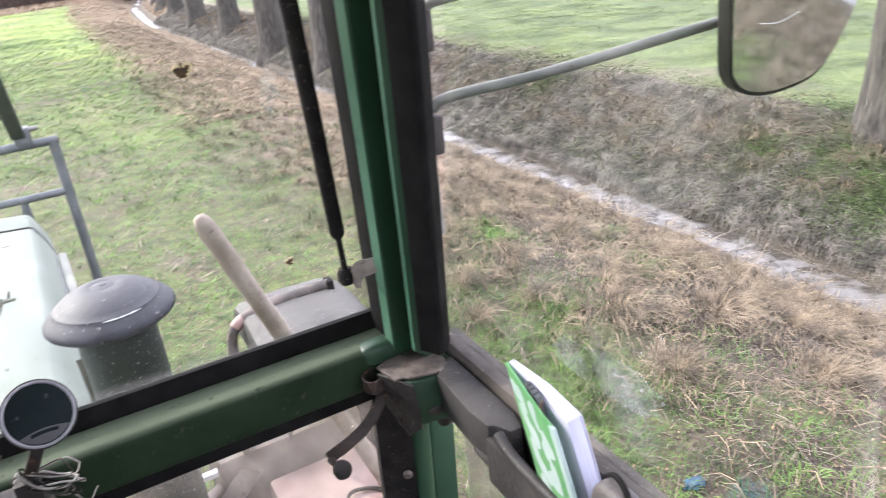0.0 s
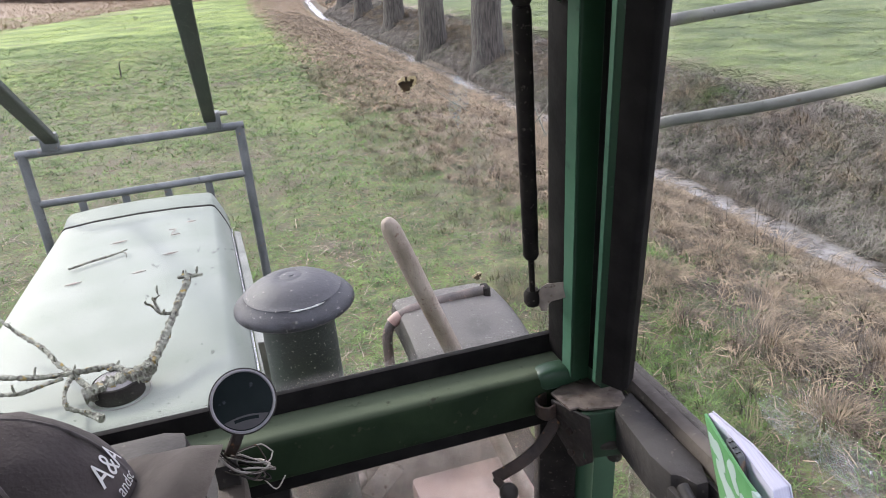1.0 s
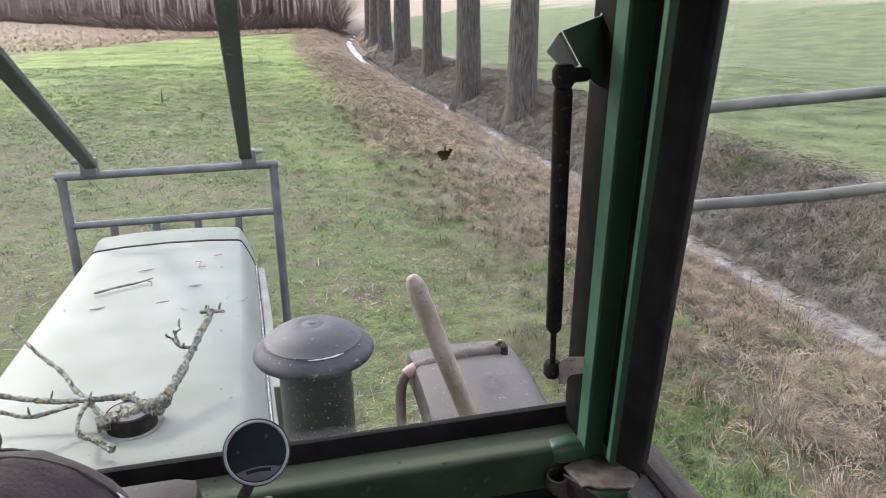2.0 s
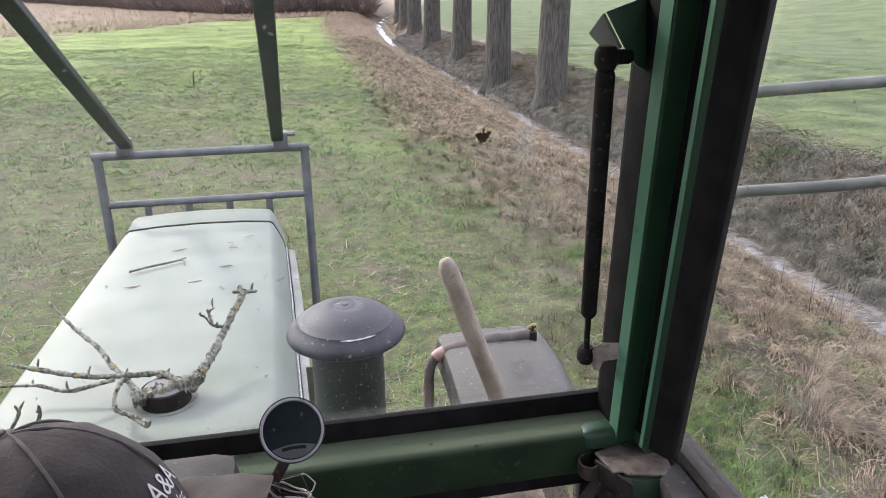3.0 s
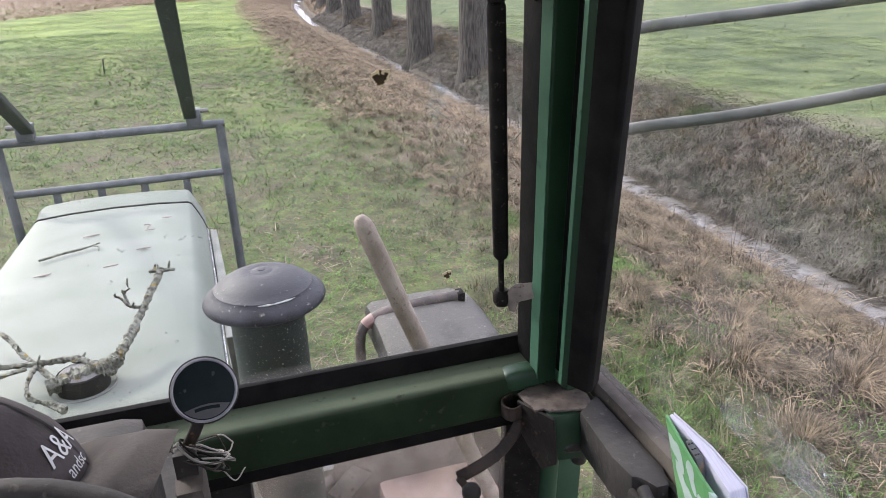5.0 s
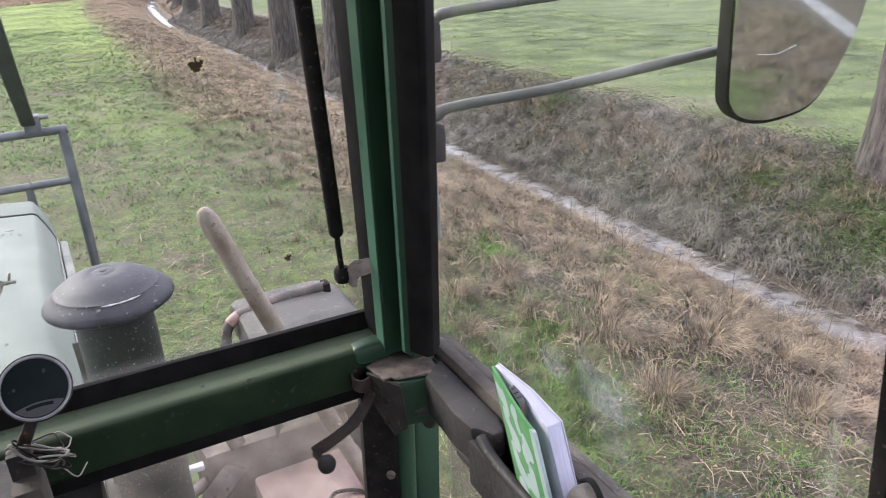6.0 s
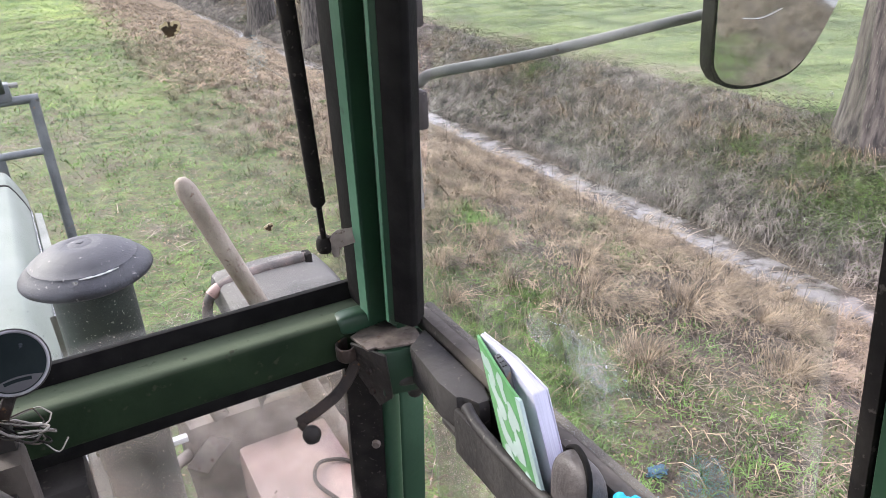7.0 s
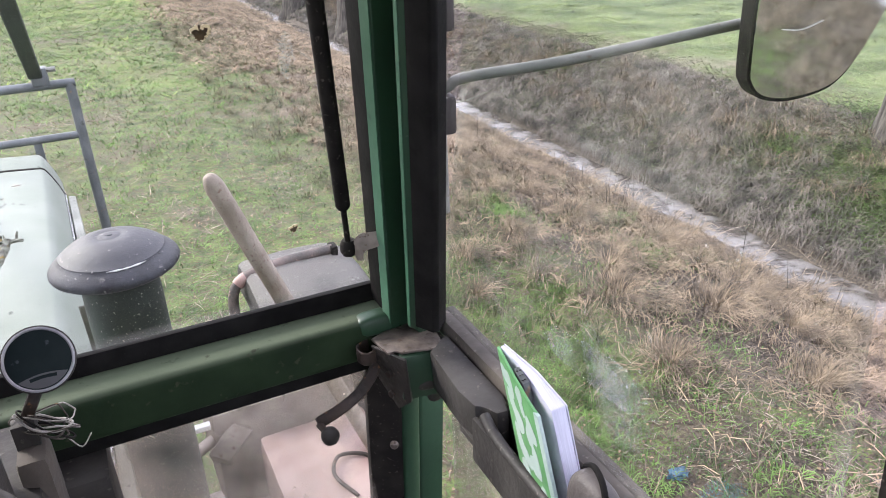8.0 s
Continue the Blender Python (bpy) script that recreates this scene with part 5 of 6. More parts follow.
def build_hinge():
    """Corner bracket on the post: a steel cover plate, green bracket, bent clip and the window lever."""
    hinge = tpart("corner_bracket", upright([(0.425, 0.775), (0.487, 0.765), (0.5, 0.84), (0.47, 0.862), (0.425, 0.83)], 1.848, 1.924, lambda z: (lambda p: (p[0], p[1], z)), 0.004), GREEN, "green corner bracket with a worn steel cover plate")
    kid = lambda name, bm, mat, label: tpart(name, bm, mat, label, True, hinge)
    plate = [(0.404, 0.836), (0.411, 0.789), (0.424, 0.79), (0.429, 0.782), (0.45, 0.777), (0.478, 0.769), (0.493, 0.782), (0.502, 0.838), (0.478, 0.85), (0.466, 0.851), (0.457, 0.86)]
    kid("cover_plate", prism(plate, lambda p: (p[0], p[1], 1.925), lambda p: (p[0], p[1], 1.929), 0.001), PLATE, "worn bare steel cover plate")
    kid("side_plate", prism([(0.402, 0.826, 1.926), (0.43, 0.766, 1.926), (0.437, 0.768, 1.85), (0.425, 0.79, 1.828), (0.408, 0.82, 1.87)], lambda p: p, lambda p: (p[0] - 0.004, p[1] - 0.003, p[2]), 0.001), BLACKSTEEL, "black greasy side plate")
    kid("clip", flat_bar(smooth_line([(0.408, 0.82, 1.912), (0.39, 0.812, 1.912), (0.38, 0.822, 1.912), (0.383, 0.84, 1.912), (0.405, 0.85, 1.912)], 5), 0.022, 0.003, (0, 0, 1)), RUST, "rusty bent clip")
    for y, z in ((0.795, 1.888), (0.79, 1.856)):
        kid("rivet", lathe([(0, 0.004), (0.005, 0.003), (0.006, 0)], 12, (0.413, y, z), (-0.9, -0.45, 0)), RUST, "worn rivet head")
    kid("pipe_elbow", tube(smooth_line([(0.44, 0.795, 1.862), (0.452, 0.782, 1.866), (0.47, 0.777, 1.866), (0.482, 0.79, 1.85), (0.486, 0.8, 1.82)], 5), 0.0115, 14), BLACKSTEEL, "black greasy pipe elbow")
    lever = tpart("window_lever", flat_bar(smooth_line([(0.41, 0.822, 1.905), (0.393, 0.815, 1.882), (0.368, 0.807, 1.862), (0.335, 0.8, 1.85), (0.3, 0.8, 1.838)], 6), 0.017, 0.006, (0.2, 0.6, 0.75)), RUST, "brown steel window lever with a round black knob")
    tpart("lever_stem", tube([(0.303, 0.8, 1.835), (0.306, 0.775, 1.838)], 0.0055, 10), RUST, "lever stem", True, lever)
    tpart("knob", lathe([(0, -0.013), (0.006, -0.0118), (0.0105, -0.008), (0.013, -0.001), (0.0125, 0.005), (0.009, 0.0105), (0.004, 0.013), (0, 0.0132)], 24, (0.307, 0.762, 1.841)), PLASTIC, "round black knob", True, lever)
    # the whole corner is scaled away from the camera's mean place to fit its view
    out = Matrix.Translation((0.085, 0.0, 2.51)) @ Matrix.Scale(1.045, 4) @ Matrix.Translation((-0.085, 0.0, -2.51))
    for ob in (hinge, *hinge.children, lever, *lever.children):
        ob.data.transform(out)


build_hinge()


def build_strut():
    """The gas strut that holds the front window."""
    low, top = Vector((0.402, 0.891, 2.057)), Vector((0.351, 0.77, 2.476))
    way = (top - low).normalized()
    strut = tpart("gas_strut", tube([low + way * 0.075, low + way * 0.08, low + way * 0.42, low + way * 0.425], [0.008, 0.0105, 0.0105, 0.009], 20), RUBBER, "black gas strut beside the front window")
    tpart("rod", tube([low, low + way * 0.08], 0.0042, 12), RUBBER, "thin strut rod", True, strut)
    for p in (low, top):
        tpart("ball_joint", lathe([(0, -0.013), (0.009, -0.012), (0.0125, -0.006), (0.0125, 0.006), (0.009, 0.012), (0, 0.013)], 18, p), RUBBER, "black ball joint", True, strut)
    tpart("ball_pin", tube([low, low + Vector((0.022, 0.004, 0.004))], 0.007, 10), RUST, "steel ball pin", True, strut)
    plate = [(-0.002, -0.018), (0.004, -0.028), (0.018, -0.027), (0.023, -0.014), (0.032, -0.009), (0.05, -0.006), (0.078, -0.002), (0.08, 0.021), (0.05, 0.02), (0.02, 0.017), (0.006, 0.01), (-0.001, 0.0)]
    tpart("bracket", prism(plate, lambda p: (0.409 + 0.42 * p[0], 0.883 - 0.3 * p[0] - 3.0 * p[0] * (0.08 - p[0]), 2.066 + p[1]), lambda p: (0.4075 + 0.42 * p[0], 0.8805 - 0.3 * p[0] - 3.0 * p[0] * (0.08 - p[0]), 2.067 + p[1]), 0.0005), BRACKET, "worn bent steel bracket", True, strut)
    tpart("top_pin", tube([top, top + Vector((0.03, 0.01, 0.0))], 0.008, 10), RUBBER, "steel ball pin", True, strut)
    tpart("top_bracket", prism([(0.35, 0.778, 2.522), (0.372, 0.778, 2.487), (0.388, 0.778, 2.466), (0.4, 0.782, 2.461), (0.415, 0.79, 2.49), (0.415, 0.785, 2.57), (0.392, 0.778, 2.536)], lambda p: p, lambda p: (p[0], p[1] - 0.004, p[2]), 0.001), GREEN, "green gusset plate", True, strut)
    tpart("bracket_flange", prism([(0.35, 0.779, 2.521), (0.372, 0.779, 2.486), (0.37, 0.81, 2.48), (0.349, 0.81, 2.5)], lambda p: p, lambda p: (p[0] - 0.003, p[1], p[2] - 0.002), 0.0005), GALV, "grey bent flange of the gusset", True, strut)


build_strut()


def build_mirror():
    arm = tpart("mirror_arm", tube(smooth_line([(0.579, 0.93, 2.06), (0.579, 0.93, 2.235), (0.59, 0.922, 2.262), (0.615, 0.908, 2.275), (0.75, 0.86, 2.29), (0.96, 0.78, 2.325), (1.1, 0.72, 2.35)], 6), 0.008, 14), GALV, "grey steel mirror arm on the cab post")
    kid = lambda name, bm, mat, label: tpart(name, bm, mat, label, True, arm)
    kid("upper_arm", tube(smooth_line([(0.579, 0.93, 2.2), (0.579, 0.927, 2.38), (0.59, 0.918, 2.402), (0.62, 0.904, 2.412), (0.8, 0.87, 2.425), (1.1, 0.8, 2.45)], 6), 0.008, 14), GALV, "grey steel tube")
    for z in (2.22, 2.37):
        kid("clamp", box((0.573, 0.91, z - 0.03), (0.596, 0.95, z + 0.03), 0.008), PLASTIC, "black arm clamp")
    # mirror head: a rounded housing that tapers downwards, glass towards the driver
    outline = []
    a = Vector((0.945, 0.7, 0))
    b = Vector((1.125, 0.635, 0))
    for u, z in ((0.0, 2.62), (-0.02, 2.45), (0.0, 2.29), (0.04, 2.256), (0.14, 2.238), (0.32, 2.232), (0.52, 2.238), (0.68, 2.25), (0.8, 2.275), (0.9, 2.315), (1.0, 2.38), (1.06, 2.5), (1.08, 2.62), (1.0, 2.66), (0.1, 2.66)):
        q = a.lerp(b, u)
        outline.append((q.x, q.y, z))
    outline = [tuple(p) for p in smooth_line([*outline, outline[0]], 4)[:-1]]
    back = Vector((0.34, 0.94, 0)).normalized()
    head = tpart("mirror_head", prism(outline, lambda p: p, lambda p: Vector(p) + back * 0.035, 0.007), SEALBLACK, "black mirror housing with a scratched glass")
    c = Vector((1.035, 0.667, 2.44))
    tpart("mirror_glass", prism(outline, lambda p: c + (Vector(p) - c) * 0.972 - back * (0.011 + 0.045 * (p[2] - 2.44)), lambda p: c + (Vector(p) - c) * 0.972 + back * 0.004, 0), MIRRORGLASS, "scratched dusty mirror glass", False, head)
    for u0, z0, u1, z1 in ((0.2, 2.335, 0.5, 2.345), (0.3, 2.45, 0.5, 2.41)):
        ends = [a.lerp(b, u) + Vector((0, 0, z)) - back * (0.0125 + 0.045 * (z - 2.44)) for u, z in ((u0, z0), ((u0 + u1) / 2, (z0 + z1) / 2 - 0.006), (u1, z1))]
        tpart("scratch", tube(smooth_line(ends, 5), 0.0004, 5), WHITEPRINT, "pale scratch on the glass", True, head)
    tpart("mirror_clip", tube([(1.03, 0.71, 2.35), (1.04, 0.75, 2.35)], 0.012, 10), GALV, "steel mirror clip", True, head)


build_mirror()


FILLER = (-0.310, 1.565)


def build_hood():
    """The long flat hood with rounded shoulders, in two pieces with a black joint."""
    def section(y, half, top, sides=True):
        pts = []
        for u, z in ((-1.02, top - 0.46), (-1.02, top - 0.115), (-0.985, top - 0.075), (-0.925, top - 0.03), (-0.88, top - 0.004), (-0.84, top + 0.003), (-0.5, top + 0.012), (0, top + 0.016), (0.5, top + 0.012), (0.84, top + 0.003), (0.88, top - 0.004), (0.925, top - 0.03), (0.985, top - 0.075), (1.02, top - 0.115), (1.02, top - 0.46)):
            pts.append((MID + half * u, y, z))
        return pts

    def skin(stations, bm=None):
        bm = bm or bmesh.new()
        rows = [[bm.verts.new(p) for p in section(*s)] for s in stations]
        for a, b in zip(rows, rows[1:]):
            for i in range(len(a) - 1):
                bm.faces.new((a[i], a[i + 1], b[i + 1], b[i]))
        bm.faces.new(rows[0])
        bm.faces.new(rows[-1][::-1])
        return bm

    hood = tpart("hood", skin([(1.02, 0.37, 1.66), (1.3, 0.365, 1.655), (1.8, 0.352, 1.65), (2.4, 0.335, 1.645), (2.935, 0.318, 1.64)]), HOODPAINT, "pale mint green hood, dusty and scratched")
    kid = lambda name, bm, mat, label: tpart(name, bm, mat, label, True, hood)
    kid("hood_nose", skin([(2.947, 0.317, 1.639), (2.985, 0.316, 1.648), (3.05, 0.314, 1.655), (3.085, 0.31, 1.652), (3.11, 0.303, 1.635), (3.128, 0.295, 1.59), (3.132, 0.285, 1.5)]), HOODPAINT, "pale mint green nose of the hood")
    kid("joint", skin([(2.933, 0.3195, 1.6425), (2.949, 0.319, 1.642)]), RUBBER, "black rubber joint")
    fx, fy = FILLER
    kid("filler_cap", lathe([(0.054, 0.0), (0.054, 0.03), (0.051, 0.036), (0.042, 0.038)], 40, (fx, fy, 1.666)), RUBBER, "dark round filler cap")
    kid("filler_lid", lathe([(0.047, 0.036), (0.042, 0.04), (0.026, 0.044), (0, 0.046)], 40, (fx, fy, 1.666)), LIDPAINT, "pale dusty top of the filler cap")
    kid("filler_ring", tube([(fx + 0.066 * math.cos(a), fy + 0.066 * math.sin(a), 1.668) for a in np.linspace(0, 2 * math.pi, 48, endpoint=False)], 0.0016, 8, closed=True), LIDPAINT, "pale pressed ring round the filler")
    for x, y, a, l in ((-0.42, 2.62, 0.25, 0.06), (-0.24, 2.42, 0.1, 0.05), (-0.33, 2.3, 0.2, 0.045), (-0.52, 2.3, 0.25, 0.05), (-0.18, 2.72, 0.0, 0.035)):
        d = Vector((math.cos(a), math.sin(a), 0)) * l / 2
        p = Vector((x, y, 1.662))
        kid("scratch", tube([p - d, p, p + d], [0.0008, 0.0035, 0.0008], 6), ENGINE, "dull scratch")
    kid("scratch", tube([(-0.255, 2.66, 1.663), (-0.232, 2.66, 1.663), (-0.245, 2.6, 1.663), (-0.215, 2.6, 1.663)], 0.0018, 5), ENGINE, "bent scratch")
    # folded edge, lower side panel and a perforated strap on the right flank
    kid("side_edge", tube([(0.0, 1.05, 1.548), (-0.007, 1.4, 1.546), (-0.019, 1.8, 1.542), (-0.036, 2.4, 1.536), (-0.054, 2.93, 1.532)], 0.0045, 8), CHROME, "bright folded hood edge")
    kid("side_panel", prism([(0.004, 1.04), (-0.001, 1.4), (-0.013, 1.8), (-0.029, 2.4), (-0.045, 2.9), (-0.02, 2.88), (0.0, 2.4), (0.014, 1.8), (0.025, 1.4), (0.03, 1.04)], lambda p: (p[0], p[1], 1.1), lambda p: (p[0], p[1], 1.535), 0.004), PANEL, "dusty olive side panel of the hood")
    strap = kid("strap", flat_bar([(0.016, 1.3, 1.86), (0.02, 1.3, 1.7), (0.022, 1.3, 1.5)], 0.016, 0.003, (1, -0.2, 0)), GALV, "perforated steel strap")
    # side strip and latches on the right flank
    tpart("side_strip", flat_bar([(0.004, 1.02, 1.5), (-0.01, 1.8, 1.5), (-0.045, 2.9, 1.5)], 0.03, 0.006, (0, 0, 1)), GREEN, "green side strip on the hood")
    for y in (1.35, 1.75):
        tpart("latch", box((-0.004, y, 1.4), (0.016, y + 0.12, 1.42), 0.004), CHROME, "bright latch bar")


build_hood()


def build_precleaner():
    """The mushroom-shaped air intake beside the hood."""
    x, y = 0.088, 1.262
    stack = tpart("air_intake", lathe([(0, 1.2), (0.066, 1.2), (0.067, 1.86), (0.066, 1.94), (0, 1.94)], 48, (x, y, 0)), DARKGREEN, "dark speckled air intake pipe with a mushroom cap")
    profile = [(0.064, 1.93), (0.084, 1.932), (0.1, 1.937), (0.1075, 1.9425), (0.1095, 1.947), (0.1085, 1.952), (0.104, 1.958), (0.095, 1.966), (0.0885, 1.971), (0.0875, 1.9735), (0.0855, 1.974), (0.076, 1.982), (0.06, 1.991), (0.04, 1.9985), (0.024, 2.001), (0.021, 1.9995), (0.0185, 1.9998), (0.016, 2.0008), (0.008, 2.0015), (0, 2.0015)]
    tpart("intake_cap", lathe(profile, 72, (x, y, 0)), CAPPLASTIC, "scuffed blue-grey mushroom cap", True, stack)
    tpart("cap_boss", lathe([(0.0075, 2.0005), (0.006, 2.0028), (0.003, 2.0032), (0, 2.0032)], 12, (x, y, 0)), CAPPLASTIC, "small cap boss", True, stack)
    scratch = [(x + 0.0892 * math.cos(a), y + 0.0892 * math.sin(a), 1.9715) for a in np.linspace(-1.75, -1.0, 9)]
    tpart("scratch", tube(scratch, [0.0004, 0.0011, 0.0019, 0.0009, 0.0017, 0.0012, 0.002, 0.0011, 0.0004], 5), WHITEPRINT, "pale scratch", True, stack)


build_precleaner()


def build_guard():
    """The tubular front guard with its two stays up to the cab roof."""
    y, top, mid = 3.15, 1.9, 1.695
    x0, x1 = -0.775, 0.052
    guard = tpart("front_guard", tube([(x0 - 0.02, y, top), (x1 + 0.02, y, top)], 0.017, 16), GREYSTEEL, "grey tubular front guard before the hood")
    kid = lambda name, bm, mat, label="": tpart(name, bm, mat, label, True, guard)
    for x in (x0, x1):
        kid("post", tube([(x, y, top), (x, y, 1.3), (x, y - 0.04, 0.9)], 0.019, 16), GREYSTEEL, "grey steel tube post")
    kid("middle_bar", tube([(x0, y, mid), (x1, y, mid)], 0.015, 14), GREYSTEEL, "grey steel tube bar")
    for i in range(4):
        x = x0 + (x1 - x0) * (0.2 + 0.2 * i)
        kid("upright_bar", flat_bar([(x, y, mid - 0.01), (x, y, 1.2)], 0.03, 0.01, (1, 0, 0)), GREYSTEEL, "short flat bar")
    kid("bottom_bar", tube([(x0, y - 0.03, 1.0), (x1, y - 0.03, 1.0)], 0.017, 12), GREYSTEEL, "grey steel tube bar")
    for x, s in ((-0.045, 1), (-0.665, -1)):
        kid("stay_foot", box((x - 0.03, y - 0.03, top + 0.005), (x + 0.03, y + 0.03, top + 0.07), 0.006), GREYSTEEL, "stay foot")
        kid("bolt", tube([(x - 0.06 * (s < 0), y - 0.01, top + 0.06), (x + 0.06 * (s > 0) + 0.001, y - 0.01, top + 0.06)], 0.01, 8), GALV, "grey bolt")
        kid("stay", flat_bar([(x - 0.012 * s, y - 0.02, top + 0.045), (-0.005 if s > 0 else -0.52, 1.01, 2.92)], 0.05, 0.028, (1, 0, 0), bevel=0.004), DARKGREEN, "dark steel stay to the roof")


build_guard()


def build_fender():
    """The right front wheel's mudguard with its bent tube, and what shows of the machine below."""
    cy, cz, r = 1.93, 0.818, 0.722
    bm = bmesh.new()
    rows = []
    for i in range(19):
        a = radians(84 + i * 2.35)
        rows.append([bm.verts.new((x, cy + (r + dz) * math.cos(a), cz + (r + dz) * math.sin(a))) for x, dz in ((0.392, -0.09), (0.394, -0.03), (0.4, -0.01), (0.415, 0), (0.55, 0.006), (0.66, 0.003), (0.694, -0.006), (0.724, -0.026), (0.75, -0.062), (0.77, -0.12), (0.78, -0.2))])
    for a, b in zip(rows, rows[1:]):
        for k in range(10):
            bm.faces.new((a[k], a[k + 1], b[k + 1], b[k]))
    bmesh.ops.solidify(bm, geom=bm.faces, thickness=0.006)
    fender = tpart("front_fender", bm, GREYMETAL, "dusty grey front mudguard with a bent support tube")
    tube_line = smooth_line([(0.355, 1.9, 1.15), (0.352, 1.9, 1.38), (0.362, 1.91, 1.49), (0.415, 1.915, 1.532), (0.51, 1.92, 1.545), (0.67, 1.92, 1.552)], 6)
    tpart("support_tube", tube(tube_line, 0.0155, 14), WORNTUBE, "bent support tube", True, fender)
    tpart("red_clamp", tube(tube_line[14:18], 0.0185, 14), BRIGHTRED, "worn red paint on the tube", True, fender)
    tpart("tube_end", box((0.662, 1.9, 1.534), (0.684, 1.94, 1.566), 0.004), RUBBER, "tube end", True, fender)
    # mudguards over the rear wheels
    for flip in (1, -1):
        bm = bmesh.new()
        rows = []
        for i in range(17):
            a = radians(20 + i * 9)
            rows.append([bm.verts.new((x if flip > 0 else 2 * MID - x, -0.25 + (0.92 + dz) * math.cos(a), 0.8 + (0.92 + dz) * math.sin(a))) for x, dz in ((0.6, 0.0), (1.1, 0.0), (1.16, -0.02), (1.18, -0.09))])
        for a, b in zip(rows, rows[1:]):
            for k in range(3):
                bm.faces.new((a[k], a[k + 1], b[k + 1], b[k]))
        bmesh.ops.solidify(bm, geom=bm.faces, thickness=0.006)
        tpart("rear_fender", bm, RUSTMINT, "pale mint rear mudguard with rust patches")
    # wheels
    for x, y, rad, w in ((0.59, 1.93, 0.6, 0.32), (2 * MID - 0.59, 1.93, 0.6, 0.32), (0.55 + 0.28, -0.25, 0.8, 0.42), (2 * MID - 0.83, -0.25, 0.8, 0.42)):
        wheel = tpart("wheel", lathe([(rad * 0.56, -w / 2), (rad * 0.8, -w * 0.52), (rad * 0.95, -w * 0.44), (rad, -w * 0.3), (rad, w * 0.3), (rad * 0.95, w * 0.44), (rad * 0.8, w * 0.52), (rad * 0.56, w / 2)], 48, (x, y, rad), (1, 0, 0)), RUBBER, "black tractor tyre")
        tpart("rim", lathe([(0, -0.05), (rad * 0.2, -0.06), (rad * 0.5, -0.02), (rad * 0.57, -w * 0.45), (rad * 0.57, w * 0.45), (rad * 0.5, 0.02), (rad * 0.2, 0.06), (0, 0.05)], 36, (x, y, rad), (1, 0, 0)), FADEDRED, "faded red wheel rim", True, wheel)
    tpart("engine_block", box((-0.66, 1.0, 0.65), (-0.1, 3.0, 1.3), 0.03), PANEL, "dusty olive-grey engine block")
    tpart("axle", box((2 * MID - 0.5, 1.83, 0.5), (0.5, 2.03, 0.7), 0.03), ENGINE, "dusty front axle")
    tpart("gearbox", box((-0.75, -0.6, 0.5), (-0.0, 1.0, 0.97), 0.03), ENGINE, "dusty gearbox housing")
    # red battery box and brown engine parts under the lower window
    red = tpart("battery_box", box((0.31, 1.12, 0.95), (0.6, 1.545, 1.25), 0.018), FADEDRED, "faded red battery box beside the engine")
    tpart("box_handle", tube(smooth_line([(0.47, 1.22, 1.252), (0.44, 1.3, 1.262), (0.47, 1.36, 1.262), (0.53, 1.345, 1.256), (0.55, 1.3, 1.252)], 5), 0.005, 8), RUST, "dark bent handle", True, red)
    tpart("grey_tank", box((0.2, 1.62, 0.95), (0.62, 1.9, 1.3), 0.05), ENGINE, "dusty brown tank beside the engine")
    tpart("engine_bracket", prism([(0.18, 1.6, 1.2), (0.26, 1.62, 1.26), (0.27, 1.75, 1.22), (0.2, 1.72, 1.05)], lambda p: p, lambda p: (p[0] + 0.05, p[1] - 0.02, p[2] - 0.03), 0.01), BARESTEEL, "dusty grey engine bracket")
    for pts, rr, m in (
        ([(0.14, 1.5, 1.33), (0.15, 1.48, 1.15), (0.17, 1.45, 1.0)], 0.008, RUST),
        ([(0.0, 1.5, 1.12), (0.14, 1.5, 1.1), (0.28, 1.45, 1.0)], 0.014, ENGINE),
        ([(0.05, 1.35, 1.05), (0.18, 1.3, 1.03), (0.3, 1.28, 0.9)], 0.01, ENGINE),
        ([(-0.05, 1.6, 1.2), (0.1, 1.62, 1.18), (0.22, 1.66, 1.2)], 0.016, ENGINE),
    ):
        tpart("engine_pipe", tube(smooth_line(pts, 5), rr, 10), m, "dusty engine pipe")
    tpart("white_clip", box((0.13, 1.52, 1.335), (0.2, 1.54, 1.35), 0.003), WHITEPRINT, "white plastic clip")
    tpart("steel_elbow", tube(smooth_line([(0.3, 1.62, 1.3), (0.28, 1.66, 1.36), (0.3, 1.72, 1.38), (0.34, 1.74, 1.34)], 5), 0.022, 12), BARESTEEL, "bare steel elbow")


build_fender()


def build_wheel():
    """Steering wheel: only the right edge of its rim comes into view."""
    c, axis = Vector((-0.155, 0.32, 2.083)), Vector((0, -0.5, 0.87)).normalized()
    side, up = Vector((1, 0, 0)), axis.cross(Vector((1, 0, 0)))
    ring = [c + side * (0.2 * math.cos(a)) + up * (0.2 * math.sin(a)) for a in np.linspace(0, 2 * math.pi, 60, endpoint=False)]
    rim = tpart("steering_wheel", tube(ring, 0.0125, 14, closed=True), PLASTIC, "black steering wheel")
    for a in (0.5, 2.6, 4.7):
        tpart("spoke", tube([c - axis * 0.03, c + side * (0.2 * math.cos(a)) + up * (0.2 * math.sin(a))], 0.009, 10), PLASTIC, "black spoke", True, rim)
    tpart("hub", lathe([(0, 0.0), (0.04, -0.005), (0.045, -0.04), (0, -0.05)], 24, c, axis), PLASTIC, "black hub", True, rim)


build_wheel()


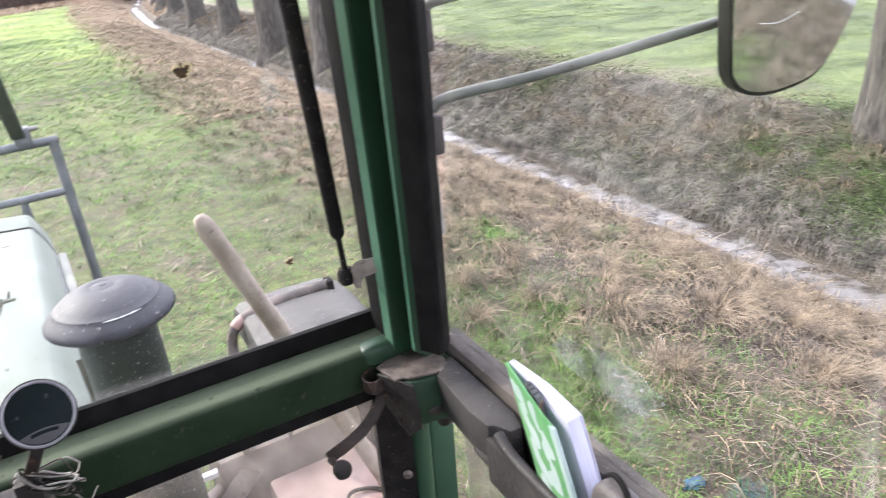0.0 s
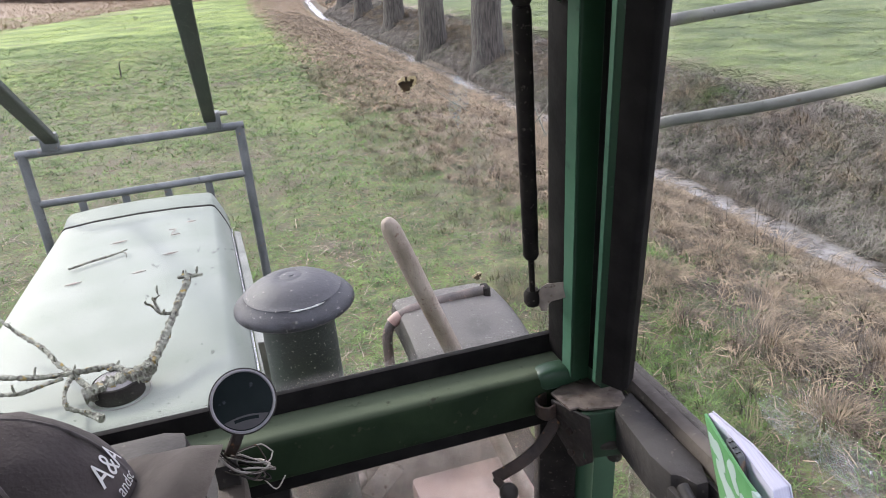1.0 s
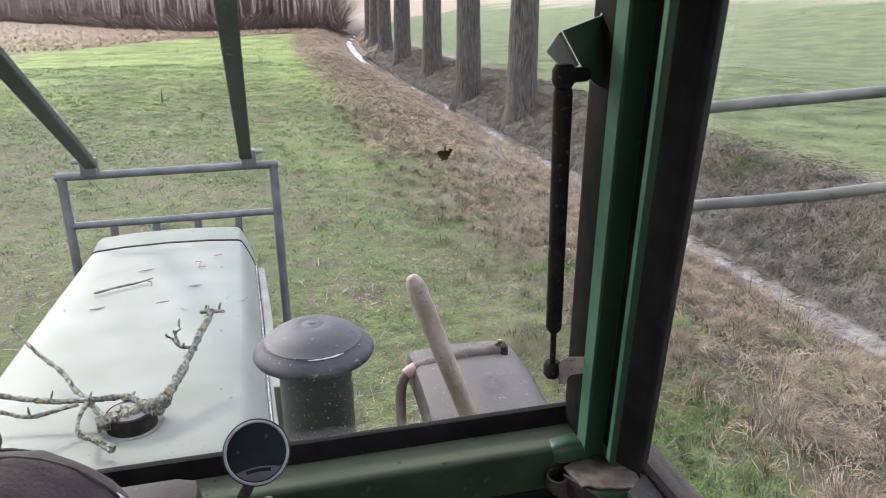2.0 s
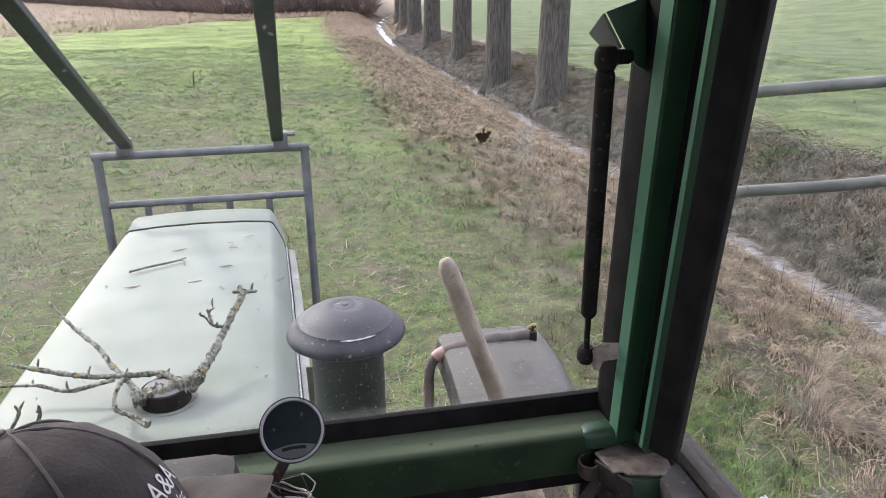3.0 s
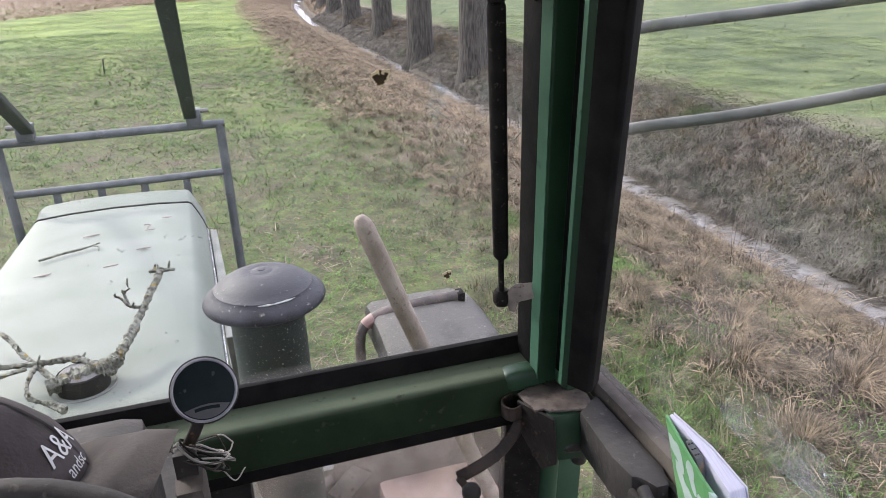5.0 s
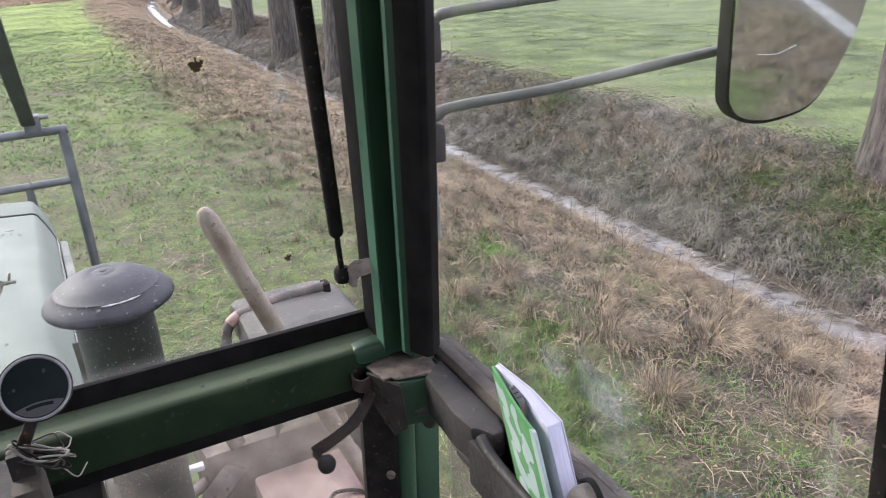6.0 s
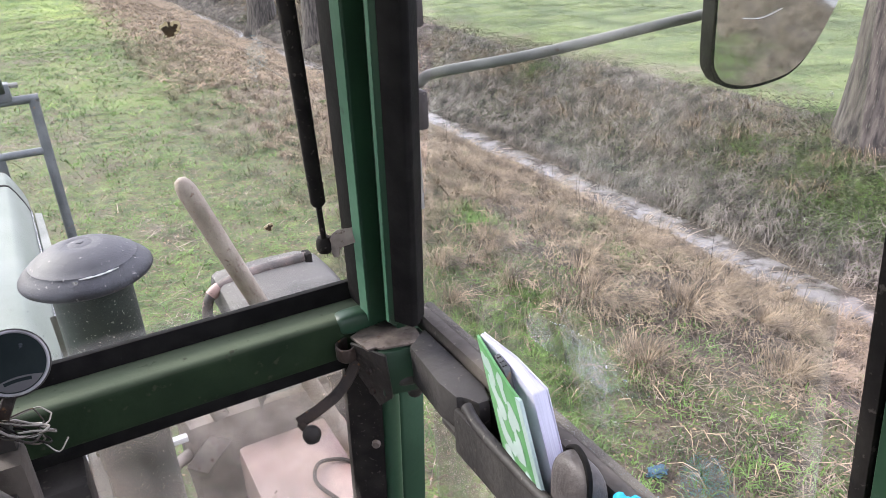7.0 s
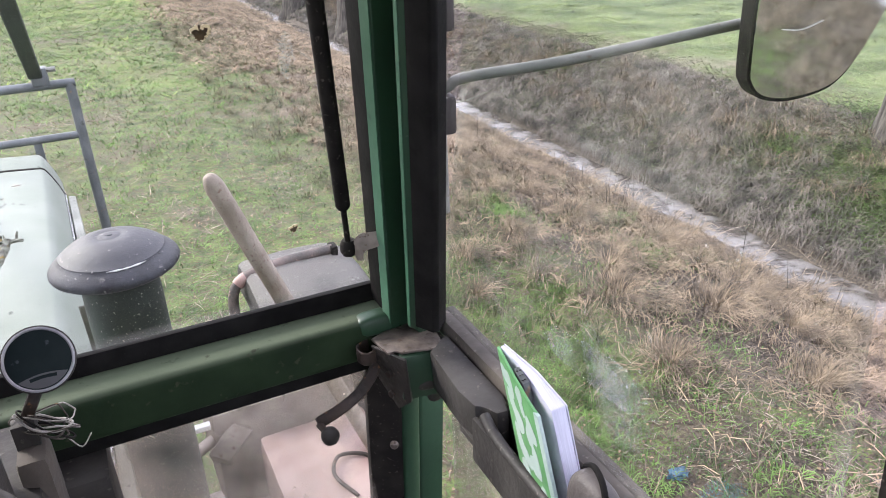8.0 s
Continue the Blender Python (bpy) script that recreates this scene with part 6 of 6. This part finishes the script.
# ---- loose things ----
def build_book():
    """A thick soft-cover book in the tray, sheared to fit the camera's view, its green front cover bent away from the
    pages.
    """
    corner = Vector((0.49, 0.611, 2.018))  # top of the spine
    base = Vector((0.5, 0.52, 1.838))
    book = thing("book", "thick white-paged book with green printed cover in the door tray", "book", at=base)
    along, thick, up = Vector((-0.05, -0.945, -0.33)).normalized(), Vector((0.96, -0.05, 0.12)).normalized(), Vector((0, 0.386, 0.92)).normalized()
    W, H = 0.105, 0.17

    def P(a, t, h):
        q = corner - base + along * a + thick * t - up * (H - h)
        return (q.x, q.y, max(q.z, 0.002))

    pages = [(0.0, 0.003), (W * 0.25, 0.0105), (W * 0.6, 0.0155), (W, 0.0175), (W, 0.0365), (W * 0.5, 0.027), (0.0, 0.009)]
    part("page_block", prism(pages, lambda p: P(p[0], p[1], 0), lambda p: P(p[0], p[1], H), 0.0015), PAPER, book, "white pages")
    part("back_cover", prism([(0, 0.0093), (W * 0.5, 0.0273), (W + 0.001, 0.0368), (W + 0.001, 0.0383), (W * 0.5, 0.0288), (0, 0.0105)], lambda p: P(p[0], p[1], 0), lambda p: P(p[0], p[1], H + 0.001), 0.0004), PAPER, book, "white back cover")
    cover = [(0.0, -0.001), (W * 0.4, -0.002), (W * 0.8, -0.002), (W, 0.0), (W, 0.0035), (W * 0.8, 0.0015), (W * 0.4, 0.0015), (0.0, 0.0028)]
    part("front_cover", prism(cover, lambda p: P(p[0], p[1], 0), lambda p: P(p[0], p[1], H + 0.0005), 0.0005), COVERGREEN, book, "glossy green front cover")
    part("cover_edge", prism([(W * 0.93, -0.0026), (W + 0.001, -0.0008), (W + 0.001, 0.0036), (W - 0.003, 0.0033)], lambda p: P(p[0], p[1], 0), lambda p: P(p[0], p[1], H + 0.001), 0.0003), COVERPALE, book, "pale edge of the cover")
    for a, h, s in ((0.2, 0.86, 0.017), (0.52, 0.88, 0.014), (0.3, 0.66, 0.02), (0.68, 0.72, 0.018), (0.3, 0.42, 0.02), (0.66, 0.48, 0.019), (0.32, 0.2, 0.02), (0.7, 0.24, 0.019)):
        ring = []
        for k in range(18):
            g = 2 * math.pi * k / 18
            rr = s * (1 + 0.3 * math.sin(2 * g + a * 9) + 0.22 * math.sin(3 * g + h * 20))
            ring.append((min(W * 0.92, max(0.003, a * W + rr * 0.8 * math.cos(g))), min(H - 0.004, h * H + rr * math.sin(g))))
        skin = lambda q: float(np.interp(q / W, [0, 0.4, 0.8, 1], [-0.001, -0.002, -0.002, 0.0]))
        part("printed_shape", prism(ring, lambda p: P(p[0], skin(p[0]), p[1]), lambda p: P(p[0], skin(p[0]) - 0.0004, p[1]), 0), COVERPALE, book, "pale printed leaf shape", False)
    part("page_clip", prism([(0.038, 0.0035), (0.062, 0.004), (0.062, 0.0125), (0.038, 0.011)], lambda p: P(p[0], p[1], H - 0.03), lambda p: P(p[0], p[1], H + 0.002), 0.001), GREYSTEEL, book, "grey perforated clip")
    for k in range(6):
        hole = Vector(P(0.043 + 0.007 * (k % 3), 0.0058 + 0.0035 * (k // 3), H + 0.0022))
        part("clip_hole", lathe([(0, 0.0003), (0.0013, 0.0003), (0.0013, -0.0005)], 10, hole, up), SEALBLACK, book, "dark hole of the clip")


build_book()


def build_pouch():
    """A dark folded pouch in the tray behind the book, and a turquoise cloth behind that."""
    pouch = thing("pouch", "dark grey folded pouch lying in the door tray", "pouch", at=(0.507, 0.43, 1.838))
    part("body", pressed((0.0, 0, 0.056), (0.019, 0.037, 0.055)), POUCH, pouch, "dark grey leather body")
    flap = smooth_line([(-0.014, -0.034, 0.082), (-0.008, -0.026, 0.106), (0.0, -0.008, 0.116), (0.006, 0.014, 0.116), (0.01, 0.034, 0.1)], 6)
    part("edge", flat_bar(flap, 0.007, 0.004, (1, 0, 0.2)), SEALBLACK, pouch, "black folded flap edge")
    cloth = thing("cloth", "crumpled turquoise cloth in the door tray", "cloth", at=(0.506, 0.342, 1.838))
    bm = bmesh.new()
    bmesh.ops.create_icosphere(bm, subdivisions=4, radius=1)
    for v in bm.verts:
        d = 1 + 0.25 * noise.noise(v.co * 2.3) + 0.12 * noise.noise(v.co * 5.5)
        v.co = Vector((v.co.x * 0.017 * d, v.co.y * 0.04 * d, 0.063 + v.co.z * 0.062 * d))
    part("folds", bm, BLUE, cloth)


build_pouch()


def build_cap():
    """A faded baseball cap lying on the dashboard, its brim turned to the right."""
    at = Vector((-0.207, 0.61, 2.072))
    hat = thing("baseball_cap", "faded charcoal baseball cap with white letters and a grey-brown brim", "cap", at=at)
    bm = bmesh.new()
    bmesh.ops.create_uvsphere(bm, u_segments=48, v_segments=28, radius=1)
    bmesh.ops.delete(bm, geom=[v for v in bm.verts if v.co.z < -0.05], context="VERTS")
    for v in bm.verts:
        a = math.atan2(v.co.y, v.co.x)
        seam = 0.012 * abs(math.cos(3 * a)) ** 12
        crease = 0.035 * noise.noise(v.co * 2.4) + 0.02 * noise.noise(v.co * 6)
        v.co = Vector((v.co.x * 0.115, v.co.y * 0.095, v.co.z * 0.125)) * (1 + seam + crease)
    bmesh.ops.solidify(bm, geom=bm.faces, thickness=0.003)
    part("crown", bm, CAPCLOTH, hat, "faded charcoal cotton crown")
    part("button", lathe([(0, 0.008), (0.007, 0.006), (0.009, 0)], 16, (-0.01, 0, 0.124)), CAPCLOTH, hat, "cloth-covered button")
    for k in range(3):
        a0 = k * math.pi / 3 + 0.2
        line = []
        for u in np.linspace(-1.5, 1.5, 25):
            q = Vector((math.cos(a0) * math.sin(u), math.sin(a0) * math.sin(u), math.cos(u)))
            if q.z > 0:
                line.append(Vector((q.x * 0.1165, q.y * 0.0965, q.z * 0.1265)))
        part("seam", tube(line, 0.0017, 6), SEAMCLOTH, hat, "raised stitched seam")
    for a, e in ((-1.25, 0.22), (-1.62, 0.16)):
        way = Vector((math.cos(a) * math.cos(e), math.sin(a) * math.cos(e), math.sin(e)))
        spot = Vector((way.x * 0.117, way.y * 0.097, way.z * 0.127))
        part("eyelet", lathe([(0.002, 0.0012), (0.0035, 0.002), (0.0055, 0.0012), (0.006, -0.001)], 16, spot, way), SEAMCLOTH, hat, "pale stitched eyelet")
    bm = bmesh.new()
    rows = []
    for i in range(13):
        a = radians(-66 + i * 11)
        inner = Vector((0.112 * math.cos(a), 0.092 * math.sin(a), 0.012))
        out = Vector((0.085 + 0.115 * math.cos(a * 0.95), 0.088 * math.sin(a), 0.022 - 0.065 * (math.sin(a) ** 2)))
        rows.append([bm.verts.new(inner.lerp(out, s) + Vector((0, 0, 0.012 * math.sin(s * 3.14)))) for s in (0, 0.35, 0.7, 1)])
    for a, b in zip(rows, rows[1:]):
        for k in range(3):
            bm.faces.new((a[k], a[k + 1], b[k + 1], b[k]))
    bmesh.ops.solidify(bm, geom=bm.faces, thickness=0.004)
    part("brim", bm, BRIMCLOTH, hat, "dusty grey-brown curved brim")
    # letters on the side of the crown
    for text, size, where in (("A&A", 0.027, 0.3), ("andsc", 0.015, 0.16)):
        cu = bpy.data.curves.new("letters", "FONT")
        cu.body, cu.size, cu.extrude, cu.align_x = text, size, 0.0008, "CENTER"
        ob = new("letters", cu)
        bpy.context.view_layer.update()
        me = bpy.data.meshes.new_from_object(ob.evaluated_get(bpy.context.evaluated_depsgraph_get()))
        bpy.data.objects.remove(ob)
        me.materials.append(WHITEPRINT)
        for v in me.vertices:
            # wraps the flat word round the crown's right side
            a = v.co.x / 0.1 + 0.02
            e = where + v.co.y / 0.11 - 0.0
            v.co = Vector((math.cos(a + 0.0) * math.cos(e) * 0.1185, math.sin(a) * math.cos(e) * 0.0985, math.sin(e) * 0.1285)) * (1 + v.co.z)
        word = new("letters", me)
        word.parent = hat
        tagged(word, "white embroidered letters")
    hat.rotation_euler = (radians(-6), radians(-13), radians(-8))


build_cap()


def build_gauge():
    """A round black gauge on a small bracket, with a bundle of thin cables."""
    at = Vector((-0.006, 0.8, 2.052))
    face = (Vector((0.04, 0.0, 2.5)) - at).normalized()
    gauge = thing("round_gauge", "round black dial gauge with a silver rim on a bracket", "gauge", at=(-0.01, 0.8, 1.93))
    rel = at - Vector((-0.01, 0.8, 1.93))
    part("housing", lathe([(0, -0.02), (0.03, -0.018), (0.037, -0.006), (0.0388, 0.003), (0.0388, 0.007), (0.0366, 0.0085)], 48, rel, face), PLASTIC, gauge, "black gauge housing")
    part("rim", lathe([(0.0338, 0.004), (0.0338, 0.0092), (0.0352, 0.0106), (0.037, 0.0098), (0.0374, 0.004)], 56, rel, face), RIMGREY, gauge, "silver grey rim")
    part("dial", lathe([(0.0338, 0.0088), (0.02, 0.0094), (0, 0.0096)], 48, rel, face), DIALBLACK, gauge, "black dial")
    q = face.to_track_quat("Z", "Y").to_matrix()
    low_arc = [(0.0325 * math.cos(a), 0.0325 * math.sin(a)) for a in np.linspace(math.radians(218), math.radians(322), 15)]
    high_arc = [(x, -0.02 + 0.004 * math.cos(x / 0.0256 * math.pi / 2)) for x in np.linspace(0.0256, -0.0256, 13)]
    label = [(p[0], p[1], 0.0) for p in [*low_arc, *high_arc]]
    part("label", prism(label, lambda p: rel + q @ Vector((p[0], p[1], 0.0088)), lambda p: rel + q @ Vector((p[0], p[1], 0.0098)), 0), LABELGREY, gauge, "dull grey label at the foot of the dial", False)
    bar = [rel + q @ Vector((x, -0.0215 + 0.0015 * math.cos(x * 100), 0.0102)) for x in (-0.014, -0.007, 0, 0.007, 0.014)]
    part("mark", flat_bar(bar, 0.0038, 0.0005, q @ Vector((0, 1, 0)), bevel=0), DIALBLACK, gauge, "dark bar of worn print")
    part("bracket", flat_bar(smooth_line([(-0.028, 0, 0), (-0.026, -0.01, 0.05), (-0.014, -0.02, 0.08), (-0.004, -0.012, 0.095)], 5), 0.014, 0.006, (1, 0, 0)), RUST, gauge, "brown steel bracket")
    part("bracket_block", box((-0.042, -0.03, 0.0), (-0.016, -0.002, 0.06), 0.003), PLASTIC, gauge, "dark clamp block")
    r = random.Random(5)
    for i in range(9):
        a, b = r.uniform(0.018, 0.034), r.uniform(0.008, 0.016)
        z, turn = 0.05 + r.uniform(-0.012, 0.016), r.uniform(-0.25, 0.25)
        loop = []
        for k in range(9):
            g = 2 * math.pi * k / 9 + r.uniform(-0.2, 0.2)
            loop.append((-0.006 + a * math.cos(g) + turn * 0.02, -0.02 + b * math.sin(g), z + 0.005 * math.sin(g * 2 + i) - 0.012 * math.cos(g) + turn * 0.03 * math.cos(g)))
        line = smooth_line([*loop, loop[0]], 4)
        part("cable", tube(line, 0.0009 + 0.0003 * (i % 3), 6), (WIRE, RUBBER, RUST, COLUMN)[i % 4], gauge, "thin looped cable")
    part("cable_end", tube(smooth_line([(0.01, -0.02, 0.02), (0.022, -0.024, 0.005), (0.035, -0.02, 0.018)], 4), 0.0009, 6), WIRE, gauge, "loose cable end")


build_gauge()


def build_branch():
    """A lichen-covered fallen branch lying on the hood."""
    branch = thing("branch", "fallen lichen-covered branch lying on the hood", "branch", at=(-0.3, 1.55, 1.668))
    o = Vector((-0.3, 1.55, 1.668))

    def grow(i, pts, rad):
        line = smooth_line([Vector(p) - o for p in pts], 14)
        radii = [0.74 * q * (1 + 0.2 * math.sin(k * 1.9 + i) * math.sin(k * 0.63 + 2 * i)) for k, q in enumerate(np.interp(np.linspace(0, len(rad) - 1, len(line)), range(len(rad)), rad))]
        # buds and short spurs
        for k in range(6 + i, len(line) - 3, 15):
            way = Vector((math.sin(k * 2.1 + i), math.cos(k * 1.7), 0.7 + 0.3 * math.sin(k))).normalized()
            long = 0.012 + 0.012 * abs(math.sin(k * 3.3 + i))
            part("bud", tube([line[k], line[k] + way * long * 0.6, line[k] + way * long + Vector((0.003, 0, 0.003))], [radii[k] * 0.5, 0.003, 0.0016], 7, wobble=0.6), LICHEN, branch)
        part("limb" if i < 2 else "twig", tube(line, radii, 12, wobble=0.55, seed=i * 3), LICHEN, branch, "knobbly lichen-covered wood")

    grow(0, [(-0.373, 1.529, 1.697), (-0.32, 1.545, 1.7), (-0.265, 1.565, 1.7), (-0.235, 1.6, 1.7)], [0.02, 0.027, 0.028, 0.02])
    grow(1, [(-0.25, 1.575, 1.7), (-0.227, 1.611, 1.715), (-0.199, 1.706, 1.735), (-0.171, 1.781, 1.765), (-0.148, 1.84, 1.79), (-0.143, 1.863, 1.795)], [0.017, 0.014, 0.012, 0.0125, 0.011, 0.009])
    grow(2, [(-0.172, 1.876, 1.79), (-0.144, 1.863, 1.795), (-0.109, 1.854, 1.795)], [0.005, 0.009, 0.005])
    grow(3, [(-0.189, 1.75, 1.75), (-0.211, 1.724, 1.77), (-0.23, 1.744, 1.785), (-0.242, 1.745, 1.79)], [0.006, 0.005, 0.004, 0.003])
    grow(4, [(-0.213, 1.735, 1.77), (-0.222, 1.76, 1.79), (-0.208, 1.768, 1.797)], [0.004, 0.005, 0.002])
    grow(5, [(-0.266, 1.551, 1.71), (-0.323, 1.606, 1.715), (-0.409, 1.606, 1.72), (-0.487, 1.621, 1.72), (-0.596, 1.659, 1.73), (-0.66, 1.68, 1.74)], [0.011, 0.01, 0.008, 0.008, 0.007, 0.005])
    grow(6, [(-0.35, 1.53, 1.7), (-0.395, 1.601, 1.71), (-0.451, 1.689, 1.715), (-0.487, 1.757, 1.72), (-0.569, 1.857, 1.74), (-0.646, 1.946, 1.78)], [0.01, 0.009, 0.008, 0.008, 0.006, 0.004])
    grow(7, [(-0.402, 1.611, 1.715), (-0.407, 1.542, 1.715), (-0.395, 1.482, 1.71), (-0.36, 1.46, 1.7), (-0.32, 1.42, 1.7)], [0.008, 0.006, 0.007, 0.008, 0.01])
    grow(8, [(-0.421, 1.601, 1.715), (-0.506, 1.562, 1.72), (-0.58, 1.591, 1.725), (-0.674, 1.562, 1.75)], [0.006, 0.006, 0.005, 0.003])
    grow(9, [(-0.608, 1.477, 1.68), (-0.584, 1.484, 1.72), (-0.58, 1.468, 1.75)], [0.005, 0.005, 0.003])
    grow(10, [(-0.557, 1.477, 1.68), (-0.54, 1.474, 1.72), (-0.533, 1.458, 1.75)], [0.005, 0.006, 0.003])
    stick = thing("stick", "thin dry forked stick lying on the hood", "stick", at=(-0.47, 2.45, 1.664))
    part("stem", tube(smooth_line([(-0.08, -0.03, 0.003), (-0.02, 0.0, 0.005), (0.06, 0.035, 0.006), (0.09, 0.05, 0.01)], 5), [0.004] * 10 + [0.003] * 6, 7, wobble=0.4), LICHEN, stick)
    part("fork", tube([(0.07, 0.04, 0.006), (0.09, 0.02, 0.007), (0.092, -0.01, 0.004)], [0.003, 0.0025, 0.0015], 6), LICHEN, stick)


build_branch()


def build_handle():
    """The wooden handle of a tool that leans beside the engine."""
    tool = thing("tool_handle", "worn grey-brown wooden tool handle leaning beside the engine", "tool", at=(0.655, 1.4, 1.0))
    o = Vector((0.655, 1.4, 1.0))
    top, low = Vector((0.262, 1.2, 2.098)), Vector((0.655, 1.4, 1.0))
    line = [top.lerp(low, u) - o for u in (0, 0.004, 0.012, 0.025, 0.06, 0.2, 0.4, 0.6, 0.8, 1)]
    part("shaft", tube(line, [0.004, 0.011, 0.0155, 0.018, 0.0185, 0.0182, 0.0185, 0.019, 0.02, 0.021], 20), OLDWOOD, tool)


build_handle()


def build_window_leaf():
    """Torn dry leaf scraps stuck on the outside of the front window."""
    for x, z, s, n in ((0.241, 2.383, 0.0085, 26), (0.335, 2.086, 0.0055, 16)):
        y = pane_y(z)
        leaf = thing("dry_leaf", "torn dry brown leaf stuck on the front window", "leaf", at=(x, y, z))
        r = random.Random(n)

        def scrap(cx, cz, size, stretch, off=0.0):
            ring = []
            for k in range(n):
                g = 2 * math.pi * k / n
                q = size * (0.45 + 0.35 * r.random() + 0.4 * abs(math.sin(1.5 * g + n)))
                ring.append((cx + q * stretch * math.cos(g), cz + q * math.sin(g)))
            return prism(ring, lambda p: (p[0], off - 0.259 * p[1], p[1]), lambda p: (p[0], off + 0.0015 + 0.002 * noise.noise(Vector((p[0] * 120, p[1] * 120, 0))) - 0.259 * p[1], p[1]), 0)

        part("blade", scrap(-s * 0.15, -s * 0.2, s * 0.85, 1.1), DEADLEAF, leaf, "", False)
        part("torn_lobe", scrap(s * 0.75, s * 0.35, s * 0.38, 0.7), DEADLEAF, leaf, "", False)
        part("tip", scrap(-s * 0.1, s * 0.75, s * 0.4, 0.45), DEADLEAF, leaf, "", False)
        part("pale_edge", scrap(0, 0.0, s * 1.25, 1.2, 0.003), LEAFRIM, leaf, "pale dried rim of the leaf", False)


build_window_leaf()


def build_scrap():
    """A crumpled scrap of blue plastic lying in the mud beside the tractor."""
    z = float(ground_z(np.array([2.21]), np.array([1.86]))[0])
    scrap = thing("plastic_scrap", "crumpled blue plastic scrap lying in the mud", "litter", at=(2.21, 1.86, z))
    bm = bmesh.new()
    bmesh.ops.create_icosphere(bm, subdivisions=3, radius=1)
    for v in bm.verts:
        d = 1 + 0.5 * noise.noise(v.co * 2.9) + 0.3 * noise.noise(v.co * 6.5)
        v.co = Vector((v.co.x * 0.055 * d, v.co.y * 0.035 * d, 0.02 + v.co.z * 0.02 * d))
    part("folds", bm, SCRAPBLUE, scrap)


build_scrap()
